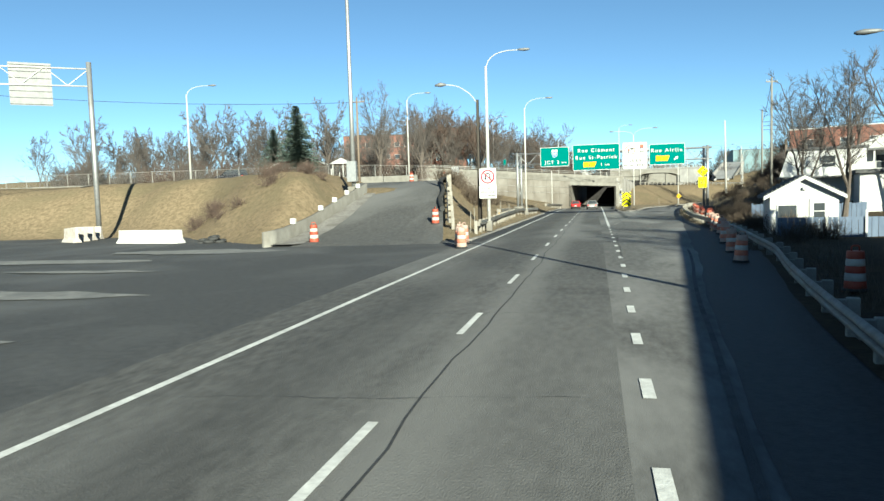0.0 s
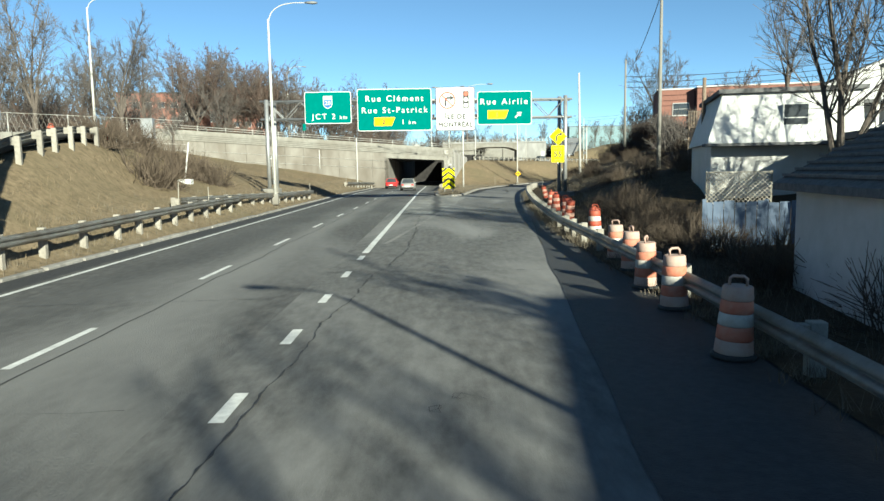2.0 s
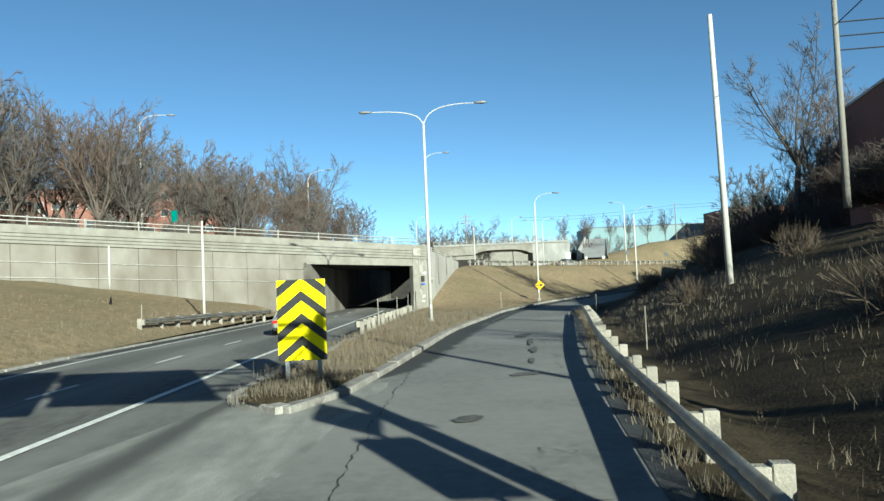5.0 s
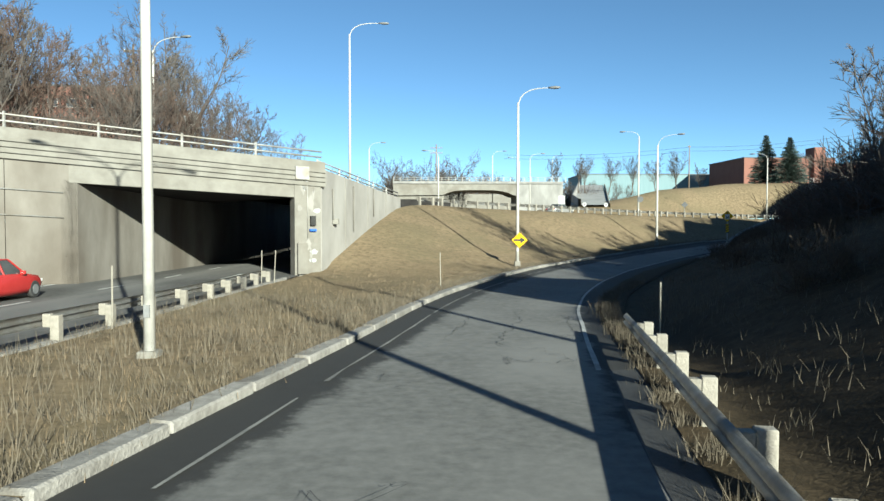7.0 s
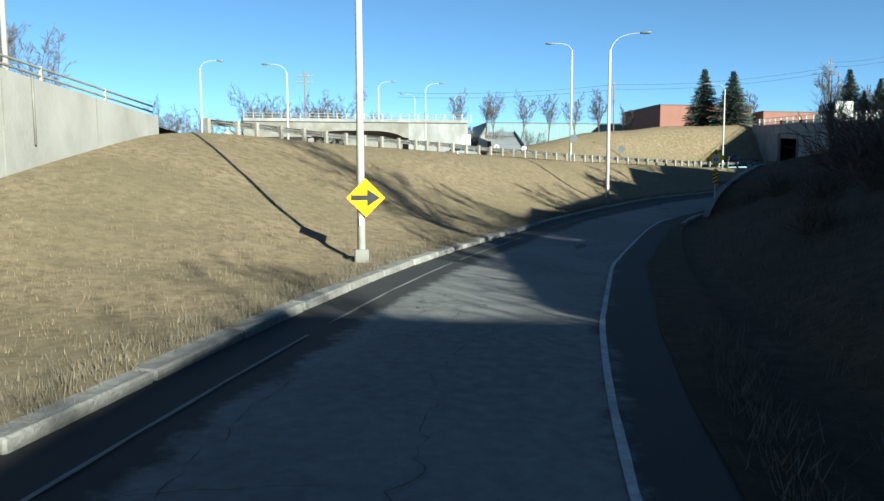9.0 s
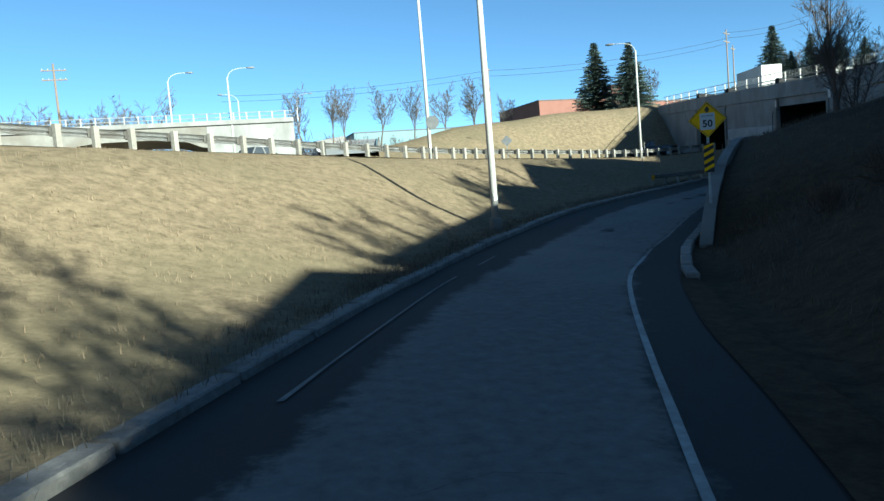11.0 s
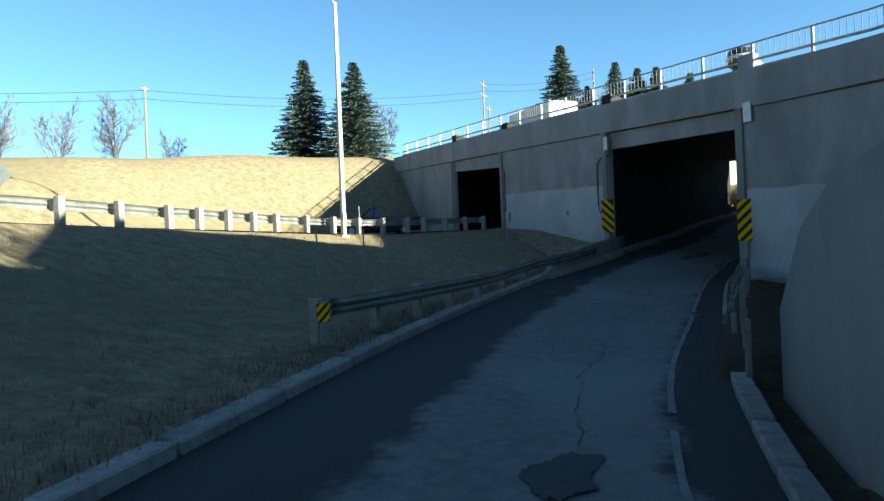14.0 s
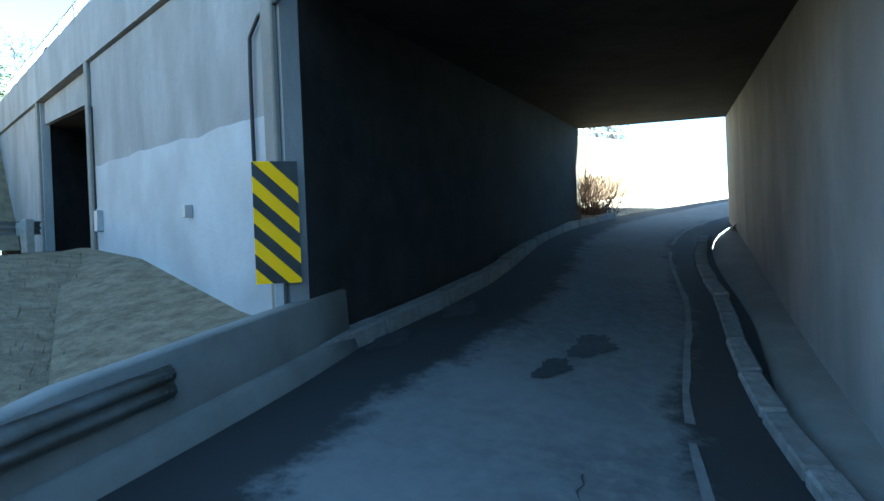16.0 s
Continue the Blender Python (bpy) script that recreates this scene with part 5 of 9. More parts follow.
for dy in (-0.45, 0.45):
    for z in (5.05, 6.35):
        part("chord", tube_bm([(-19.2, GY + dy, z + 0.12), (3.8, GY + dy, z)], 0.075, 8), M_STEEL, gantry)
n = 18
for k in range(n):
    x0, x1 = lerp(-18.7, 3.3, k / n), lerp(-18.7, 3.3, (k + 1) / n)
    for dy in (-0.45, 0.45):
        a, b = (5.12, 6.42) if k % 2 else (6.42, 5.12)
        part("diagonal", tube_bm([(x0, GY + dy, a), (x1, GY + dy, b)], 0.03, 5), M_STEEL, gantry)
    part("tie", tube_bm([(x1, GY - 0.45, 6.4), (x0, GY + 0.45, 6.4)], 0.028, 5), M_STEEL, gantry)
    part("tie", tube_bm([(x1, GY - 0.45, 5.1), (x1, GY + 0.45, 5.1)], 0.028, 5), M_STEEL, gantry)

SY = 92.9


def hanger(parent, w, h):
    for x in (-w * 0.6, w * 0.6):
        part("bracket", box_bm(x - 0.04, x + 0.04, 0.036, 0.16, -h * 0.9, h * 0.9), M_STEEL, parent)


t, w, h = panel("guide_sign", -15.91, -12.48, 4.79, 7.1, SY, M_GREEN, M_WHITE, "green overhead guide sign with a route shield and distance")
hanger(t, w, h)
shield = [(-0.33, 0.85), (0.33, 0.85), (0.33, 0.25), (0.27, 0.08), (0.0, -0.1), (-0.27, 0.08), (-0.33, 0.25)]
sh = plate(t, shield, -0.02, -0.014, M_WHITE, "shield", "blue and white route shield")
plate(sh, [(-0.29, 0.58), (0.29, 0.58), (0.29, 0.26), (0.24, 0.11), (0.0, -0.05), (-0.24, 0.11), (-0.29, 0.26)], -0.026, -0.021, M_BLUE, "shield_field")
words("20", 0.42, M_WHITE, sh, 0, 0.2, -0.032, space=1.05)
words("JCT 2", 0.56, M_WHITE, t, -0.32, -0.82)
words("km", 0.38, M_WHITE, t, 1.12, -0.82)
t, w, h = panel("guide_sign", -12.04, -6.58, 4.2, 7.25, SY, M_GREEN, M_WHITE, "large green overhead sign naming two exit streets")
hanger(t, w, h)
words("Rue Clément", 0.6, M_WHITE, t, 0.0, 0.62)
words("Rue St-Patrick", 0.6, M_WHITE, t, 0.0, -0.22)
TAB = [(-0.75, -0.28), (0.55, -0.28), (0.8, 0.34), (-0.75, 0.34)]


def tab(parent, cx, cz, digit):
    p = plate(parent, [(cx + x, cz + z) for x, z in TAB], -0.02, -0.014, M_YELLOW, "exit_tab", "yellow exit number tab")
    bend(p, [(cx - 0.7, cz - 0.23), (cx + 0.51, cz - 0.23), (cx + 0.72, cz + 0.29), (cx - 0.7, cz + 0.29), (cx - 0.7, cz - 0.23)], 0.03, 0, -0.025, -0.021, M_BLACK, "tab_border")
    words(digit, 0.44, M_BLACK, p, cx - 0.05, cz - 0.13, -0.03, bold=0.03)


tab(t, -0.75, -0.88, "2")
words("1", 0.5, M_WHITE, t, 0.62, -1.05)
words("km", 0.38, M_WHITE, t, 1.3, -1.05)
t, w, h = panel("regulatory_sign", -6.27, -3.4, 4.14, 7.3, SY - 0.05, M_WHITE, M_BLACK, "white overhead sign forbidding turns at traffic lights")
hanger(t, w, h)
ring(t, 0.52, 0.62, -0.022, -0.014, M_RED, "red_ring", -0.58, 0.62)
bend(t, [(-0.72, 0.2), (-0.72, 0.62), (-0.66, 0.76), (-0.5, 0.8), (-0.38, 0.8)], 0.14, 0.3, -0.019, -0.014, M_BLACK)
bend(t, [(-1.0, 1.02), (-0.18, 0.2)], 0.09, 0, -0.025, -0.02, M_RED, "red_bar")
lights = plate(t, [(0.58, 0.05), (1.0, 0.05), (1.0, 1.28), (0.58, 1.28)], -0.018, -0.014, M_BLACK, "signal_symbol", "black traffic light symbol")
for z, m in ((1.08, M_RED), (0.67, M_WHITE), (0.26, M_WHITE)):
    plate(lights, disc(0.16, 0.79, z), -0.024, -0.019, m, "lamp_disc")
words("ÎLE DE", 0.48, M_BLACK, t, 0.0, -0.72, bold=0.0, space=1.15, heavy=0.016)
words("MONTRÉAL", 0.47, M_BLACK, t, 0.0, -1.3, bold=0.0, stretch=0.95, space=1.12, heavy=0.016)
t, w, h = panel("guide_sign", -3.21, 0.79, 4.53, 6.95, SY, M_GREEN, M_WHITE, "green overhead exit sign with a slanting arrow")
hanger(t, w, h)
words("Rue Airlie", 0.62, M_WHITE, t, -0.05, 0.26)
tab(t, -0.5, -0.5, "1")
plate(t, turned(ARROW, -50, 0.62, 1.02, -0.5), -0.02, -0.014, M_WHITE, "arrow")
# catwalk lamp boxes between panels
for x in (-12.26, -6.45, -3.3):
    for z in (5.1, 6.1):
        part("clamp", box_bm(x - 0.08, x + 0.08, SY + 0.05, SY + 0.2, z, z + 0.25), M_BLACK, gantry)

DIAMOND = lambda s: [(0, s), (-s, 0), (0, -s), (s, 0)]


def diamond(parent, cx, cz, s, face, y=-0.0):
    d = plate(parent, [(cx + a, cz + b) for a, b in DIAMOND(s)], y, y + 0.02, M_BLACK, "diamond_edge")
    plate(parent, [(cx + a, cz + b) for a, b in DIAMOND(s * 0.985)], y - 0.008, y - 0.001, face, "face")
    b = s * 0.9
    bend(parent, [(cx, cz + b), (cx - b, cz), (cx, cz - b), (cx + b, cz), (cx, cz + b)], 0.022, 0, y - 0.012, y - 0.0085, M_BLACK, "border")


t = thing("curve_warning_sign", "yellow curve warning diamond on the gantry post", "road sign", Matrix.Translation((2.72, 92.75, 3.6)))
diamond(t, 0, 0, 0.66, M_LIME)
bend(t, [(-0.14, -0.36), (-0.14, -0.08), (-0.08, 0.06), (0.04, 0.13), (0.14, 0.15)], 0.13, 0.24, -0.016, -0.009, M_BLACK)
part("bracket", box_bm(-0.03, 0.03, 0.022, 0.16, -2.0, 0.55), M_STEEL, t)
t = thing("exit_speed_sign", "yellow exit speed plate reading 55 below the diamond", "road sign", Matrix.Translation((2.7, 92.75, 2.33)))
plate(t, rounded(-0.48, 0.48, -0.62, 0.62, 0.05), -0.0, 0.02, M_ALU, "backing")
plate(t, rounded(-0.478, 0.478, -0.618, 0.618, 0.05), -0.008, -0.001, M_LIME, "face")
bend(t, [(-0.44, -0.58), (0.44, -0.58), (0.44, 0.58), (-0.44, 0.58), (-0.44, -0.58)], 0.02, 0, -0.012, -0.009, M_BLACK, "border")
bend(t, [(-0.44, 0.3), (0.44, 0.3)], 0.015, 0, -0.012, -0.009, M_BLACK, "rule")
words("SORTIE", 0.19, M_BLACK, t, 0, 0.37, -0.015, bold=0.008, space=1.15)
words("55", 0.58, M_BLACK, t, 0, -0.22, -0.015, bold=0.03, space=1.1)
words("km/h", 0.22, M_BLACK, t, 0, -0.5, -0.015, bold=0.02, space=1.15)

# chevron board on the island
t = thing("chevron_board", "yellow and black chevron board on the island nose", "road sign", Matrix.Translation((-5.15, 110.2, 0.43)))
W, Hh = 0.61, 1.01
plate(t, [(-W, -Hh), (W, -Hh), (W, Hh), (-W, Hh)], 0.0, 0.03, M_ALU, "backing")
plate(t, [(-W + 0.002, -Hh + 0.002), (W - 0.002, -Hh + 0.002), (W - 0.002, Hh - 0.002), (-W + 0.002, Hh - 0.002)], -0.006, -0.001, M_BLACK, "face")
pitch = 0.56
for k in range(5):
    z0 = -Hh - 0.42 + pitch * k
    for s in (-1, 1):
        pts = [(0, z0 + W * 0.78), (s * W * 0.995, z0), (s * W * 0.995, z0 + pitch * 0.56), (0, z0 + W * 0.78 + pitch * 0.56)]
        out = []
        lo, hi = -Hh + 0.01, Hh - 0.01
        # cut the stripe to the board
        def cut(P, keep, level):
            res = []
            for a, b in zip(P, P[1:] + P[:1]):
                ia, ib = keep(a[1]), keep(b[1])
                if ia:
                    res.append(a)
                if ia != ib:
                    f = (level - a[1]) / (b[1] - a[1])
                    res.append((lerp(a[0], b[0], f), level))
            return res
        out = cut(pts, lambda v: v >= lo, lo)
        out = cut(out, lambda v: v <= hi, hi) if len(out) > 2 else out
        if len(out) > 2:
            plate(t, out, -0.012, -0.007, M_LIME, "chevron_stripe")
for x in (-0.4, 0.4):
    part("post", box_bm(x - 0.05, x + 0.05, 0.032, 0.13, -1.9, 0.9), M_STEEL, t)


def stripes(parent, w, h, lean, y, n=4):
    """Slanting yellow stripes on a black board; lean: 1 rising to the right."""
    pitch = 2 * h / n
    for k in range(-1, n + 1):
        z0 = -h + pitch * k
        d = w * 2 * lean * 0.95
        pts = [(-w, z0), (w, z0 + d), (w, z0 + d + pitch * 0.52), (-w, z0 + pitch * 0.52)]
        lo, hi = -h, h
        for keep, level in ((lambda v: v >= lo, lo), (lambda v: v <= hi, hi)):
            res = []
            for a, b in zip(pts, pts[1:] + pts[:1]):
                ia, ib = keep(a[1]), keep(b[1])
                if ia:
                    res.append(a)
                if ia != ib:
                    f = (level - a[1]) / (b[1] - a[1])
                    res.append((lerp(a[0], b[0], f), level))
            pts = res
            if len(pts) < 3:
                break
        if len(pts) > 2:
            plate(parent, pts, y - 0.006, y - 0.001, M_YELLOW, "stripe")


def hazard(x, y, z, turn, lean, w=0.27, h=0.74, name="hazard_board", label="yellow and black striped hazard board at the underpass jamb", post=0.0):
    t = thing(name, label, "road sign", Matrix.Translation((x, y, z)) @ Matrix.Rotation(radians(turn), 4, "Z"), "hazard boards")
    plate(t, [(-w, -h), (w, -h), (w, h), (-w, h)], 0.0, 0.02, M_BLACK, "face")
    stripes(t, w, h, lean, 0.0)
    part("post", box_bm(-0.05, 0.05, 0.022, 0.1, -h - post, h), M_STEEL, t)
    return t


hazard(66.3, 230.85, 2.83, -35, -1, post=0.9)
hazard(64.2, 223.15, 2.2, -45, 1, w=0.28, h=0.72, post=0.6)

# no-U-turn sign on the lamp column
t = thing("no_u_turn_sign", "white no-U-turn sign with a plate below", "road sign", Matrix.Translation((-16.7, 55.2, 2.75)))
plate(t, rounded(-0.58, 0.58, -0.58, 0.58, 0.04), 0.0, 0.02, M_ALU, "backing")
plate(t, rounded(-0.578, 0.578, -0.578, 0.578, 0.04), -0.006, -0.001, M_WHITE, "face")
ring(t, 0.38, 0.49, -0.014, -0.007, M_CRIMSON, "red_ring")
bend(t, [(0.16, -0.25), (0.16, 0.1), (0.1, 0.2), (0.0, 0.23), (-0.1, 0.2), (-0.16, 0.1), (-0.16, -0.08)], 0.1, 0.17, -0.011, -0.007, M_BLACK)
bend(t, [(-0.3, 0.3), (0.3, -0.3)], 0.085, 0, -0.017, -0.0145, M_CRIMSON, "red_bar")
pl = plate(t, rounded(-0.6, 0.6, -1.5, -0.6, 0.04), 0.0, 0.02, M_WHITE, "text_plate", "white plate with black lettering")
words("EXCEPTÉ", 0.2, M_BLACK, pl, 0, -0.87, -0.005, bold=0.0, space=1.1, heavy=0.008)
words("VÉHICULES", 0.2, M_BLACK, pl, 0, -1.13, -0.005, bold=0.0, space=1.1, heavy=0.008)
words("AUTORISÉS", 0.2, M_BLACK, pl, 0, -1.39, -0.005, bold=0.0, space=1.1, heavy=0.008)

# arrow diamond on a lamp column beside the ramp
t = thing("arrow_sign", "yellow diamond with a black arrow on a lamp column", "road sign", Matrix.Translation((8.75, 172.75, 0.34)) @ Matrix.Rotation(radians(-3), 4, "Z"))
diamond(t, 0, 0, 0.55, M_YELLOW, -0.02)
plate(t, turned(ARROW, -90, 0.82, 0.0, 0.0), -0.034, -0.029, M_BLACK, "arrow")
# speed-advisory sign at the retaining wall
t = thing("speed_ahead_sign", "yellow speed-ahead diamond reading 50 on a post", "road sign", Matrix.Translation((34.17, 199.35, 2.4)) @ Matrix.Rotation(radians(-30), 4, "Z"))
diamond(t, 0, 0, 0.62, M_YELLOW)
plate(t, rounded(-0.24, 0.24, -0.34, 0.22, 0.03), -0.016, -0.009, M_WHITE, "speed_plate", "small white speed plate")
words("MAXIMUM", 0.075, M_BLACK, t, 0, 0.1, -0.02, bold=0.0, space=1.05)
words("50", 0.32, M_BLACK, t, 0, -0.24, -0.02, bold=0.03, space=1.05)
bend(t, [(0, 0.24), (0, 0.31)], 0.09, 0.16, -0.014, -0.009, M_BLACK)
part("post", box_bm(-0.04, 0.04, 0.022, 0.09, -3.9, 0.5), M_STEEL, t)
lower = plate(t, [(-0.16, -1.78), (0.16, -1.78), (0.16, -0.8), (-0.16, -0.8)], 0.0, 0.02, M_BLACK, "stripe_board", "striped board below")
for k in range(4):
    z0 = -1.76 + 0.25 * k
    plate(lower, [(-0.16, z0), (0.16, z0 + 0.16), (0.16, min(-0.8, z0 + 0.28)), (-0.16, z0 + 0.12)], -0.008, -0.001, M_YELLOW, "stripe")
# signs seen from behind on the upper road
t = thing("diamond_sign", "grey back of a diamond sign on a post", "road sign", Matrix.Translation((43.7, 239.3, 4.85)) @ Matrix.Rotation(radians(-30), 4, "Z"))
plate(t, DIAMOND(0.52), 0, 0.02, M_ALU, "face")
part("post", box_bm(-0.03, 0.03, 0.022, 0.08, -2.4, 0.4), M_STEEL, t)
t = thing("stop_sign", "grey back of an octagonal sign on a lamp column", "road sign", Matrix.Translation((31.2, 221.35, 5.03)) @ Matrix.Rotation(radians(-25), 4, "Z"))
plate(t, [(0.4 * math.cos(radians(22.5 + 45 * k)) / 0.92, 0.4 * math.sin(radians(22.5 + 45 * k)) / 0.92) for k in range(8)], 0, 0.02, M_ALU, "face")
for x, y, z, kind in ((21.5, 228.0, 5.1, 0), (25.5, 231.0, 4.6, 1), (30.0, 236.0, 4.7, 1)):
    t = thing("regulatory_sign", "white sign on a thin post beside the upper road", "road sign", Matrix.Translation((x, y, z)) @ Matrix.Rotation(radians(-30), 4, "Z"), "white roadside signs")
    if kind:
        plate(t, disc(0.32), 0, 0.02, M_WHITE, "face")
        plate(t, turned(ARROW, 0, 0.36, 0, 0), -0.01, -0.001, M_BLACK, "arrow")
    else:
        plate(t, rounded(-0.5, 0.5, -0.7, 0.7, 0.1), 0, 0.02, M_WHITE, "face")
    part("post", box_bm(-0.035, 0.035, 0.022, 0.09, -1.95 if not kind else -1.7, 0.4), M_STEEL, t)

# ---- lamp columns, utility poles, wires ----
def lamp_column(x, y, z, top, arms, label, r=0.11, base=True, mat=M_POLE, box=None, name="street_lamp"):
    """A tapered column; arms: (dx, dy, dz, length of the curve's rise) to each lamp head from the column's top."""
    t = thing(name, label, "street lamp", Matrix.Translation((x, y, z)), "street lamps")
    h = top - z
    part("column", tube_bm([(0, 0, -0.4), (0, 0, h * 0.5), (0, 0, h)], [r, r * 0.82, r * 0.62], 10), mat, t)
    if base:
        part("base_plate", box_bm(-0.2, 0.2, -0.2, 0.2, -0.7, 0.03, 0.03), M_CONC, t, "concrete foot")
        part("hand_hole", box_bm(-0.06, 0.06, -r - 0.012, -r + 0.03, 0.7, 0.95), M_STEEL, t)
    for dx, dy, dz in arms:
        e = Vector((dx, dy, h + dz))
        pts = [Vector((0, 0, h - 0.25)), Vector((dx * 0.08, dy * 0.08, h + dz * 0.35)), Vector((dx * 0.3, dy * 0.3, h + dz * 0.78)), Vector((dx * 0.65, dy * 0.65, h + dz * 0.98)), e]
        P = densify(pts, 0.25)
        a = part("arm", tube_bm(P, [lerp(0.04, 0.026, k / len(P)) for k in range(len(P))], 6), mat, t)
        d = Vector((dx, dy, 0)).normalized()
        rot = Matrix.Translation(e) @ Matrix.Rotation(math.atan2(d.y, d.x), 4, "Z")
        bm = bmesh.new()
        prof = [(-0.1, 0.05, 0.05), (0.1, 0.1, 0.08), (0.4, 0.17, 0.11), (0.65, 0.12, 0.08), (0.75, 0.03, 0.03)]
        rings = []
        for px, w, hh in prof:
            rings.append([bm.verts.new(rot @ Vector((px, w * math.cos(a2), 0.02 + hh * math.sin(a2)))) for a2 in np.linspace(0, 2 * math.pi, 8, endpoint=False)])
        for p, q in zip(rings[:-1], rings[1:]):
            for j in range(8):
                bm.faces.new((p[j], p[(j + 1) % 8], q[(j + 1) % 8], q[j])).smooth = True
        bm.faces.new(rings[0][::-1])
        bm.faces.new(rings[-1])
        bmesh.ops.recalc_face_normals(bm, faces=bm.faces)
        part("lamp_head", bm, M_ALU, t, "cobra-head lamp")
    return t


lamp_column(-16.7, 55.5, -0.35, 10.4, [(2.3, 0.3, 1.0)], "tall grey lamp column carrying the no-U-turn sign", 0.13)
lamp_column(-17.3, 88.5, -0.2, 11.4, [(2.5, 0.4, 1.1)], "grey lamp column behind the guardrail")
lamp_column(1.6, 33.8, -1.2, 6.3, [(-1.2, 0.3, 0.4)], "grey lamp column behind the guardrail", 0.1)
lamp_column(-31.3, 161.0, 7.0, 18.0, [(2.4, 0.8, 0.9)], "pale lamp column on the overpass")
lamp_column(-18.1, 177.2, 5.5, 14.3, [(2.3, -0.4, 0.9)], "pale lamp column on the upper street")
lamp_column(-2.72, 138.2, -1.2, 11.7, [(-3.45, 0, 0.75), (3.45, 0, 1.1)], "double-armed lamp column on the island", 0.12)
lamp_column(-3.95, 181, 4.2, 16.6, [(2.4, 0.2, 0.9)], "grey lamp column behind the wing wall")
lamp_column(8.62, 172.9, -1.15, 9.8, [(2.1, -0.3, 0.95)], "lamp column carrying the arrow diamond", 0.12)
lamp_column(28.1, 204.1, -0.5, 10.5, [(2.0, -0.9, 1.1)], "pale lamp column at the kerb of the ramp", 0.15)
lamp_column(31.0, 221.6, 2.75, 13.7, [(-1.8, 0.6, 0.7)], "lamp column beside the upper road", 0.13)
lamp_column(55.8, 236.3, 2.35, 12.2, [(-1.6, 1.05, 0.75)], "lamp column before the bridge", 0.12)
lamp_column(3.3, 220.6, 3.0, 10.8, [(-1.6, 0.4, 0.8)], "lamp column on the upper road")
lamp_column(-8, 240, 3.6, 14, [(2, 0, 0.9)], "distant lamp column on the upper road")
lamp_column(14, 262, 4.0, 15, [(2, 0, 0.9)], "distant lamp column by the far bridge")
lamp_column(22, 285, 4.0, 16, [(-2, 0, 0.9)], "distant lamp column by the far bridge")
lamp_column(32, 300, 5.0, 18, [(2, 0, 0.9)], "distant lamp column by the far bridge")
lamp_column(20, 252, 3.6, 13.5, [(2, 0, 0.9)], "distant lamp column by the slip road")
lamp_column(-33.8, 98, 3.6, 14.5, [(2.4, 0.6, 0.9)], "lamp column on the upper street")
lamp_column(-60, 120, 5.0, 15.5, [(2.4, 0.6, 0.9)], "lamp column on the upper street")
lamp_column(-52, 75, 3.9, 13.2, [(2.4, 0.6, 0.9)], "lamp column on the upper street")
lamp_column(-22, 135, 2.0, 4.2, [], "short grey service post on the bank", 0.08, False, name="service_post")
lamp_column(-17.35, 138, -1.0, 5.8, [], "grey service post with boxes before the overpass", 0.1, False, name="service_post")
# high mast with its switch box
mast = thing("high_mast", "tall tapered light mast with a grey switch box", "light mast", Matrix.Translation((-30.0, 65.0, 2.7)))
part("mast", tube_bm([(0, 0, -0.6), (0, 0, 8), (0, 0, 26)], [0.21, 0.18, 0.1], 12), M_STEEL, mast)
part("switch_box", box_bm(-0.42, 0.42, -0.6, -0.22, 0.3, 2.1, 0.03), M_STEEL, mast, "grey steel switch box")
part("footing", box_bm(-0.45, 0.45, -0.45, 0.45, -1.2, -0.1, 0.05), M_CONC, mast)


def utility_pole(x, y, z, h, arms=((0.95, 1.2),), turn=0.0, lean=0.0, label="weathered wooden utility pole", wood=M_WOOD):
    t = thing("utility_pole", label, "utility pole", Matrix.Translation((x, y, z)) @ Matrix.Rotation(radians(turn), 4, "Z") @ Matrix.Rotation(radians(lean), 4, "Y"), "utility poles")
    part("pole", tube_bm([(0, 0, -0.6), (0, 0, h)], [0.16, 0.1], 8), wood, t)
    for f, w in arms:
        part("crossarm", box_bm(-w, w, -0.05, 0.05, h * f - 0.06, h * f + 0.06), wood, t)
        for dx in (-w * 0.9, -w * 0.45, w * 0.45, w * 0.9):
            part("insulator", tube_bm([(dx, 0, h * f + 0.05), (dx, 0, h * f + 0.2)], [0.04, 0.03], 6), M_POLE, t)
    return t


p = utility_pole(-17.6, 57.1, -0.35, 8.7, (), label="dark wooden pole with a curved lamp arm", wood=M_POLE_DARK)
P = densify([(0, 0, 8.4), (-0.5, -0.05, 9.1), (-1.4, -0.2, 9.7), (-2.3, -0.4, 9.85)], 0.25)
part("lamp_arm", tube_bm(P, 0.035, 6), M_POLE, p)
part("lamp_head", tube_bm([(-2.2, -0.38, 9.85), (-2.6, -0.44, 9.87), (-3.0, -0.5, 9.82)], [0.07, 0.17, 0.06], 8), M_ALU, p)
utility_pole(10.2, 122.0, 1.0, 11.0, (), lean=-1.0, label="bare pale wooden pole on the shaded bank", wood=M_POLE)
utility_pole(-1.35, 13.9, -1.2, 12.0, ((0.95, 1.0),), 30, label="wooden utility pole beside the row house")
utility_pole(9.88, 91.8, 1.2, 12.5, ((0.96, 0.7),), 20, label="tall grey wooden pole on the bank", wood=M_POLE_GREY)
utility_pole(8.3, 79.0, -0.2, 6.2, (), label="short wooden pole beside the lattice fence")
utility_pole(15.37, 122.2, 4.2, 9.2, (), label="thin grey wooden pole before the broad tree", wood=M_POLE_GREY)
utility_pole(61.5, 287, 9.2, 10.8, ((0.97, 0.5),), 30, label="thin distant utility pole behind the embankment")
utility_pole(104, 282, 10.5, 14, ((0.95, 1.3), (0.85, 1.3)), 30)
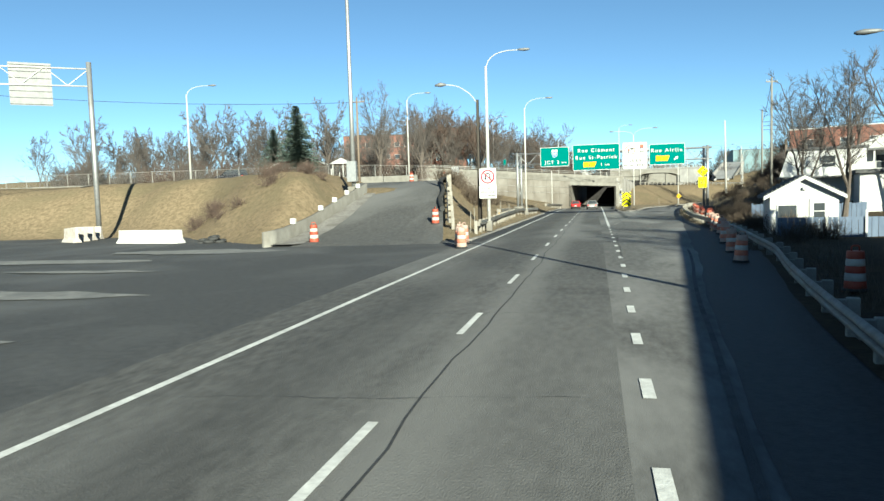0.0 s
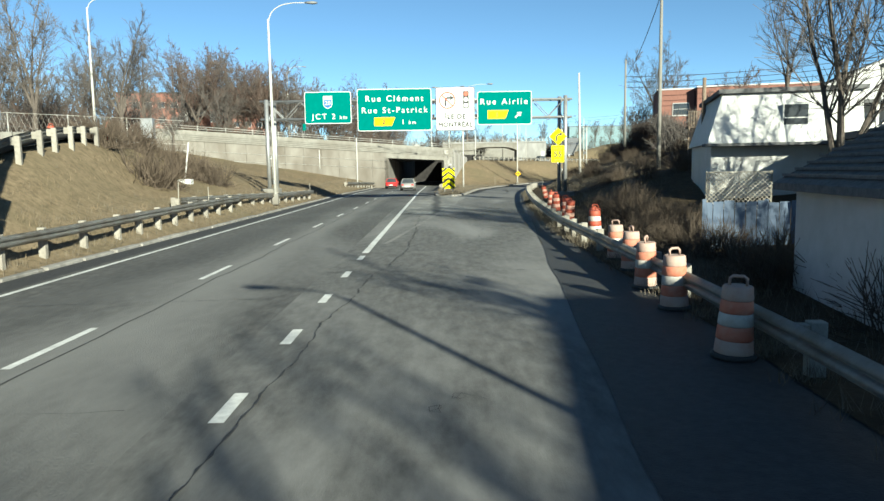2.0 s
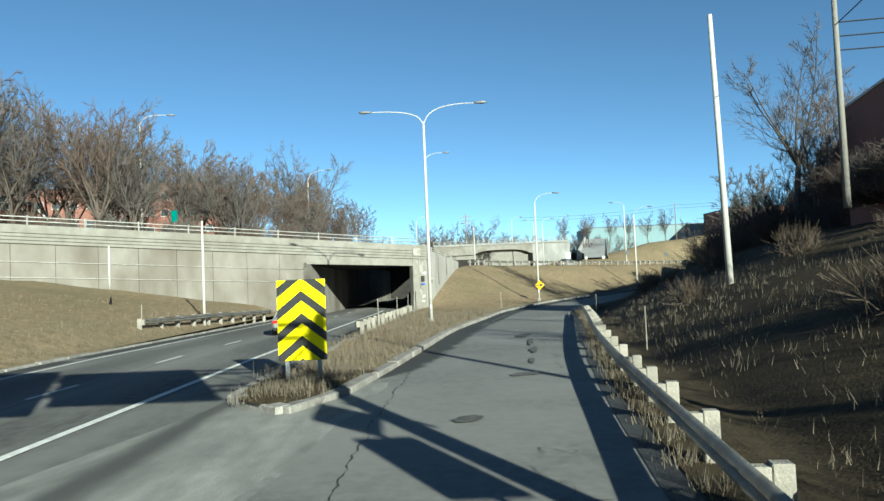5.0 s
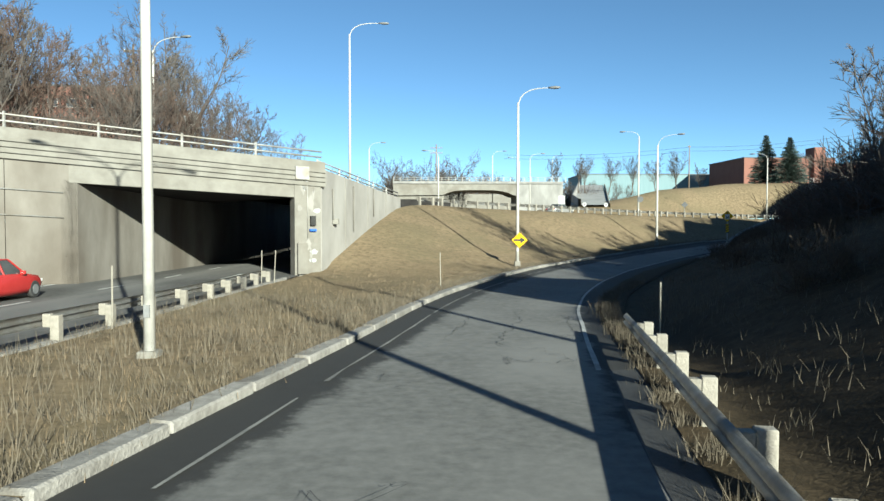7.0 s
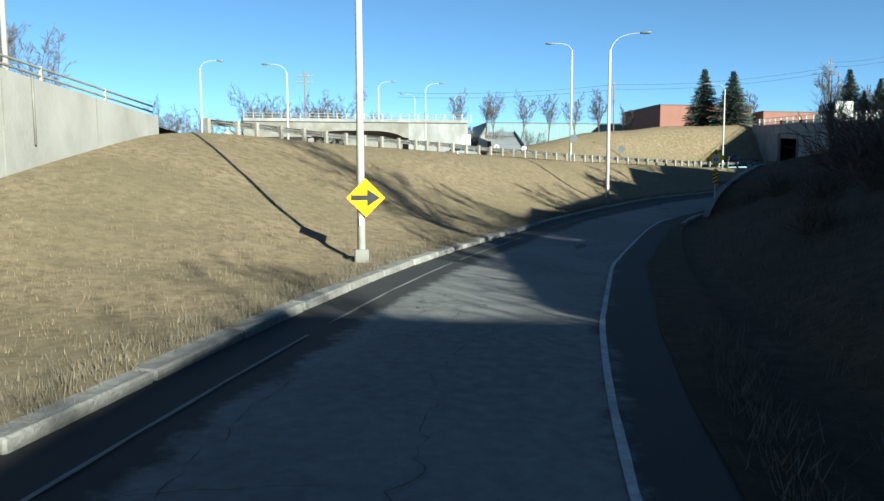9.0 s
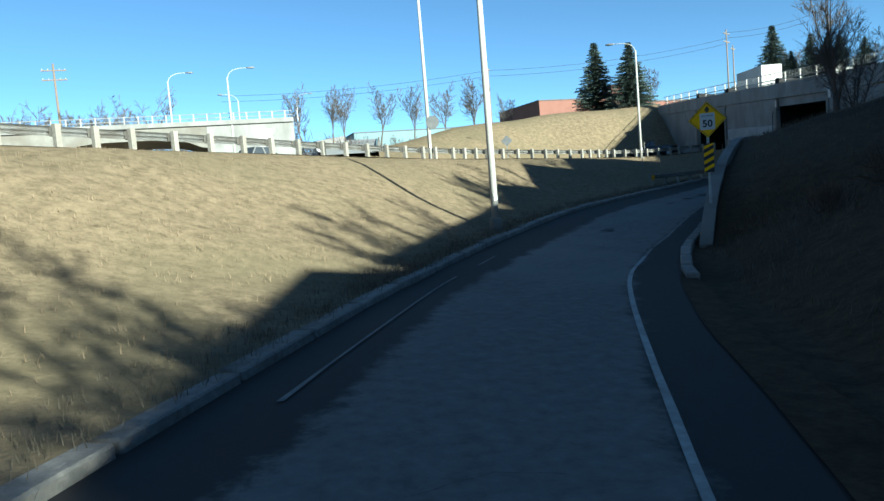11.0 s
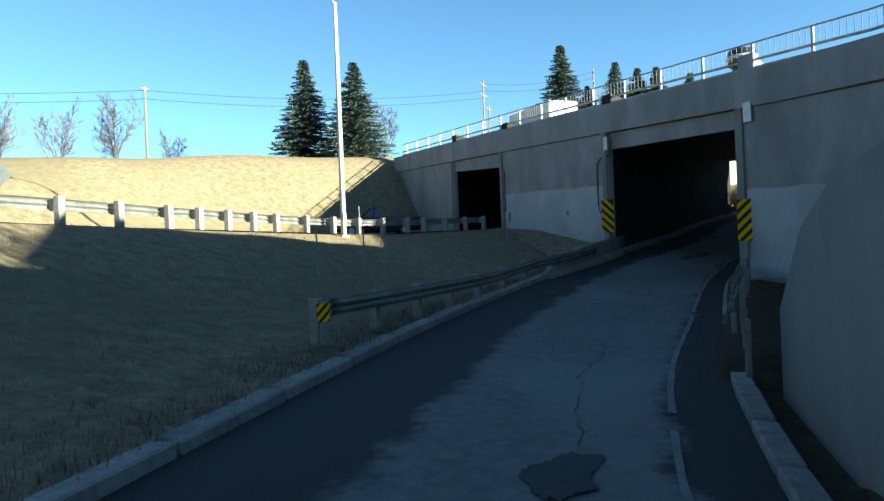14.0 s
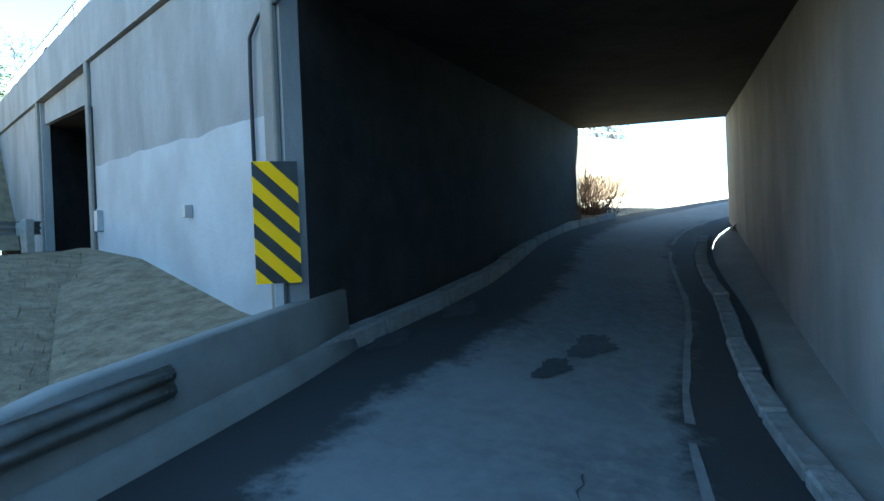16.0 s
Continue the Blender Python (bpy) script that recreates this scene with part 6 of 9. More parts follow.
utility_pole(122, 278, 10.5, 17, ((0.95, 1.6), (0.86, 1.6)), 40)
utility_pole(112, 290, 10.4, 13, ((0.95, 1.0),), 30)
utility_pole(-36, 84, 3.6, 9.5, ((0.95, 0.9),), 0)
utility_pole(-25, 190, 6, 12, ((0.95, 0.9),), 0)
utility_pole(-52, 165, 7, 13, ((0.95, 1.2),), 0)
utility_pole(3, 262, 3.2, 14, ((0.95, 1.2), (0.88, 1.2)), 0, label="distant wooden utility pole with cross-arms")


def wire(name, a, b, sag, label, r=0.02):
    a, b = Vector(a), Vector(b)
    P = [a.lerp(b, k / 16) + Vector((0, 0, -sag * 4 * (k / 16) * (1 - k / 16))) for k in range(17)]
    tagged(part(name, tube_bm(P, r, 4), M_CABLE), label, "cable", "overhead wires")


for dz in (0.0, -0.6, -1.2):
    wire("wire", (15.37, 122.2, 11.5 + dz), (42, 116, 12.6 + dz), 0.5, "black overhead wire between wooden poles", 0.03)
wire("wire", (15.37, 122.2, 11.4), (9.9, 91.8, 13.6), 0.7, "black overhead cable between wooden poles", 0.03)
for dz in (0.0, -0.9):
    wire("wire", (61.5, 287, 19.6 + dz), (20, 300, 19.0 + dz), 0.8, "thin distant overhead wire", 0.025)
    wire("wire", (61.5, 287, 19.6 + dz), (104, 282, 23.0 + dz), 1.0, "thin distant overhead wire", 0.025)
    wire("wire", (104, 282, 24 + dz), (122, 278, 27 + dz), 0.8, "thin distant overhead wire", 0.025)
wire("wire", (-95, 70, 17), (-36, 84, 12.6), 1.2, "thin overhead wire above the upper street", 0.025)


def delineator(x, y, z, h=1.35, lean=0.0, label="thin pale roadside delineator post"):
    t = tagged(part("delineator", box_bm(-0.02, 0.02, -0.015, 0.015, -0.3, h, 0.006), M_STAKE), label, "delineator", "delineators")
    t.matrix_basis = Matrix.Translation((x, y, z)) @ Matrix.Rotation(radians(lean), 4, "Y")


def slope_z(x, y):
    """Height of the grass left of the ramp."""
    best = None
    for j in range(0, len(UPPER), 2):
        a, b = LEFT[station(first) + j], UPPER[j]
        d = Vector((b.x - a.x, b.y - a.y))
        t = max(0.0, min(1.0, ((x - a.x) * d.x + (y - a.y) * d.y) / d.length_squared))
        e = math.hypot(a.x + d.x * t - x, a.y + d.y * t - y)
        if best is None or e < best[0]:
            best = (e, lerp(a.z + 0.1, b.z, 0.35 * t + 0.65 * smooth(t, 0.03, 1.0)))
    return best[1]


for x, y in ((-17.3, 51.2), (-18.0, 57.0), (-17.8, 76), (-18.3, 73.2), (-17.3, 89), (-17.2, 101), (-17.9, 130)):
    delineator(x, y, bank_left(x, y), 1.35, random.Random(x).uniform(-3, 3))
for x, y in ((-5.2, 142), (-5.4, 158), (-4.9, 158.5), (-5.6, 133), (3.2, 157.3), (52, 228.5), (63, 234), (60, 242)):
    delineator(x, y, slope_z(x, y), 1.6, random.Random(y).uniform(-3, 3))
for i, d in ((station(10.98), 0.6), (station(9.3), 0.8) ):
    p = right_point(i, d)
    delineator(p.x, p.y, p.z, 1.45)
p = Vector((49.5, 226.6, 0.6))
delineator(p.x, p.y, slope_z(p.x, p.y), 1.6)


# ---- traffic drums ----
M_FADED = surf("faded_orange_drum_plastic", (0.34, 0.1, 0.06), (0.42, 0.17, 0.11), 4.0, 0.75, 0.1, (0.3, 0.22, 0.18), 2.2, 0.6)
DUSTY = (M_SALMON, M_FADED, M_DIRTYWHITE, M_FADED, M_SALMON)


def drum(x, y, z, kind, lean=0.0, turn=0.0, s=1.0, foot=True, dull=False):
    dusty = kind == "dusty"
    label = {"dusty": "salt-dusted faded traffic drum beside the guardrail", "orange": "orange and white striped traffic drum", "tilted": "leaning orange and white traffic drum behind the guardrail"}[kind]
    t = thing("traffic_drum", label, "traffic drum", Matrix.Translation((x, y, z)) @ Matrix.Rotation(radians(turn), 4, "Z") @ Matrix.Rotation(radians(lean), 4, "Y") @ Matrix.Scale(s, 4), "traffic drums")
    a, b = (M_SALMON, M_DIRTYWHITE) if dusty else (M_ORANGE, M_BAND if dull else M_DIRTYWHITE)
    levels = [0.06, 0.26, 0.46, 0.64, 0.82, 1.02]
    for k in range(5):
        z0, z1 = levels[k], levels[k + 1]
        r0, r1 = lerp(0.27, 0.2, z0 / 1.05), lerp(0.27, 0.2, z1 / 1.05)
        part("band", tube_bm([(0, 0, z0), (0, 0, z0 + 0.015), (0, 0, z1 - 0.015), (0, 0, z1)], [r0 - 0.012, r0, r1, r1 - 0.012], 16), (DUSTY[k] if dusty else b if k % 2 else a), t)
    part("handle", tube_bm([(-0.11, 0, 1.0), (-0.11, 0, 1.12), (-0.07, 0, 1.15), (0.07, 0, 1.15), (0.11, 0, 1.12), (0.11, 0, 1.0)], 0.025, 6), a, t)
    if foot:
        part("rubber_base", tube_bm([(0, 0, 0.0), (0, 0, 0.05), (0, 0, 0.07)], [0.31, 0.31, 0.27], 16), M_RUBBER, t)


for k, (x, y) in enumerate(((-4.43, 32.3), (-3.95, 36.6), (-3.36, 41.7), (-3.0, 44.1), (-2.35, 49.2), (-2.05, 52.4), (-1.9, 54.6), (-1.55, 57.0), (-1.4, 59.0))):
    drum(x, y, -1.18, "dusty", random.Random(k).uniform(-4, 4), k * 40, 0.92)
for k, (x, y, ln) in enumerate(((-0.4, 66.3, 2), (-0.7, 64.8, -2), (-0.1, 73.0, -13), (0.2, 75.3, 3), (0.5, 80.2, 2), (0.95, 84.8, -3), (1.75, 89.5, 80), (2.64, 97.7, -16))):
    p = Vector((x, y, 0))
    i = min(range(N_ST), key=lambda q: abs(RIGHT[q].y - y))
    d = x - RIGHT[i].x
    drum(x, y, -1.17 if abs(ln) < 60 else -0.95, "tilted" if abs(ln) > 5 else "orange", ln, k * 50, 0.95, dull=k > 1)
for k, (x, y, kd) in enumerate(((-15.95, 41.0, "dusty"), (-16.3, 42.3, "dusty"), (-16.4, 44.2, "dusty"), (-16.9, 45.6, "dusty"), (-20.0, 52.9, "orange"))):
    drum(x, y, -1.18 if y < 46 else side_z(y), kd, 0, k * 30, 1.0)
drum(-26.2, 46.6, -1.16, "orange", 0, 20, 1.1)
drum(-3.2, 25.0, -1.2, "orange", 0, 20, 0.95)
drum(-29.8, 84, 3.3, "orange", 0, 20, 1.0)
drum(-25.8, 83, 3.25, "orange", 0, 70, 1.0)

# ---- trees and shrubs ----
class Mesh3:
    """Collects thin tapered bars as raw lists."""

    def __init__(self):
        self.v, self.f = [], []

    def bar(self, a, b, ra, rb, sides):
        d = (b - a)
        if d.length < 1e-5:
            return
        d.normalize()
        u = d.cross(Vector((0.3, 0.5, 0.81))).normalized()
        w = d.cross(u)
        n = len(self.v)
        for p, r in ((a, ra), (b, rb)):
            for k in range(sides):
                t = 2 * math.pi * k / sides
                self.v.append(tuple(p + (u * math.cos(t) + w * math.sin(t)) * r))
        for k in range(sides):
            self.f.append((n + k, n + (k + 1) % sides, n + sides + (k + 1) % sides, n + sides + k))

    def leaf(self, a, b, c):
        n = len(self.v)
        self.v += [tuple(a), tuple(b), tuple(c)]
        self.f.append((n, n + 1, n + 2))

    def mesh(self, name, mat):
        me = bpy.data.meshes.new(name)
        me.from_pydata(self.v, [], self.f)
        me.materials.append(mat)
        return me


def bare_tree_meshes(seed, height, spread, trunk_r, leaders, prim, sec, tw, twig=0.008, fork=0.2):
    """Trunk and crown of a leafless tree: ascending leaders with arching side branches and fine twigs."""
    r = random.Random(seed)
    trunk, crown = Mesh3(), Mesh3()

    def bend(d, amount, up=0.0):
        return (d + Vector((r.gauss(0, amount), r.gauss(0, amount), r.gauss(up, amount * 0.6)))).normalized()

    def out(d, angle):
        u = d.orthogonal().normalized()
        w = d.cross(u)
        t_ = r.uniform(0, 2 * math.pi)
        return (d * math.cos(angle) + (u * math.cos(t_) + w * math.sin(t_)) * math.sin(angle)).normalized()

    def branch(p, d, L, rad, sec, tw, bend):
        n = 3
        for s in range(n):
            d = bend(d, 0.14, 0.16)
            q = p + d * L / n
            r1 = max(rad * 0.7, twig)
            crown.bar(p, q, max(rad, twig), r1, 3)
            for j in range(max(1, round(sec / n))):
                b = p.lerp(q, r.random())
                e = bend(out(d, r.uniform(0.4, 0.9)), 0.1, 0.1)
                l2 = L * r.uniform(0.3, 0.55)
                m = b + e * l2 * 0.5
                e2 = bend(e, 0.2, 0.15)
                crown.bar(b, m, max(r1 * 0.7, twig), twig, 3)
                crown.bar(m, m + e2 * l2 * 0.5, twig, twig * 0.6, 3)
                for i in range(tw):
                    c = b.lerp(m, r.uniform(0.3, 1.0))
                    crown.bar(c, c + out(e, r.uniform(0.4, 0.9)) * l2 * r.uniform(0.3, 0.6), twig * 0.8, twig * 0.5, 3)
            p, rad = q, r1

    top = Vector((r.gauss(0, 0.15), r.gauss(0, 0.15), height * fork))
    trunk.bar(Vector((0, 0, -0.4)), top * 0.5, trunk_r * 1.25, trunk_r, 8)
    trunk.bar(top * 0.5, top, trunk_r, trunk_r * 0.85, 8)
    for k in range(leaders):
        ang = 2 * math.pi * k / leaders + r.uniform(-0.5, 0.5)
        lean = spread * r.uniform(0.5, 1.0) * (0.25 if k == 0 else 1.0)
        d = Vector((math.cos(ang) * lean, math.sin(ang) * lean, 1)).normalized()
        L = (height * (1 - fork)) * r.uniform(0.8, 1.02) * (1.0 if k == 0 else 0.92)
        p, rad, n = top.copy(), trunk_r * 0.6, 7
        for s in range(n):
            d = bend(d, 0.1, 0.05)
            q = p + d * L / n
            r1 = max(rad * 0.8, twig)
            (trunk if s < 3 else crown).bar(p, q, rad, r1, 6 if s < 3 else 4)
            if s >= 1:
                for j in range(max(1, round(prim / (n - 1)))):
                    f = (s + r.random()) / n
                    b = p.lerp(q, r.random())
                    branch(b, out(d, r.uniform(0.55, 1.0)), height * r.uniform(0.22, 0.34) * (1.1 - 0.75 * f), r1 * 0.55, sec, tw, bend)
            p, rad = q, r1

    def done():
        k = height / max(v[2] for v in crown.v)
        for m3 in (trunk, crown):
            m3.v = [(v[0] * k, v[1] * k, v[2] * k) for v in m3.v]
        return trunk.mesh("trunk", M_BARK), crown.mesh("crown", M_TWIG)

    return done()


def plant(name, meshes, m, label, category, group=""):
    t = thing(name, label, category, m, group)
    for part_name, me in meshes:
        o = new(part_name, me)
        o.parent = t
    return t


def place(x, y, z, s=1.0, turn=0.0, squash=1.0):
    return Matrix.Translation((x, y, z)) @ Matrix.Rotation(turn, 4, "Z") @ Matrix.Diagonal((s, s, s * squash, 1))


BARE = [bare_tree_meshes(k, 10, sp, 0.17, ld, 15, 8, 3, 0.011, fk) for k, (sp, ld, fk) in enumerate(((0.45, 4, 0.2), (0.3, 4, 0.16), (0.55, 5, 0.22)))]
FAR = [bare_tree_meshes(20 + k, 10, sp, 0.16, ld, 11, 8, 3, 0.02, fk) for k, (sp, ld, fk) in enumerate(((0.5, 3, 0.18), (0.32, 3, 0.14), (0.65, 4, 0.2)))]
DENSE = []
for k, (sp, ld, fk) in enumerate(((0.75, 6, 0.1), (0.6, 5, 0.08), (0.9, 6, 0.12))):
    a, b = bare_tree_meshes(70 + k, 10, sp, 0.13, ld, 11, 7, 3, 0.014, fk)
    c = b.copy()
    c.materials.clear()
    c.materials.append(M_RUST)
    DENSE += [(a, b), (a, c)]
NARROW = [bare_tree_meshes(40 + k, 6, 0.2, 0.08, 5, 9, 5, 2, 0.013, 0.16) for k in range(2)]


def bare(k, x, y, z, h, turn, label="leafless deciduous tree with fine grey twigs", pool=BARE, group="bare trees", squash=1.0):
    a, b = pool[k % len(pool)]
    plant("bare_tree", (("trunk", a), ("crown", b)), place(x, y, z, h / 10, turn, squash), label, "tree", group)


r = random.Random(12)
# beside the shed and white house
bare(0, 6.9, 58.3, -1.0, 11.5, 0.4, "large leafless tree behind the white shed")
bare(1, 4.9, 59.2, -1.0, 10.5, 2.0, "slim leafless tree behind the white shed")
bare(2, 10.5, 56.5, -0.9, 13, 1.0, "large leafless tree behind the white shed")
bare(1, 13.5, 62, -0.8, 12, 3.1)
for k, (x, y, h) in enumerate(((6.0, 19.0, 12.5), (7.4, 29.5, 12.0), (9.5, 12.0, 12.0))):
    bare(k, x, y, -1.3, h, 1.1 * k, "tall leafless yard tree beside the highway")
bare(0, 9.0, 49.0, -1.0, 9.5, 5.0)
bare(2, 27.3, 150.5, 6.2, 15.4, 0.8, "broad leafless tree on top of the shaded bank")
bare(3, 28.8, 147, 6.0, 9.5, 0.8, "dense leafless tree on top of the shaded bank", DENSE)
bare(0, 20.2, 134, 5.0, 6.0, 2.8, "dense leafless bush on top of the shaded bank", DENSE)
bare(2, 22.0, 137, 5.2, 7.0, 4.8, "dense leafless bush on top of the shaded bank", DENSE)
bare(0, 18.0, 90, 4.6, 9, 1.5, "leafless tree beside the brick building")
for k, (x, y, h) in enumerate(((13.0, 86, 5.5), (15.0, 91, 5.5), (16.5, 97, 5.0), (11.5, 81, 5.0), (14.0, 94, 4.5))):
    bare(k, x, y, 2.0, h, k * 1.3, "dense leafless bush above the guardrail bank", DENSE)
# left: along the upper street
for k in range(26):
    x = -38 - 2.6 * k + r.uniform(-1.5, 1.5)
    bare(k, x, 112 + 0.2 * k + r.uniform(-7, 12), 5.0, r.uniform(8, 14), r.uniform(0, 6), pool=BARE if k < 4 else FAR)
bare(0, -37.0, 95, 3.6, 13.5, 0.3, "broad leafless tree behind the chain-link fence")
bare(2, -32.5, 100, 3.6, 12, 2.3, "broad leafless tree behind the chain-link fence")
# behind the overpass
for k in range(16):
    x = lerp(-50, -14, k / 15) + r.uniform(-1, 1)
    bare(k, x, wall_y(x) + r.uniform(18, 40), deck_z(x) - 0.2, r.uniform(6.5, 11) + (4 if k in (4, 6, 8, 10) else 0), r.uniform(0, 6), "leafless brown tree behind the overpass", FAR)
for x, y, h in ((-24.5, 190, 16.5), (-20.5, 192, 17)):
    bare(2, x, y, 5.0, h, x, "tall paired leafless tree behind the overpass")
# distance beyond the upper road
for k in range(26):
    x = lerp(-14, 38, k / 25) + r.uniform(-2, 2)
    bare(k, x, 300 + r.uniform(-15, 60), 3.0, r.uniform(7, 12), r.uniform(0, 6), "distant leafless brown roadside tree", FAR)
for k in range(10):
    bare(k, lerp(-6, 8, k / 9), 262 + r.uniform(-8, 8), 3.2, r.uniform(7, 10), r.uniform(0, 6), "distant leafless brown roadside tree", FAR)
rb = random.Random(31)
for k in range(22):
    x = lerp(-30, 20, k / 21) + rb.uniform(-1.5, 1.5)
    bare(k, x, 296 + rb.uniform(-12, 12), 5.0, rb.uniform(8, 11) + (4 if k in (9, 10, 12, 15, 16) else 0), rb.uniform(0, 6), "leafless brown tree behind the far bridge", DENSE)
for k in range(14):
    x = lerp(20, 66, k / 13) + rb.uniform(-1.5, 1.5)
    bare(k, x, 355 + rb.uniform(-12, 12), 8.0, rb.uniform(7, 10), rb.uniform(0, 6), "leafless brown tree behind the far bridge", FAR)
for k, (x, y, h) in enumerate(((-25.0, 214.0, 11.5), (-22.0, 215.5, 11.0), (-19.0, 214.0, 10.0), (-16.0, 215.5, 8.5))):
    bare(k, x, y, 5.0, h, k * 1.7, "bushy brown leafless tree behind the wing wall", DENSE)
# the row of slim trees on the embankment
for k, (x, y, h) in enumerate(((30.5, 283, 9), (37, 285, 8.5), (42.5, 285.5, 9), (48, 286, 8.5), (53.5, 286, 9), (58.5, 286.5, 9.5), (64, 287, 7), (34, 278, 7))):
    a, b = NARROW[k % 2]
    plant("bare_tree", (("trunk", a), ("crown", b)), place(x, y, 9.0, h * 1.12 / 6.5, k * 1.3), "slim upright leafless tree in a row", "tree", "row of slim trees")
bare(0, 78.5, 268, 10.0, 6.5, 1.0, "small reddish leafless tree beside the spruces", FAR)

# dense brown scrub
SCRUB = []
for k in range(3):
    rr = random.Random(60 + k)
    m3 = Mesh3()
    for j in range(85):
        ang, tilt = rr.uniform(0, 6.28), abs(rr.gauss(0, 0.8))
        d = Vector((math.cos(ang) * math.sin(tilt), math.sin(ang) * math.sin(tilt), math.cos(tilt)))
        p = Vector((rr.gauss(0, 0.35), rr.gauss(0, 0.35), -0.15))
        L = rr.uniform(0.8, 1.9)
        q = p + d * L * 0.5
        m3.bar(p, q, 0.015, 0.011, 3)
        for i in range(4):
            e = (d + Vector((rr.gauss(0, 0.4), rr.gauss(0, 0.4), rr.gauss(0.1, 0.3)))).normalized()
            m3.bar(q, q + e * L * rr.uniform(0.3, 0.6), 0.01, 0.005, 3)
    SCRUB.append((m3.mesh("stems", M_SCRUB), None))
SCRUB_RUST = []
for me, _ in SCRUB:
    c = me.copy()
    c.materials.clear()
    c.materials.append(M_RUST)
    SCRUB_RUST.append(c)


# coarser thicket for the distance
THICKET = []
for k in range(4):
    rr = random.Random(90 + k)
    m3 = Mesh3()
    for j in range(56):
        ang, tilt = rr.uniform(0, 6.28), abs(rr.gauss(0, 0.62))
        d = Vector((math.cos(ang) * math.sin(tilt), math.sin(ang) * math.sin(tilt), math.cos(tilt)))
        p = Vector((rr.gauss(0, 0.3), rr.gauss(0, 0.3), -0.15))
        L = rr.uniform(0.9, 1.9)
        q = p + d * L * 0.5
        m3.bar(p, q, 0.013, 0.009, 3)
        for i in range(9):
            e = (d + Vector((rr.gauss(0, 0.8), rr.gauss(0, 0.8), rr.gauss(0.1, 0.5)))).normalized()
            m3.bar(q + d * L * 0.06 * (i - 5), q + d * L * 0.06 * (i - 5) + e * L * rr.uniform(0.2, 0.5), 0.009, 0.005, 3)
    THICKET.append(m3.mesh("stems", M_RUST if k % 2 else M_TWIG))


def thicket(k, x, y, z, s, turn, label):
    t = tagged(new("shrub", THICKET[k % 4]), label, "shrub", "shrubs")
    t.matrix_basis = place(x, y, z, s, turn)


MASS = []


def thicket_mass(label):
    """Joins the thickets collected so far into one object for each twig colour."""
    for odd in (0, 1):
        v, f = [], []
        for k, m in MASS:
            if k % 2 != odd:
                continue
            me = THICKET[k % 4]
            n = len(v)
            v += [tuple(m @ q.co) for q in me.vertices]
            f += [tuple(i + n for i in p.vertices) for p in me.polygons]
        me = bpy.data.meshes.new("thicket")
        me.from_pydata(v, [], f)
        me.materials.append(M_RUST if odd else M_TWIG)
        tagged(new("thicket", me), label, "shrubs", kind="stuff")
    MASS.clear()


def scrub(k, x, y, z, s, turn, rust=False, label="leafless brown shrub of thin stems", squash=1.0):
    t = tagged(new("shrub", (SCRUB_RUST[k % 3] if rust else SCRUB[k % 3][0])), label, "shrub", "shrubs")
    t.matrix_basis = place(x, y, z, s, turn, squash)


# hedge along the shed, scrub on the bank
for k in range(44):
    y = lerp(42, 78, k / 43)
    i = min(range(N_ST), key=lambda q: abs(RIGHT[q].y - y))
    d = r.uniform(1.4, 3.6)
    p = right_point(i, d)
    scrub(k, p.x, p.y, p.z, r.uniform(0.5, 0.85), r.uniform(0, 6), label="tangled leafless hedge beside the guardrail")
for k in range(70):
    i = r.randint(station(6.6), station(17))
    d = r.uniform(3.5, 15)
    p = right_point(i, d)
    scrub(k, p.x, p.y, p.z, r.uniform(0.5, 1.0), r.uniform(0, 6), label="low leafless scrub on the shaded bank")
for k in range(60):
    i = int(lerp(station(8.2), station(21.5), k / 59))
    d = r.uniform(13, 24)
    p = right_point(i, d)
    MASS.append((k, place(p.x, p.y, p.z - 0.1, r.uniform(1.5, 2.7), r.uniform(0, 6))))
thicket_mass("dense brown thickets on top of the bank")
for k in range(44):
    i = int(lerp(station(12.4), station(21), k / 43))
    p = right_point(i, r.uniform(12, 24))
    bare(k, p.x, p.y, p.z, r.uniform(6.5, 10), r.uniform(0, 6), "leafless tree on top of the bank", FAR)
for k in range(44):
    x = lerp(-47, -14, k / 43)
    h = table(x, [-47, -38, -30, -22, -14], [16, 15, 11, 10.5, 7.5]) * r.uniform(0.8, 1.12)
    bare(k, x + r.uniform(-1, 1), wall_y(x) + r.uniform(10, 26), deck_z(x) - 0.3, h, r.uniform(0, 6), "bushy rust-brown leafless tree behind the overpass", DENSE)
for k in range(36):
    x = lerp(-46, -13, k / 35)
    MASS.append((k, place(x + r.uniform(-1, 1), wall_y(x) + r.uniform(10, 24), deck_z(x) - 0.1, r.uniform(1.2, 2.2), r.uniform(0, 6))))
thicket_mass("low rust-brown undergrowth behind the overpass")
for k in range(14):
    x, y = r.uniform(-26, -20), r.uniform(78, 92)
    scrub(k, x, y, bank_left(x, y), r.uniform(0.8, 1.5), r.uniform(0, 6), label="brown shrub on the grass bank")
for k in range(16):
    x, y = r.uniform(-44, -33), r.uniform(58, 66)
    scrub(k, x, y, bank_left(x, y), r.uniform(0.5, 0.9), r.uniform(0, 6), True, "dry weeds on top of the mound")
for k in range(40):
    x = lerp(-95, -36, k / 39)
    MASS.append((k, place(x, 104 + r.uniform(-4, 14), 4.2, r.uniform(2.2, 3.9), r.uniform(0, 6))))
thicket_mass("brown thickets behind the chain-link fence")


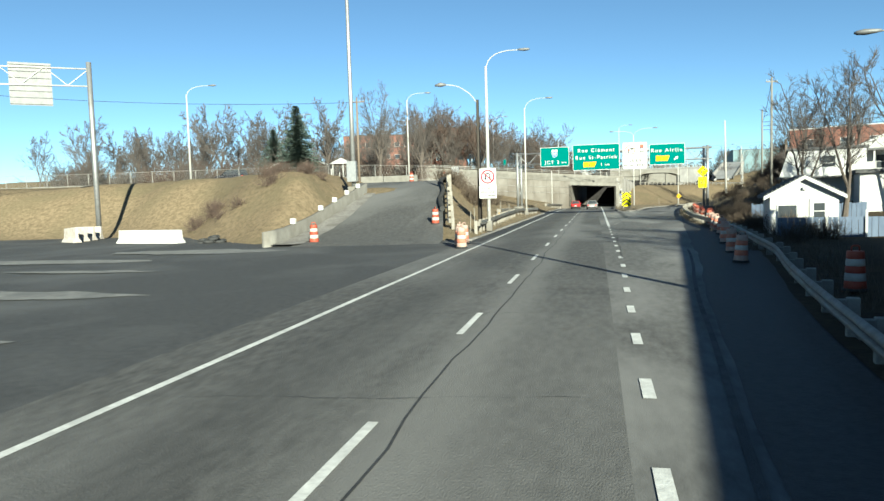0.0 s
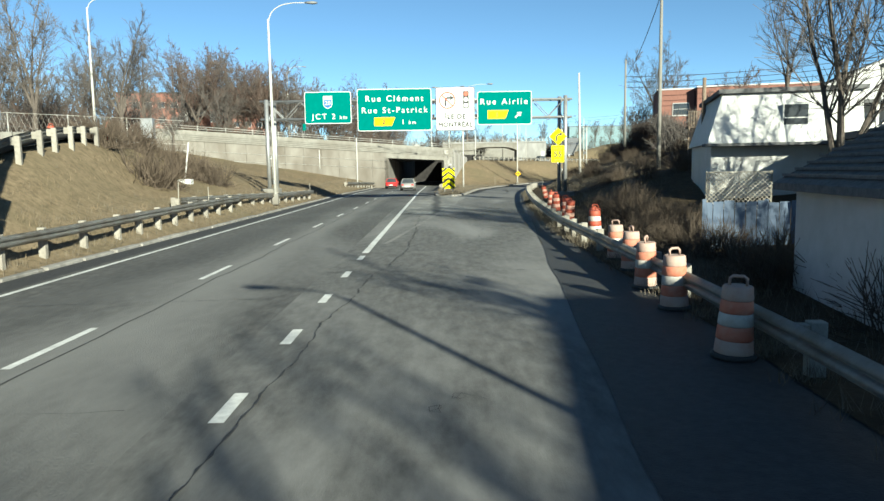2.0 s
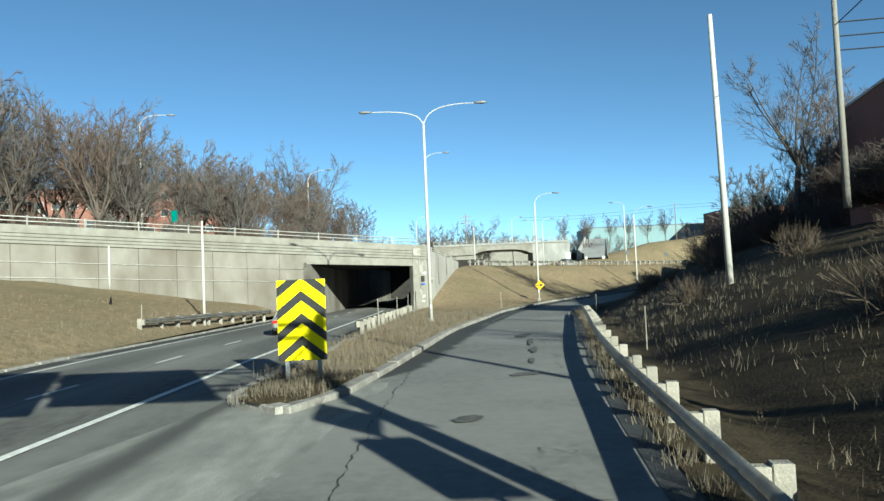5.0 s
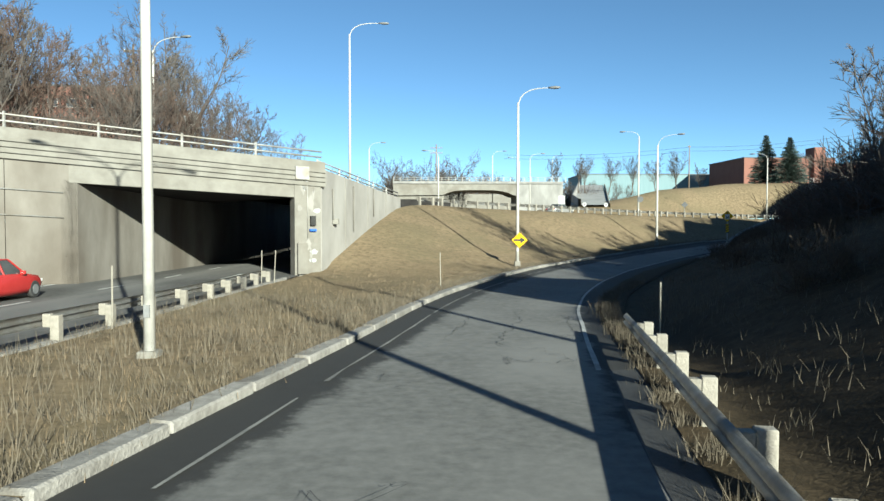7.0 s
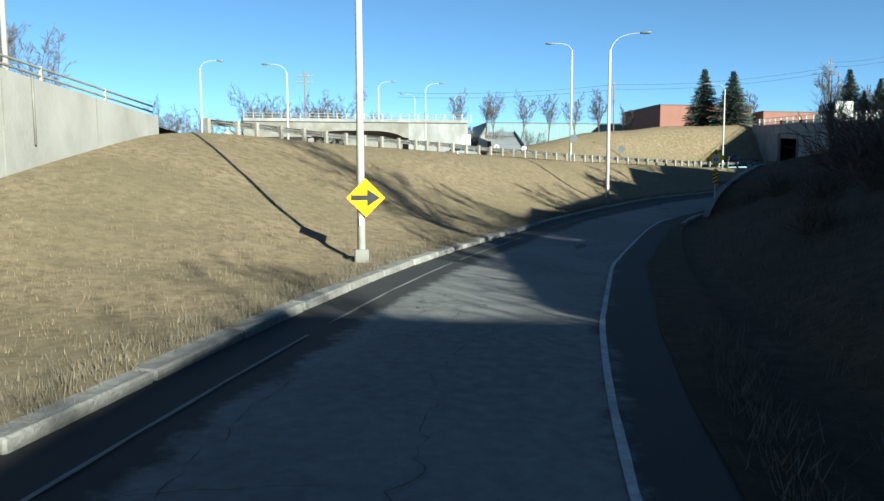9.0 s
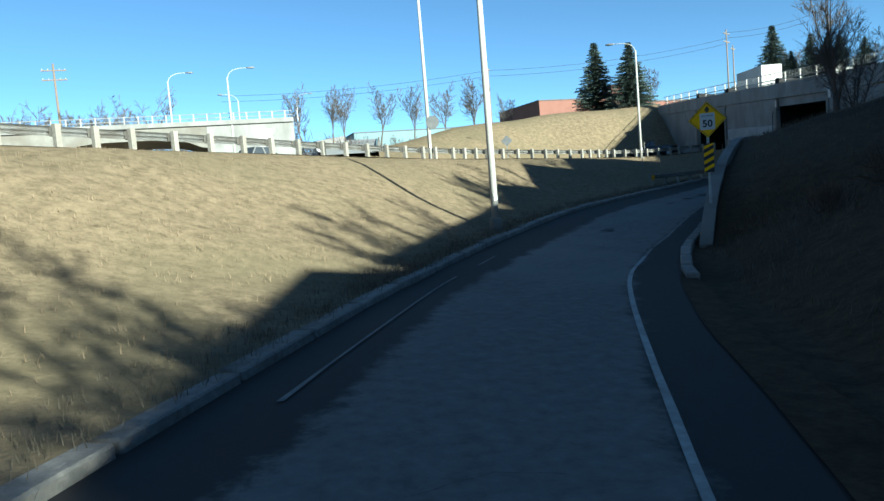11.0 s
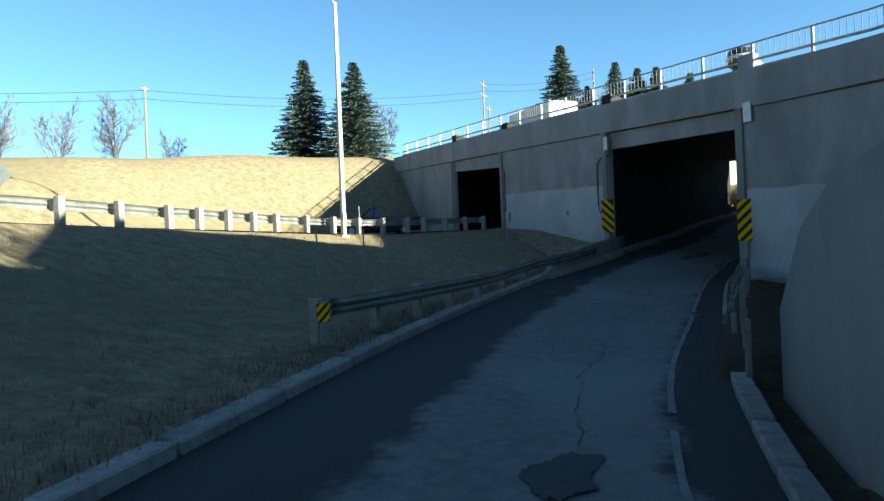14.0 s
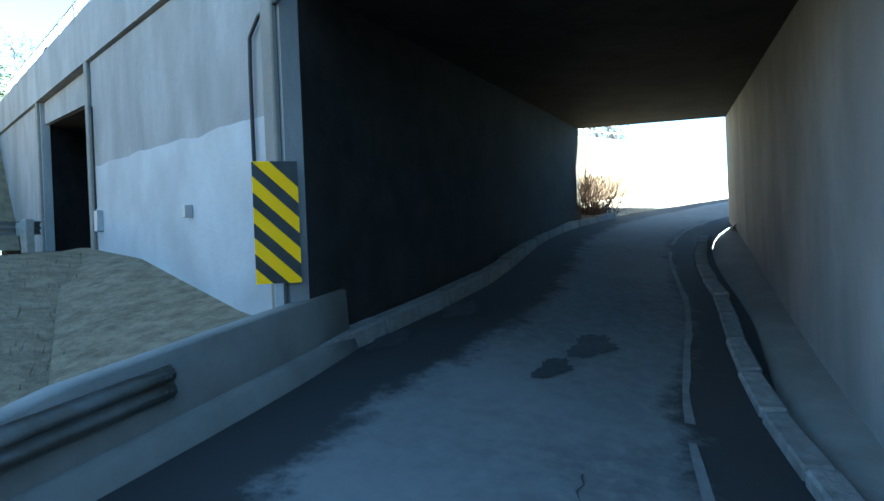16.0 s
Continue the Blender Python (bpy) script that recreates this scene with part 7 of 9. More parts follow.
def spruce_meshes(seed, h=10.0, base_r=2.1):
    rr = random.Random(seed)
    trunk, crown = Mesh3(), Mesh3()
    trunk.bar(Vector((0, 0, -0.4)), Vector((0, 0, h * 0.97)), 0.2, 0.02, 7)
    z = 0.5
    while z < h * 0.985:
        f = 1 - z / h
        n = int(8 + 14 * f)
        for k in range(n):
            ang = rr.uniform(0, 2 * math.pi)
            L = base_r * (f ** 0.85) * rr.uniform(0.65, 1.12) + 0.1
            d = Vector((math.cos(ang), math.sin(ang), 0))
            side = Vector((-d.y, d.x, 0))
            droop = rr.uniform(0.1, 0.34)
            p0 = Vector((0, 0, z + 0.12 * L))
            m = max(3, int(L / 0.2))
            for s in range(m):
                t0 = (s + 0.3) / m
                c = p0 + d * L * t0 + Vector((0, 0, -droop * L * t0 * (1.35 - 0.6 * t0)))
                w = 0.36 * (1.12 - t0) + 0.12
                for q in (-1, 1):
                    tip = c + d * rr.uniform(0.12, 0.3) + side * q * w * rr.uniform(0.6, 1.2) + Vector((0, 0, rr.uniform(-0.16, 0.05)))
                    crown.leaf(c - d * 0.08, c + d * 0.14 + Vector((0, 0, 0.05)), tip)
                tip = c + d * 0.3 + Vector((0, 0, rr.uniform(-0.1, 0.12)))
                crown.leaf(c + side * 0.09, c - side * 0.09 + Vector((0, 0, -0.1)), tip)
        z += 0.17 + 0.1 * f
    return trunk.mesh("trunk", M_BARK), crown.mesh("crown", M_SPRUCE)


SPRUCE = [spruce_meshes(1, 10, 3.7), spruce_meshes(2, 9.5, 4.0)]


def spruce(k, x, y, z, h, turn, label):
    a, b = SPRUCE[k % 2]
    plant("spruce", (("trunk", a), ("crown", b)), place(x, y, z, h / 10, turn), label, "tree", "spruces")


spruce(0, 72.0, 271.5, 9.9, 10.6, 0.3, "tall dark blue-green spruce on the embankment")
spruce(1, 74.6, 266.6, 9.9, 10.0, 1.4, "broad dark blue-green spruce on the embankment")
for k, (x, y, h) in enumerate(((81.0, 246.8, 7.2), (82.3, 245.4, 4.2), (83.4, 243.6, 5.6), (84.4, 242.4, 5.3), (85.0, 241.2, 5.0), (86.5, 239.4, 4.6), (88.1, 236.8, 4.6), (89.3, 234.6, 4.2), (90.8, 231.7, 4.2))):
    s = (Vector((x, y, 0)) - B0).dot(BU)
    spruce(k, x, y, 8.3 + 0.05 * s, h, k * 1.1, "small dark spruce behind the bridge railing")
spruce(0, -51.5, 102, 4.2, 11.2, 1.0, "tall dark spruce behind the chain-link fence")
spruce(1, -58, 108, 4.2, 9, 2.0, "dark spruce behind the chain-link fence")
spruce(0, -8, 298, 3, 9, 2.0, "small distant dark green spruce")
spruce(0, 5, 310, 3, 10, 2.0, "small distant dark green spruce")

# tree line closing the view beyond the upper street and the far roads
for k in range(34):
    x = lerp(-120, -40, k / 33) + r.uniform(-2, 2)
    bare(k, x, 128 + r.uniform(0, 40), 4.6, r.uniform(8, 13), r.uniform(0, 6), "leafless brown tree behind the upper street", FAR)
for k in range(60):
    x = lerp(-150, 60, k / 59) + r.uniform(-3, 3)
    MASS.append((k, place(x, 330 + r.uniform(-20, 60), 2.0, r.uniform(5.5, 8.5), r.uniform(0, 6))))
for k in range(40):
    x = lerp(-34, 40, k / 39) + rb.uniform(-1, 1)
    MASS.append((k, place(x, 290 + rb.uniform(-8, 14), 4.8, rb.uniform(2.6, 4.0), rb.uniform(0, 6))))
thicket_mass("distant brown tree clumps on the horizon")
for k in range(16):
    thicket(k, r.uniform(17.5, 21), r.uniform(116, 130), 4.5 + r.uniform(0, 1.0), r.uniform(1.0, 1.7), r.uniform(0, 6), "rust-brown thicket below the leafless tree")
for k, (n, d, h) in enumerate(((20.3, 8, 7.5), (20.7, 10, 8.5), (21.1, 9, 7), (21.4, 13, 9))):
    p = right_point(station(n), d)
    bare(k, p.x, p.y, p.z, h, k * 2.0, "leafless tree above the retaining wall")
for k, (x, y, h) in enumerate(((7.5, 6, 13), (8.5, 14, 14))):
    bare(k, x + 3.0, y, -1.3, h, k * 1.7, "tall leafless tree behind the row house")
for k in range(30):
    i = int(lerp(station(12.3), station(17.2), k / 29))
    p = right_point(i, r.uniform(8.5, 15))
    MASS.append((k, place(p.x, p.y, p.z - 0.1, r.uniform(1.5, 2.6), r.uniform(0, 6))))
thicket_mass("dense brown thickets above the curve of the ramp")
for k, (x, y, h) in enumerate(((50.6, 209.6, 8.5), (52.6, 211.0, 7.5), (55.5, 212.6, 8.0))):
    n = min(range(N_ST), key=lambda q: (RIGHT[q].x - x) ** 2 + (RIGHT[q].y - y) ** 2)
    d = math.hypot(RIGHT[n].x - x, RIGHT[n].y - y)
    bare(k + 1, x, y, right_point(n, d).z - 0.2, h, k * 2.3, "leafless tree behind the retaining wall")

# ---- buildings ----
def window(parent, x, z, w, h, y, frame=M_SIDING, bars=1, face=-1, glass=M_GLASS, name="window"):
    """A framed window in a wall that faces -y (face -1) at depth y."""
    f = part(name, box_bm(x - w / 2 - 0.06, x + w / 2 + 0.06, y - 0.05, y + 0.04, z - 0.06, z + h + 0.06), frame, parent)
    part("pane", box_bm(x - w / 2, x + w / 2, y - 0.057, y - 0.045, z, z + h), glass, f)
    if bars:
        part("glazing_bar", box_bm(x - w / 2, x + w / 2, y - 0.072, y - 0.05, z + h / 2 - 0.02, z + h / 2 + 0.02), frame, f)
    part("sill", box_bm(x - w / 2 - 0.1, x + w / 2 + 0.1, y - 0.1, y, z - 0.11, z - 0.062), frame, f)
    return f


def boards(parent, x0, x1, y, z0, z1, mat, step=0.13, side="front", name="board"):
    """Lap siding: one object a board."""
    n = int((z1 - z0) / step)
    for k in range(n):
        z = z0 + k * step
        bm = bmesh.new()
        pts = [(0.0, z), (-0.018, z), (-0.004, z + step * 0.98), (0.0, z + step * 0.98)]
        a = [bm.verts.new((x0, y + o, zz)) for o, zz in pts]
        b = [bm.verts.new((x1, y + o, zz)) for o, zz in pts]
        for i in range(4):
            j = (i + 1) % 4
            bm.faces.new((a[i], a[j], b[j], b[i]))
        bm.faces.new(a[::-1])
        bm.faces.new(b)
        bmesh.ops.recalc_face_normals(bm, faces=bm.faces)
        part(name, bm, mat, parent)


def gable(parent, w, d, z0, z1, roof_rise, wall, roof, over=0.3, name="wall"):
    """A house body w wide, d deep, its gable facing -y."""
    bm = bmesh.new()
    pts = [(-w / 2, z0), (w / 2, z0), (w / 2, z1), (0, z1 + roof_rise), (-w / 2, z1)]
    poly(bm, pts, 0.0, d)
    bmesh.ops.recalc_face_normals(bm, faces=bm.faces)
    part(name, bm, wall, parent)
    for s in (-1, 1):
        k = roof_rise / (w / 2)
        bm = bmesh.new()
        poly(bm, [(0, z1 + roof_rise + 0.02), (s * (w / 2 + over), z1 - k * over + 0.02), (s * (w / 2 + over), z1 - k * over + 0.16), (0, z1 + roof_rise + 0.18)], -over, d + over)
        bmesh.ops.recalc_face_normals(bm, faces=bm.faces)
        r_ = part("roof", bm, roof, parent)
        part("barge_board", poly_bm([(0, z1 + roof_rise - 0.08), (s * (w / 2 + over), z1 - k * over - 0.08), (s * (w / 2 + over), z1 - k * over + 0.12), (0, z1 + roof_rise + 0.12)], -over - 0.03, -over - 0.004), M_SIDING, r_)
        n = 9
        for j in range(1, n):
            t = j / n
            x = s * (w / 2 + over) * t
            z = z1 + roof_rise + 0.18 - (roof_rise + k * over) * t
            part("shingle_course", box_bm(min(x, x + s * 0.06), max(x, x + s * 0.06), -over, d + over, z - 0.02, z + 0.035), roof, r_)


# white shed beside the highway
shed = thing("shed", "small white clapboard shed with a grey shingle roof", "shed", Matrix.Translation((2.15, 49.65, -1.35)) @ Matrix.Rotation(radians(-8), 4, "Z"))
gable(shed, 3.5, 4.6, 0, 2.3, 0.95, M_SIDING, M_ROOF, 0.35)
boards(shed, -1.73, 1.73, -0.004, 0.1, 2.25, M_SIDING)
window(shed, -0.85, 0.75, 0.95, 0.95, -0.03, bars=0)
door = part("door", box_bm(0.4, 1.15, -0.06, 0.02, 0.1, 1.95), M_SIDING, shed, "white half-glazed door")
part("pane", box_bm(0.5, 1.05, -0.072, -0.055, 0.9, 1.8), M_GLASS, door)
part("glazing_bar", box_bm(0.48, 1.07, -0.08, -0.06, 1.33, 1.38), M_SIDING, door)
part("door_frame", box_bm(0.28, 0.39, -0.08, 0.02, 0.05, 2.05), M_SIDING, door)
part("door_frame", box_bm(1.16, 1.27, -0.08, 0.02, 0.05, 2.05), M_SIDING, door)
part("wall_lamp", box_bm(-0.1, 0.1, -0.16, -0.02, 2.55, 2.72, 0.02), M_STEEL, shed)
# low white annexe and board fences
fence = thing("board_fence", "blue-grey board fence in shade beside the shed", "fence", Matrix.Translation((1.7, 61.2, -1.3)) @ Matrix.Rotation(radians(-18), 4, "Z"))
for k in range(24):
    part("board", box_bm(k * 0.3, k * 0.3 + 0.28, 0, 0.03, 0.0, 1.5 + 0.03 * (k % 3)), M_FENCE, fence)
for k in range(5):
    part("post", box_bm(k * 1.7, k * 1.7 + 0.1, 0.035, 0.14, -0.3, 1.6), M_FENCE, fence)
fence = thing("board_fence", "pale board fence in front of the shed", "fence", Matrix.Translation((0.2, 47.6, -1.3)) @ Matrix.Rotation(radians(-14), 4, "Z"))
for k in range(22):
    part("board", box_bm(k * 0.3, k * 0.3 + 0.28, 0, 0.03, 0.0, 1.05), M_FENCE, fence)
for k in (0, 8, 14, 21):
    part("post", box_bm(k * 0.3, k * 0.3 + 0.11, -0.11, -0.004, -0.3, 1.4), M_SIDING, fence)


def lattice(x, y, z, w, h, turn):
    t = thing("lattice_panel", "white wooden lattice panel", "fence", Matrix.Translation((x, y, z)) @ Matrix.Rotation(radians(turn), 4, "Z"), "lattice panels")
    for s, yy in ((1, 0.0), (-1, 0.016)):
        k = -h
        while k < w:
            a, b = max(0, k), min(w, k + h)
            if b - a > 0.05:
                za, zb = (a - k), (b - k)
                if s < 0:
                    za, zb = h - za, h - zb
                bm = bmesh.new()
                poly(bm, [(a, za), (b, zb), (b, zb + 0.05), (a, za + 0.05)], yy, yy + 0.012)
                bmesh.ops.recalc_face_normals(bm, faces=bm.faces)
                part("slat", bm, M_POST, t)
            k += 0.18
    for zz in (-0.03, h + 0.02):
        part("frame", box_bm(0, w, -0.01, 0.04, zz, zz + 0.06), M_POST, t)
    for xx in (0, w - 0.06):
        part("frame", box_bm(xx, xx + 0.06, 0.041, 0.1, -0.4, h + 0.1), M_POST, t)


lattice(5.3, 70.5, -0.55, 2.6, 1.5, -20)
lattice(4.6, 40.2, -1.1, 3.2, 0.8, -30)

# white flat-roofed houses behind
house = thing("white_house", "white flat-roofed house with a mansard front", "house", Matrix.Translation((10.6, 72.0, -0.9)) @ Matrix.Rotation(radians(-14), 4, "Z"))
part("wall", box_bm(-4.2, 5.5, 0.6, 9, 0, 3.2), M_SIDING, house)
bm = bmesh.new()
v = [bm.verts.new(p) for p in ((-4.4, 0.3, 3.2), (2.2, 0.3, 3.2), (2.2, 0.95, 5.5), (-3.7, 0.95, 5.5), (-4.4, 9, 3.2), (2.2, 9, 3.2), (2.2, 8.6, 5.5), (-3.7, 8.6, 5.5))]
for q in ((0, 1, 2, 3), (1, 5, 6, 2), (5, 4, 7, 6), (4, 0, 3, 7), (3, 2, 6, 7), (4, 5, 1, 0)):
    bm.faces.new([v[i] for i in q])
bmesh.ops.recalc_face_normals(bm, faces=bm.faces)
part("mansard", bm, M_SIDING, house, "white sloping mansard wall")
part("roof", box_bm(-3.9, 2.4, 0.7, 8.8, 5.505, 5.7), M_ROOF, house)
window(house, -0.6, 3.7, 1.0, 1.2, 0.58)
part("canopy", box_bm(-4.6, 2.4, -0.5, 0.6, 3.05, 3.18), M_ROOF, house)
part("wing_roof", box_bm(2.2, 5.9, 0.2, 9.3, 3.21, 3.4), M_ROOF, house)
garage = thing("garage", "long white garage wall with a dark roof edge", "garage", Matrix.Translation((15.5, 64.0, -0.9)) @ Matrix.Rotation(radians(-14), 4, "Z"))
part("wall", box_bm(-5.5, 9, 0, 6, 0, 3.2), M_SIDING, garage)
boards(garage, -5.49, 8.99, -0.004, 0.2, 3.1, M_SIDING, 0.24)
part("roof", box_bm(-5.8, 9.3, -0.35, 6.3, 3.21, 3.5), M_ROOF, garage)
porch = thing("porch_house", "pale house with a covered veranda", "house", Matrix.Translation((21, 84, 2.2)) @ Matrix.Rotation(radians(-14), 4, "Z"))
gable(porch, 9, 8, 0, 3.2, 2.0, M_SIDING, M_ROOF)
part("veranda_roof", box_bm(-6.5, 5.0, -2.4, 0.0, 2.6, 2.8), M_ROOF, porch)
part("veranda_floor", box_bm(-6.3, 4.8, -2.3, -0.01, -0.6, 0.0), M_SIDING, porch)
for k in range(5):
    part("veranda_post", box_bm(-6.1 + k * 2.6, -5.95 + k * 2.6, -2.2, -2.05, 0.0, 2.6), M_SIDING, porch)
for k in range(30):
    part("baluster", box_bm(-6.1 + k * 0.36, -6.02 + k * 0.36, -2.18, -2.1, 0.0, 0.85), M_SIDING, porch)
for x in (-2.5, 2.0):
    window(porch, x, 0.9, 1.1, 1.3, -0.02)
deck = thing("balcony", "weathered wooden balcony on posts behind the bank", "balcony", Matrix.Translation((13.2, 95.4, 3.0)) @ Matrix.Rotation(radians(-14), 4, "Z"))
part("deck", box_bm(0, 3.4, 0, 1.8, 1.2, 1.36), M_WOOD, deck)
for z in (1.5, 2.4):
    part("rail", box_bm(0, 3.4, -0.02, 0.05, z, z + 0.08), M_WOOD, deck)
for k in range(18):
    part("slat", box_bm(0.03 + k * 0.19, 0.13 + k * 0.19, -0.05, -0.021, 1.3, 2.5), M_WOOD, deck)
for x in (0.1, 1.7, 3.3):
    part("post", box_bm(x - 0.06, x + 0.06, 0.06, 0.18, -1.5, 1.19), M_WOOD, deck)
# brick apartment block on the bank
block = thing("brick_building", "two-storey red brick block with white windows", "building", Matrix.Translation((20.1, 125.4, 4.4)) @ Matrix.Rotation(radians(-13), 4, "Z"))
part("wall", box_bm(0, 4.28, 0, 8.5, -3.0, 5.85), M_BRICK, block)
part("roof", box_bm(-0.08, 4.28, -0.08, 8.6, 5.855, 6.0), M_SIDING, block, "white roof edging")
wing = part("wing", box_bm(4.29, 17.5, -1.3, 8.5, -3.0, 5.9), M_BRICK, block, "brick wing standing forward")
part("roof", box_bm(4.25, 17.6, -1.38, 8.6, 5.905, 6.05), M_SIDING, wing, "white roof edging")
part("base_course", box_bm(-0.05, 4.28, -0.05, -0.004, -3.0, 0.75), M_CONC, block, "rendered base course")
part("sill_course", box_bm(-0.04, 4.28, -0.04, -0.004, 2.75, 2.87), M_CONC, block)
for x0, x1, y in ((1.75, 3.5, -0.03),):
    window(block, (x0 + x1) / 2, 2.9, x1 - x0, 1.35, y, bars=2)
    window(block, (x0 + x1) / 2 + 0.1, 0.1, x1 - x0, 1.1, y, bars=1)
for x in (7.6, 11.4, 15.0):
    window(block, x, 2.9, 1.7, 1.35, -1.33, bars=2)
part("downpipe", tube_bm([(4.2, -0.06, 5.6), (4.2, -0.06, -1.0)], 0.06, 6), M_CARBLACK, block)
# unseen row house, added to shade the right-hand lane
row = thing("shade_row_house", "unseen long brick row house, added to shade the highway lane", "house", Matrix.Translation((-4.25, -25, -1.3)) @ Matrix.Rotation(radians(-5.76), 4, "Z"))
part("wall", box_bm(0.1, 9, 0, 59.2, -0.3, 4.95), M_BRICK, row)
part("roof", box_bm(0, 9.1, -0.1, 59.3, 4.96, 5.2), M_ROOF, row)


def hill_house(x, y, z, w, d, top, turn, label):
    """A flat-roofed brick house that casts shade; x, y is its front left corner."""
    t = thing("shade_house", label, "house", Matrix.Translation((x, y, z)) @ Matrix.Rotation(radians(turn), 4, "Z"), "houses on the bank")
    h_ = top - z
    part("wall", box_bm(0, w, 0, d, -3.0, h_ - 0.2), M_BRICK, t)
    part("roof", box_bm(-0.1, w + 0.1, -0.1, d + 0.1, h_ - 0.19, h_), M_ROOF, t)
    for k in range(int(w // 4)):
        window(t, 2 + 4 * k, 1.0, 1.2, 1.4, -0.03)


# Narrow block out of view, added only for the shade it throws.
hill_house(6.75, 20.5, -1.3, 3.0, 8.5, 8.0, -6.2, "unseen narrow brick block, added to shade the shoulder")
# Houses placed where their roofs throw the ramp's stepped shade.
hill_house(28.2, 134.0, 7.0, 13, 15, 10.6, -6, "brick house behind the bank's trees, placed to shade the ramp")
hill_house(34.0, 149.5, 7.5, 12, 12, 12.0, -12, "brick house behind the bank's trees, placed to shade the ramp")
hill_house(38.5, 162.4, 7.0, 13, 16, 12.0, -27, "brick house above the curve, placed to shade the ramp")
hill_house(47.2, 175.5, 7.0, 14, 10, 12.0, 0, "brick house above the retaining wall, placed to shade the ramp")
hill_house(50.5, 186.0, 7.0, 15, 11.0, 12.0, 0, "brick house above the retaining wall, placed to shade the ramp")
hill_house(56.0, 198.0, 7.0, 20, 8.5, 12.0, 0, "brick house above the retaining wall, placed to shade the ramp")

# brick house with a white-trimmed gable by the overpass
h = thing("brick_house", "brick house with dark roof and white gable trim", "house", Matrix.Translation((-43.5, 158.5, 6.6)) @ Matrix.Rotation(radians(38), 4, "Z"))
gable(h, 6.8, 11, 0, 2.6, 3.4, M_BRICK, M_ROOF, 0.35)
window(h, 0.2, 3.2, 0.8, 1.3, -0.03)
window(h, -1.6, 0.8, 1.2, 1.2, -0.03)
dormer = part("dormer", box_bm(-3.0, -1.2, 4, 7, 3.2, 5.0), M_SIDING, h, "white dormer")
h = thing("cottage", "small brown cottage behind the fence", "house", Matrix.Translation((-52, 104, 4.4)) @ Matrix.Rotation(radians(15), 4, "Z"))
gable(h, 8, 7, 0, 2.4, 1.8, M_WOOD, M_ROOF)

h = thing("gazebo", "pale garden gazebo behind the fence", "gazebo", Matrix.Translation((-41.9, 94, 4.2)))
for a in range(6):
    x, y = 1.4 * math.cos(a * 1.047), 1.4 * math.sin(a * 1.047)
    part("post", tube_bm([(x, y, -0.3), (x, y, 2.0)], 0.06, 6), M_SIDING, h)
part("roof", tube_bm([(0, 0, 2.0), (0, 0, 2.8)], [1.8, 0.1], 8), M_SIDING, h)


def block_far(name, x, y, z, w, d, hgt, turn, rows, cols, mat, label, win=(1.6, 1.4)):
    t = thing(name, label, "building", Matrix.Translation((x, y, z)) @ Matrix.Rotation(radians(turn), 4, "Z"), "distant buildings")
    part("wall", box_bm(0, w, 0, d, -2, hgt), mat, t)
    part("roof", box_bm(-0.2, w + 0.2, -0.2, d + 0.2, hgt, hgt + 0.3), M_ROOF, t)
    for i in range(rows):
        for j in range(cols):
            window(t, (j + 0.5) * w / cols, 1.2 + i * (hgt - 1) / rows, win[0], win[1], -0.04, bars=0)
    return t


block_far("apartment_block", -92, 232, 6, 26, 14, 17, 12, 4, 8, M_BRICK, "distant red brick apartment block behind trees")
block_far("apartment_block", -70, 250, 6, 16, 14, 20, 8, 5, 5, M_BRICK, "distant red brick apartment block with a tower")
t = block_far("factory", 115, 380, 9, 34, 30, 17.2, 2, 1, 9, M_BRICK, "long red brick factory behind the embankment", (2.4, 1.6))
part("stair_tower", box_bm(25, 29, -2, 4, -1, 21), M_BRICK, t)
t = block_far("factory", 150, 376, 9, 26, 22, 15, 2, 1, 5, M_BRICK, "low brick factory wing", (2.4, 1.6))
block_far("warehouse", 64, 420, 9, 62, 30, 14, 0, 0, 1, M_TEAL, "long pale teal warehouse on the horizon")
h = thing("cottage", "small distant white cottage with a grey roof", "house", Matrix.Translation((-14, 300, 3)))
gable(h, 9, 9, 0, 4.5, 3.5, M_SIDING, M_ROOF)
# water tower
t = thing("water_tower", "distant pale water tower with a flat cone roof", "water tower", Matrix.Translation((-58, 300, 5)))
part("tank", tube_bm([(0, 0, 18.5), (0, 0, 23.5)], 2.7, 18), M_STEEL, t)
part("roof", tube_bm([(0, 0, 23.5), (0, 0, 24.8)], [2.85, 0.3], 18), M_STEEL, t)
for a in range(4):
    part("leg", tube_bm([(2.9 * math.cos(a * 1.571), 2.9 * math.sin(a * 1.571), -1), (2.2 * math.cos(a * 1.571), 2.2 * math.sin(a * 1.571), 18.6)], 0.25, 6), M_STEEL, t)
t = thing("water_tank", "dark round water tank on a stem behind the bridge", "water tower", Matrix.Translation((254.5, 328.6, 19)))
part("tank", tube_bm([(0, 0, 36), (0, 0, 37.5), (0, 0, 40), (0, 0, 42.5), (0, 0, 43.5)], [1.5, 4.0, 4.8, 4.0, 1.2], 16), M_CARBLACK, t)
part("band", tube_bm([(0, 0, 39.6), (0, 0, 40.6)], 4.82, 16), M_POLE, t)
part("stem", tube_bm([(0, 0, -22), (0, 0, 36.4)], [1.2, 0.9], 10), M_STEEL, t)
# white box truck on the bridge
t = thing("box_truck", "white box truck standing on the bridge", "truck", Matrix.Translation((79.5, 247.5, 7.95)) @ Matrix.Rotation(radians(75), 4, "Z"))
part("box", box_bm(-3, 3, -1.2, 1.2, 0.9, 4.0, 0.04), M_SIDING, t)
cab = part("cab", box_bm(3.05, 4.9, -1.05, 1.05, 0.6, 2.8, 0.1), M_SIDING, t)
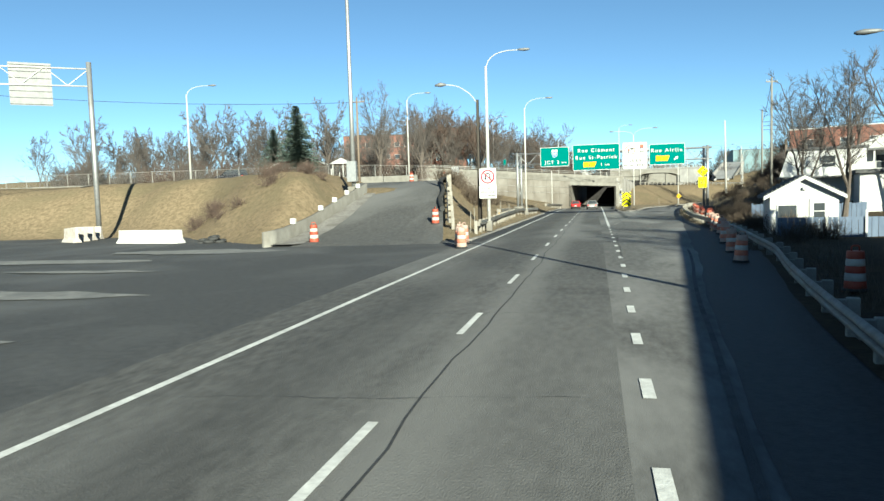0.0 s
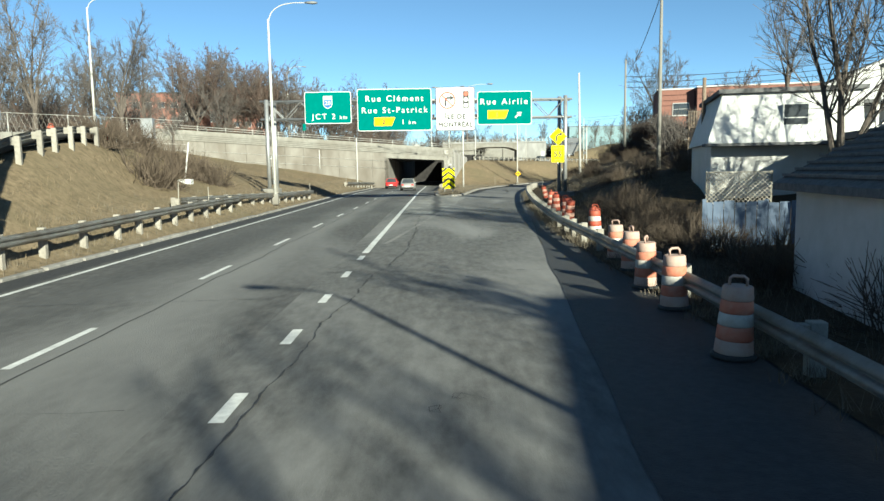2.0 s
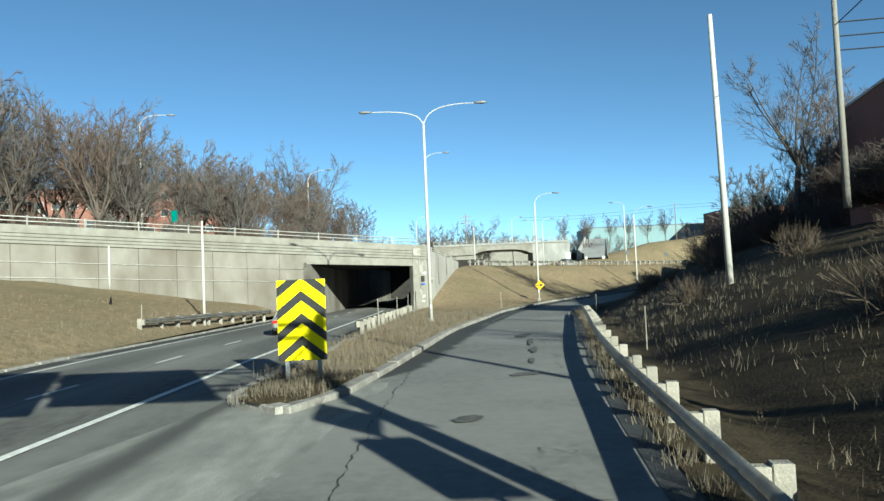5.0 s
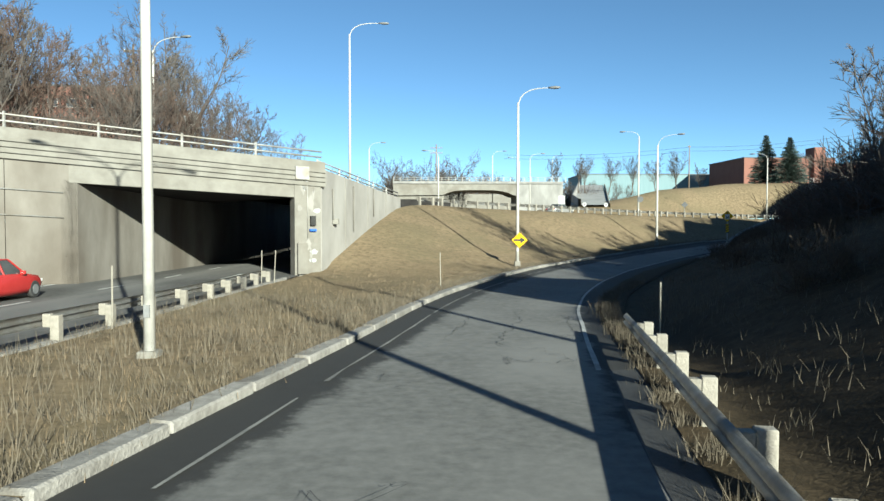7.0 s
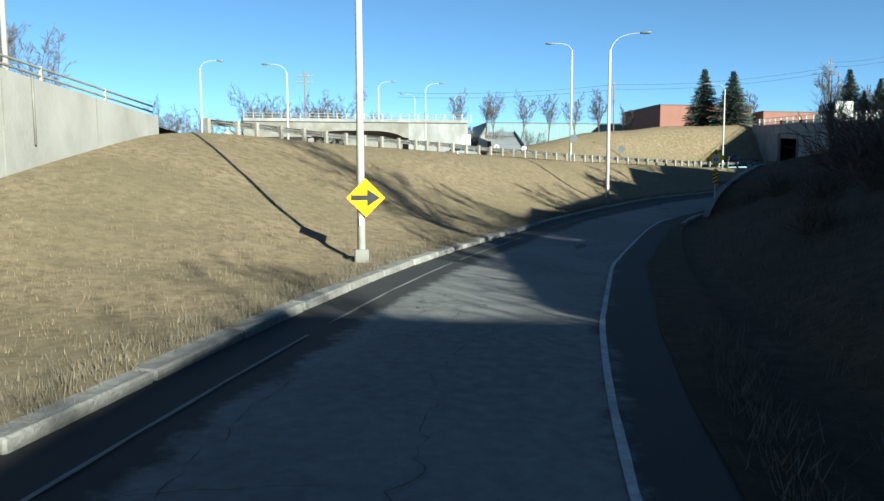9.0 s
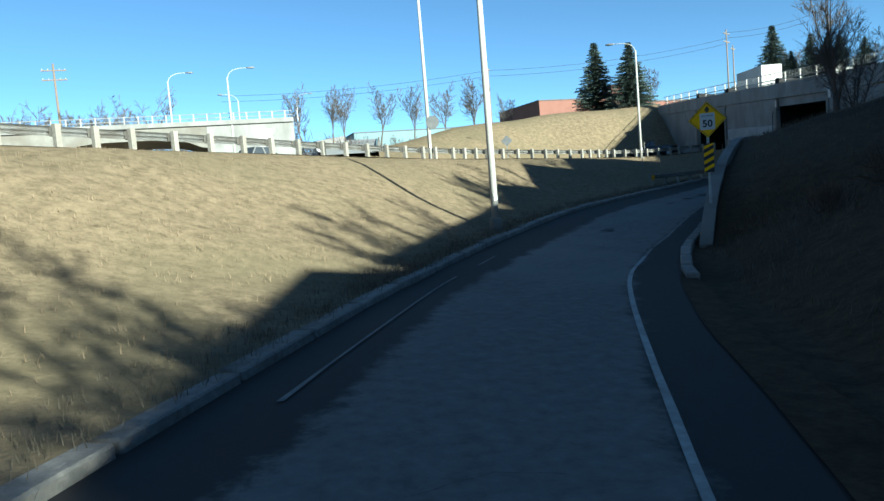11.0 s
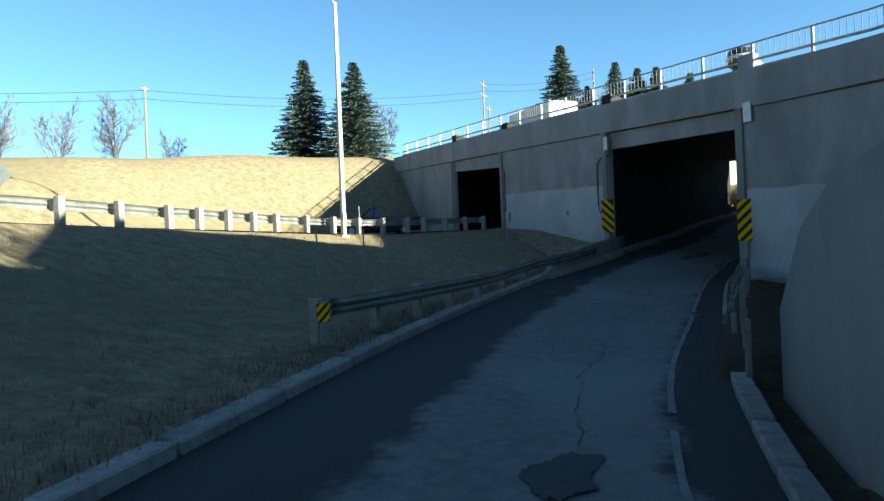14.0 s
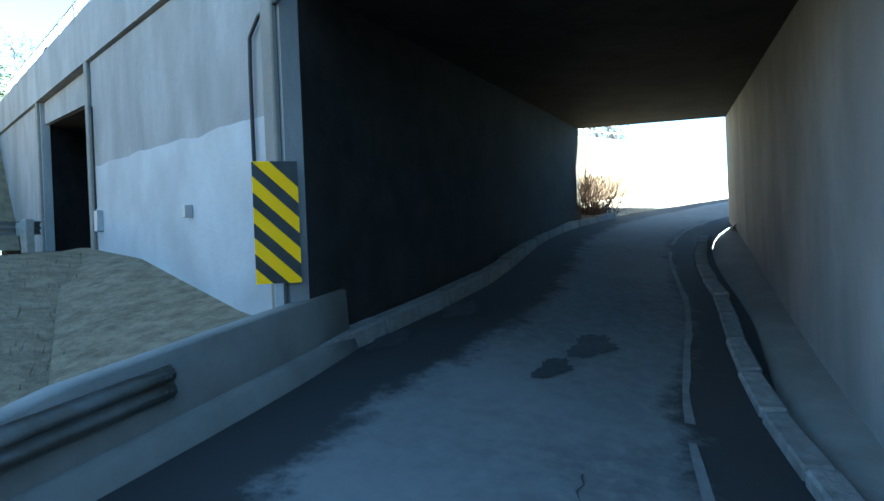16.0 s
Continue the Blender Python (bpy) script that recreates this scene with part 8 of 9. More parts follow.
part("windscreen", box_bm(4.86, 4.93, -0.9, 0.9, 1.7, 2.6), M_GLASS, cab)
for x in (-2, 3.9):
    for y in (-1.0, 1.0):
        part("wheel", tube_bm([(x, y - 0.13, 0.45), (x, y + 0.13, 0.45)], 0.45, 14), M_RUBBER, t)

# far bridge and slip road
fb = thing("far_bridge", "pale concrete bridge in the distance", "bridge", kind="structure")
FB0, FB1, FBT, FBU = 4.2, 17.0, 9.3, 7.8
bm = bmesh.new()
arch = [(lerp(FB0, FB1, t), FBU - 0.9 * (2 * t - 1) ** 4) for t in np.linspace(0, 1, 13)]
poly(bm, [(FB0 - 9, FBT), (FB0 - 9, FBU - 1.0)] + arch + [(FB1 + 0.6, FBU - 1.0), (FB1 + 0.6, FBT)], 252, 262)
bmesh.ops.recalc_face_normals(bm, faces=bm.faces)
part("beam", bm, M_CONC, fb, "arched concrete beam")
part("coping", box_bm(FB0 - 9, FB1 + 9, 251.75, 251.99, FBT - 0.35, FBT + 0.08), M_CONC_PALE, fb)
part("abutment", box_bm(FB1 + 0.61, FB1 + 9, 252, 262, 2.5, FBT), M_CONC_PALE, fb)
part("abutment", box_bm(FB0 - 9, FB0 + 0.3, 252.5, 262, 2.5, FBU - 1.01), M_CONC, fb)
part("back_wall", box_bm(FB0 - 2, FB1 + 2, 275, 276, 2.5, FBU + 0.3), M_CONC, fb)
pr = thing("far_bridge_railing", "thin steel railing on the far bridge", "railing")
for z in (FBT + 0.4, FBT + 0.8):
    part("bar", tube_bm([(FB0 - 9, 252.3, z), (FB1 + 9, 252.3, z)], 0.04, 5), M_RAIL, pr)
for k in range(26):
    part("post", box_bm(FB0 - 9 + 1.25 * k, FB0 - 8.9 + 1.25 * k, 252.25, 252.35, FBT - 0.1, FBT + 0.85), M_RAIL, pr)
SLIP = (29.5, 48.5, 5.0, 13.3)
rows = [[(lerp(SLIP[0], SLIP[1], t) + e * 3.3, lerp(246, 330, t), lerp(SLIP[2], SLIP[3], t)) for e in (-1, 1)] for t in np.linspace(0, 1, 12)]
tagged(part("road_slip", sheet_bm(rows), M_SLIP), "pale slip road climbing in the distance", "road", kind="structure")
bw = thing("slip_road_parapet", "pale concrete parapet curving along the slip road", "barrier")
bm = bmesh.new()
P = [Vector((lerp(SLIP[0], SLIP[1], t) - 3.3 - 0.4 + (1.5 * math.cos(t * 14) if t < 0.12 else 0), lerp(243, 330, t), lerp(SLIP[2], SLIP[3], t))) for t in np.linspace(0, 1, 14)]
sheet(bm, [[p + Vector((0.25, 0, -0.5)), p + Vector((0.15, 0, 0.95)), p + Vector((-0.3, 0, 0.95)), p + Vector((-0.45, 0, -2.0))] for p in P])
bmesh.ops.recalc_face_normals(bm, faces=bm.faces)
part("parapet", bm, M_CONC_WING, bw)
bm = bmesh.new()
P = [Vector((lerp(SLIP[0], SLIP[1], t) + 3.7, lerp(247, 330, t), lerp(SLIP[2], SLIP[3], t))) for t in np.linspace(0, 1, 12)]
sheet(bm, [[p + Vector((-0.2, 0, -0.4)), p + Vector((-0.1, 0, 0.35)), p + Vector((0.15, 0, 0.35)), p + Vector((0.3, 0, -0.8))] for p in P])
bmesh.ops.recalc_face_normals(bm, faces=bm.faces)
part("kerb", bm, M_CONC, bw)
# parapet seen through the underpass
tw = thing("exit_parapet", "pale concrete parapet beyond the underpass", "barrier")
bm = bmesh.new()
sheet(bm, [[LEFT[i] + Vector((0, 0.6, -0.4)), LEFT[i] + Vector((0, 0.55, 0.75)), LEFT[i] + Vector((0, 0.85, 0.75)), LEFT[i] + Vector((0, 0.95, -0.6))] for i in range(station(23.8), N_ST)])
bmesh.ops.recalc_face_normals(bm, faces=bm.faces)
part("parapet", bm, M_CONC, tw)
bm = bmesh.new()
sheet(bm, [[LEFT[i] + Vector((0, 0.9, 0.4)), LEFT[i] + Vector((-0.5, 4, 1.2)), LEFT[i] + Vector((-1, 8.6, 2.0))] for i in range(station(23.6), N_ST)])
# Right-hand bank added this high to shade the road beyond.
sheet(bm, [[RIGHT[i] + Vector((0, -0.3, 0.1)), RIGHT[i] + Vector((0.6, -3, 2.6)), RIGHT[i] + Vector((1.2, -7, 5.4)), RIGHT[i] + Vector((2, -16, 8.0))] for i in range(station(23.9), N_ST)])
bmesh.ops.recalc_face_normals(bm, faces=bm.faces)
tagged(part("ground_beyond", bm, M_GRASS), "dry grass beyond the underpass", "ground", kind="structure")
ew = thing("exit_wall", "pale sunlit concrete wall beyond the underpass", "wall", kind="structure")
ew_line = [Vector((84 + 4.2 * k, 243.6 + 0.6 * math.sin(k * 0.35), 0)) for k in range(12)]
for k, (a, b) in enumerate(zip(ew_line[:-1], ew_line[1:])):
    bm = bmesh.new()
    slab(bm, [a, b - (b - a) * 0.006], [a + Vector((0, 0.5, 0)), b + Vector((0, 0.5, 0))], 1.0, lambda p: 8.3 + 0.055 * (p.x - 84))
    part("panel", bm, M_CONC_WING, ew)
ef = thing("exit_wall_fence", "thin steel fence on top of the sunlit wall", "fence")
for z in (0.5, 1.0):
    part("bar", tube_bm([p + Vector((0, 0.25, 8.3 + 0.055 * (p.x - 84) + z)) for p in ew_line], 0.03, 5), M_RAIL, ef)
for p in ew_line:
    part("post", tube_bm([p + Vector((0, 0.25, 8.2 + 0.055 * (p.x - 84))), p + Vector((0, 0.25, 9.35 + 0.055 * (p.x - 84)))], 0.04, 6), M_RAIL, ef)
lamp_column(96.5, 241.0, 4.6, 13.5, [(1.8, -0.6, 0.8)], "thin lamp column before the sunlit wall", 0.1)
for k in range(12):
    bare(k, 86 + 4.0 * k, 250 + 3.0 * (k % 3), 7.0, 7.5 + k % 3, k * 1.3, "leafless tree behind the sunlit wall", FAR)
for k, (x, y) in enumerate(((86.2, 236.2), (87.2, 236.6), (88.4, 237.0), (89.8, 238.0))):
    scrub(k, x, y, 3.7, 1.2, k, True, "brown shrub beyond the underpass")

# ---- mound, low wall, barrier, fence ----
lw = thing("low_retaining_wall", "low grey concrete wall with white blocks on top", "wall")
P = [Vector((barrier_x(y), y, side_z(y) - 0.1)) for y in np.linspace(44.4, 66.4, 14)]
bm = bmesh.new()
sheet(bm, [[p + Vector((0.14, 0, -0.6)), p + Vector((0.12, 0, 0.95)), p + Vector((-0.14, 0, 0.95)), p + Vector((-0.16, 0, -0.8))] for p in P])
bmesh.ops.contextual_create(bm, geom=[e for e in bm.edges if e.is_boundary and abs(e.verts[0].co.y - 44.4) < 0.01 and abs(e.verts[1].co.y - 44.4) < 0.01])
bmesh.ops.recalc_face_normals(bm, faces=bm.faces)
part("wall_body", bm, M_CONC, lw)
for y in (49.0, 54.4, 57.6, 60.8, 64.0):
    x, z = barrier_x(y), side_z(y) + 0.855
    part("reflector_block", box_bm(x - 0.17, x + 0.17, y - 0.12, y + 0.12, z, z + 0.36, 0.02), M_SIDING, lw, "white reflector block")
rows = [[(barrier_x(y) + 0.2, y, side_z(y) + 0.075), (barrier_x(y) + 0.2 + table(y, [44, 56, 67], [1.7, 1.5, 0.7]) + 0.25 * wob(0, y, 0.8), y, side_z(y) + 0.07)] for y in np.arange(44.8, 67, 0.8)]
tagged(part("pavement_strip", sheet_bm(rows), M_KERB), "pale worn concrete strip beside the low wall", "pavement", kind="structure")
jb = thing("jersey_barrier", "white concrete barrier before the grass mound", "barrier", Matrix.Translation((-41, 51.6, -1.28)) @ Matrix.Rotation(radians(-12), 4, "Z"))
part("body", poly_bm([(-0.4, 0), (0.4, 0), (0.35, 0.12), (0.15, 0.35), (0.1, 0.95), (-0.1, 0.95), (-0.15, 0.35), (-0.35, 0.12)], -3.0, 3.0), M_SIDING, jb).matrix_basis = Matrix.Rotation(math.pi / 2, 4, "Z")
for k in range(4):
    t = thing("jersey_barrier", "dirty concrete barrier standing askew", "barrier", Matrix.Translation((-50.5 - 0.6 * k, 55 + 1.4 * k, -1.3)) @ Matrix.Rotation(radians(60 + 12 * k), 4, "Z"), "stacked barriers")
    part("body", poly_bm([(-0.35, 0), (0.35, 0), (0.3, 0.12), (0.13, 0.35), (0.09, 1.1), (-0.09, 1.1), (-0.13, 0.35), (-0.3, 0.12)], -1.2, 1.2), M_DIRTYWHITE, t)
for k, (x, y, z) in enumerate(((-35.5, 50.3, -1.27), (-35.0, 50.9, -1.27), (-35.3, 50.6, -1.02), (-36.3, 50.8, -1.27))):
    t = tagged(part("tyre", tube_bm([(0.32 * math.cos(a), 0.32 * math.sin(a), 0.1) for a in np.linspace(0, 6.25, 16)], 0.12, 8), M_RUBBER), "old black tyre at the foot of the mound", "tyre", "tyres")
    t.matrix_basis = Matrix.Translation((x, y, z)) @ Matrix.Rotation(0.12 * k, 4, "X")


def chain_link(pts, hgt, label):
    t = thing("chain_link_fence", label, "fence", group="chain-link fences")
    for a, b in zip(pts[:-1], pts[1:]):
        a, b = Vector(a), Vector(b)
        n = max(1, int((b - a).length / 3.0))
        for k in range(n):
            p, q = a.lerp(b, k / n), a.lerp(b, (k + 1) / n)
            part("post", tube_bm([p + Vector((0, 0, -0.4)), p + Vector((0, 0, hgt + 0.05))], 0.04, 6), M_RAIL, t)
            bm = bmesh.new()
            for z in (0.1, hgt):
                tube(bm, [p + Vector((0, 0, z)), q + Vector((0, 0, z))], 0.022, 5, False)
            m = 11
            for j in range(m):
                f0, f1 = j / m, (j + 1) / m
                for u, v in ((0, 1), (1, 0)):
                    for half in (0, 0.5):
                        z0, z1 = lerp(0.1, hgt, half), lerp(0.1, hgt, half + 0.5)
                        tube(bm, [p.lerp(q, f0 if u == 0 else f1) + Vector((0, 0, z0)), p.lerp(q, f1 if u == 0 else f0) + Vector((0, 0, z1))], 0.007, 3, False)
            part("mesh_panel", bm, M_RAIL, t)


chain_link([(-96, 86, 4.2), (-60, 89, 4.1), (-36, 90, 3.9), (-24.5, 92, 3.3)], 1.8, "chain-link fence along the upper street")
jers = thing("street_barrier", "long pale concrete barrier under the chain-link fence", "barrier")
for k in range(16):
    x = -30 - 4.2 * k
    part("segment", box_bm(x - 4.15, x, 87.3 - 0.05 * k, 87.7 - 0.05 * k, 3.0, 4.2 + 0.02 * k, 0.05), M_CONC, jers)
# far-left sign gantry
fg = thing("sign_gantry", "distant truss gantry with signs seen from behind", "gantry")
part("post", tube_bm([(-52.8, 61.2, -2), (-52.8, 61.2, 14.2)], 0.22, 10), M_STEEL, fg)
for dz in (0, 1.5):
    part("chord", tube_bm([(-52.8, 61.2, 12.1 + dz), (-66, 50, 11.8 + dz)], 0.07, 6), M_SIDING, fg)
for k in range(10):
    a, b = k / 10, (k + 1) / 10
    z0, z1 = (12.1, 13.6) if k % 2 else (13.6, 12.1)
    part("diagonal", tube_bm([(lerp(-52.8, -66, a), lerp(61.2, 50, a), z0), (lerp(-52.8, -66, b), lerp(61.2, 50, b), z1)], 0.04, 5), M_SIDING, fg)
bs = thing("guide_sign", "grey back of an overhead sign with ribs", "road sign", Matrix.Translation((-56.2, 58.2, 12.1)) @ Matrix.Rotation(radians(40), 4, "Z"))
part("backing", box_bm(-1.6, 1.6, 0.15, 0.2, -1.8, 1.8), M_ALU, bs)
for k in range(7):
    part("rib", box_bm(-1.6, 1.6, 0.06, 0.149, -1.7 + 0.55 * k, -1.6 + 0.55 * k), M_ALU, bs)

# ---- vehicles ----
def car(name, x, y, z, turn, paint, label, L=4.6, W=1.85, H=1.5, kind="sedan"):
    """A road car; its nose points along +y before turning."""
    t = thing(name, label, "car", Matrix.Translation((x, y, z)) @ Matrix.Rotation(radians(turn), 4, "Z"))
    hw = W / 2
    # half-width, bottom and top of the lower body along its length
    prof = [(-L / 2, 0.72, 0.45, 0.78), (-L / 2 + 0.12, 0.9, 0.32, 0.95), (-L * 0.3, 1.0, 0.22, 1.0), (0, 1.0, 0.2, 0.98), (L * 0.22, 1.0, 0.22, 0.94), (L * 0.4, 0.95, 0.26, 0.82), (L / 2, 0.75, 0.36, 0.62)]
    bm = bmesh.new()
    rows = []
    for yy, w, z0, z1 in prof:
        w *= hw
        zk = H / 1.5
        rows.append([(-w * 0.92, yy, z0), (-w, yy, z0 + 0.18), (-w, yy, z1 * zk - 0.12), (-w * 0.9, yy, z1 * zk), (w * 0.9, yy, z1 * zk), (w, yy, z1 * zk - 0.12), (w, yy, z0 + 0.18), (w * 0.92, yy, z0), (-w * 0.92, yy, z0)])
    g = sheet(bm, rows)
    bm.faces.new([v for v in g[0][:-1]])
    bm.faces.new([v for v in g[-1][:-1]][::-1])
    bmesh.ops.remove_doubles(bm, verts=bm.verts, dist=0.001)
    bmesh.ops.recalc_face_normals(bm, faces=bm.faces)
    body = part("body", bm, paint, t)
    y0, y1 = (-L * 0.46, L * 0.2) if kind == "suv" else (-L * 0.36, L * 0.2)
    if kind == "pickup":
        y0 = -L * 0.08
    zb, zt = 0.93 * H / 1.5, H
    bm = bmesh.new()
    a = [(-hw * 0.9, y0, zb), (hw * 0.9, y0, zb), (hw * 0.9, y1, zb), (-hw * 0.9, y1, zb)]
    s0 = 0.25 if kind != "sedan" else 0.55
    b = [(-hw * 0.7, y0 + s0, zt), (hw * 0.7, y0 + s0, zt), (hw * 0.7, y1 - 0.75, zt), (-hw * 0.7, y1 - 0.75, zt)]
    va, vb = [bm.verts.new(p) for p in a], [bm.verts.new(p) for p in b]
    for i in range(4):
        j = (i + 1) % 4
        bm.faces.new((va[i], va[j], vb[j], vb[i]))
    bm.faces.new(vb)
    bmesh.ops.recalc_face_normals(bm, faces=bm.faces)
    cabin = part("glazing", bm, M_GLASS, t, "dark car windows")
    bm = bmesh.new()
    box(bm, -hw * 0.72, hw * 0.72, y0 + s0 - 0.03, y1 - 0.72, zt - 0.02, zt + 0.04, 0.03)
    part("roof", bm, paint, t)
    for s in (-1, 1):
        part("pillar", tube_bm([(s * hw * 0.9, y0 + 0.02, zb), (s * hw * 0.7, y0 + s0, zt)], 0.045, 5), paint, t)
        part("pillar", tube_bm([(s * hw * 0.9, y1, zb), (s * hw * 0.7, y1 - 0.75, zt)], 0.04, 5), paint, t)
        part("pillar", tube_bm([(s * hw * 0.9, (y0 + y1) / 2, zb), (s * hw * 0.71, (y0 + y1) / 2 - 0.1, zt)], 0.045, 5), paint, t)
        part("mirror", box_bm(s * hw * 1.0 - 0.1, s * hw * 1.0 + 0.1, y1 - 0.35, y1 - 0.22, zb, zb + 0.15, 0.03), paint, t)
        part("tail_lamp", box_bm(s * hw * 0.66 - 0.13, s * hw * 0.66 + 0.13, -L / 2 - 0.012, -L / 2 + 0.15, 0.68 * H / 1.5, 0.84 * H / 1.5, 0.02), M_TAIL, t, "red tail lamp")
        part("head_lamp", box_bm(s * hw * 0.62 - 0.15, s * hw * 0.62 + 0.15, L / 2 - 0.25, L / 2 + 0.005, 0.55, 0.68, 0.02), M_WHITE, t)
        for yy in (-L * 0.3, L * 0.31):
            wh = part("wheel", tube_bm([(s * (hw - 0.2), yy, 0.32), (s * (hw - 0.17), yy, 0.32), (s * (hw - 0.01), yy, 0.32), (s * (hw + 0.01), yy, 0.32)], [0.3, 0.33, 0.33, 0.3], 16), M_RUBBER, t)
            part("rim", tube_bm([(s * (hw - 0.02), yy, 0.32), (s * (hw + 0.018), yy, 0.32)], [0.21, 0.19], 12), M_STEEL, wh)
    part("plate", box_bm(-0.26, 0.26, -L / 2 - 0.012, -L / 2 + 0.1, 0.5, 0.62), M_WHITE, t)
    part("bumper", box_bm(-hw * 0.8, hw * 0.8, -L / 2 - 0.03, -L / 2 + 0.2, 0.3, 0.48, 0.04), M_BLACK, t)
    return t


car("car", -10.1, 132, hw_z(132), 0, M_CARSILVER, "silver sedan driving towards the underpass")
car("car", -13.4, 150, hw_z(150), 0, M_CARRED, "dark red sedan at the underpass mouth")
car("pickup_truck", 64.5, 247.5, 2.66, 65, M_CARBLACK, "dark pickup truck on the upper road", 5.4, 1.95, 1.75, "pickup")
car("car", 21, 226.5, 2.95, -48, M_CARSILVER, "silver sedan on the upper road")
car("car", -56, 90.8, 4.15, 80, M_CARBLACK, "dark car on the upper street", kind="suv", H=1.7)

# ---- bridge and portal fittings ----
def conduit(parent, pts, r=0.03, mat=M_STEEL, name="conduit"):
    return part(name, tube_bm([Vector(p) for p in pts], r, 6), mat, parent)


fit_ = thing("bridge_conduit", "dark conduit and boxes on the bridge wall", "conduit")
P = [on_bridge(7.0, -0.03, 5.55), on_bridge(8.0, -0.05, 5.5), on_bridge(8.3, -0.05, 5.3), on_bridge(8.3, -0.05, 3.2), on_bridge(8.1, -0.05, 2.95)]
conduit(fit_, densify(P, 0.2), 0.028, M_CABLE)
P = [on_bridge(17.9, -0.03, 6.2), on_bridge(17.6, -0.05, 6.1), on_bridge(17.6, -0.05, 3.7)]
conduit(fit_, P, 0.025, M_CABLE)
for s, z, w, hh in ((17.3, 3.4, 0.16, 0.24), (11.0, 3.2, 0.06, 0.1), (7.5, 6.1, 0.14, 0.3), (-0.7, 5.9, 0.18, 0.35)):
    c = on_bridge(s, 0, z)
    m = Matrix.Translation(c) @ Matrix.Rotation(math.atan2(BU.y, BU.x), 4, "Z")
    part("box", box_bm(-w, w, -0.02, 0.14, -hh, hh, 0.01, m), M_STEEL, fit_)
# rusty streak pilasters at the openings
for s in (7.72, 18.0, 25.4, -0.25):
    part("pilaster", box_bm(-0.16, 0.16, 0.0, 0.09, -1.0, open_top(s) + 1.2, 0.02, Matrix.Translation(on_bridge(s)) @ Matrix.Rotation(math.atan2(BU.y, BU.x), 4, "Z")), M_CONC, fit_)
pf = thing("portal_fittings", "conduits, meter and white box on the portal pier", "conduit")
conduit(pf, [on_wall(-4.55, 0.1, 4.2), on_wall(-4.55, 0.1, 0.6)], 0.03, M_RAIL)
conduit(pf, [on_wall(-4.55, 0.1, 4.2), on_wall(-4.3, 0.1, 4.35)], 0.03, M_RAIL)
a = math.atan2(WALL_U.y, WALL_U.x)
for x, z, w, hh, mat in ((-4.85, 4.35, 0.42, 0.38, M_RAIL), (-4.3, 1.6, 0.16, 0.28, M_BLACK), (-4.3, 1.05, 0.2, 0.07, M_BLUE), (-4.85, -0.6, 0.3, 0.9, M_CONC)):
    part("box", box_bm(-w, w, -0.2, 0.0, -hh, hh, 0.01, Matrix.Translation(on_wall(x, 0.05, z)) @ Matrix.Rotation(a, 4, "Z")), mat, pf)
wd = (WING[1] - WING[0]).normalized()
for f, zt, zb in ((0.09, 3.6, 1.7), (0.3, 4.0, 0.9), (0.55, 4.2, 2.0)):
    p = WING[0].lerp(WING[1], f)
    conduit(pf, [p + Vector((0.07, -0.01, zt)), p + Vector((0.07, -0.01, zb))], 0.04, M_CONC, "downpipe")
p = WING[0].lerp(WING[1], 0.1)
part("bracket", box_bm(p.x, p.x + 0.35, p.y - 0.2, p.y + 0.2, 1.4, 1.75, 0.02), M_CONC, pf)
for k in range(3):
    f = 0.22 + 0.26 * k
    p = WING[0].lerp(WING[1], f)
    part("joint", box_bm(p.x - 0.03, p.x + 0.035, p.y - 0.006, p.y + 0.006, -1.5, wing_top(p) - 0.02), M_CONC, pf)
# spalled skin and filled repairs on the portal pier
def spall(base, along, w, h, seed, mat, name, parent):
    """A ragged flat-edged patch a few millimetres proud of a wall."""
    face = [base + along * w * math.cos(t) * max(0.2, ragged(t, seed)) + Vector((0, 0, h * math.sin(t) * max(0.2, ragged(t, seed + 3)))) for t in np.linspace(0, 2 * math.pi, 64, endpoint=False)]
    out = along.cross(Vector((0, 0, 1))) * 0.006
    bm = bmesh.new()
    front = [bm.verts.new(q + out) for q in face]
    back = [bm.verts.new(q - out) for q in face]
    bm.faces.new(front)
    for j in range(64):
        bm.faces.new((front[j - 1], back[j - 1], back[j], front[j]))
    bmesh.ops.recalc_face_normals(bm, faces=bm.faces)
    part(name, bm, mat, parent)


rs = random.Random(5)
spalls = thing("spalled_patches", "ragged spalled and repaired patches on the portal concrete", "concrete patches", kind="structure")
for k in range(16):
    x = rs.uniform(-4.95, -4.0)
    spall(on_wall(x, 0.064, rs.uniform(-1.0, 3.9)), WALL_U, rs.uniform(0.08, 0.3), rs.uniform(0.12, 0.5), k * 1.7, (M_CONC_WING, M_CONC_STREAK, M_PATCH)[k % 3], "patch", spalls)
# conduit rails along the overpass wall
for dz in (1.4, 2.6):
    xs = np.linspace(-46, PORTAL_L - 0.5, 8)
    conduit(pf, [on_wall(x, 0.06, deck_z(x) - 1.15 - dz) for x in xs], 0.03, M_RAIL, "pipe_rail")
gs = thing("street_sign", "small green street sign on the overpass", "road sign", Matrix.Translation((-29.3, 164, 7.4)))
part("post", box_bm(-0.03, 0.03, 0.02, 0.08, -0.6, 2.2), M_STEEL, gs)
part("face", box_bm(-0.3, 0.3, 0.0, 0.019, 1.0, 2.2), M_GREEN, gs)
cb = thing("switch_cabinet", "grey cabinet on a post on the grass bank", "cabinet", Matrix.Translation((-25.5, 88, bank_left(-25.5, 88))))
part("post", box_bm(-0.12, 0.12, -0.12, 0.12, -0.4, 1.2), M_WOOD, cb)
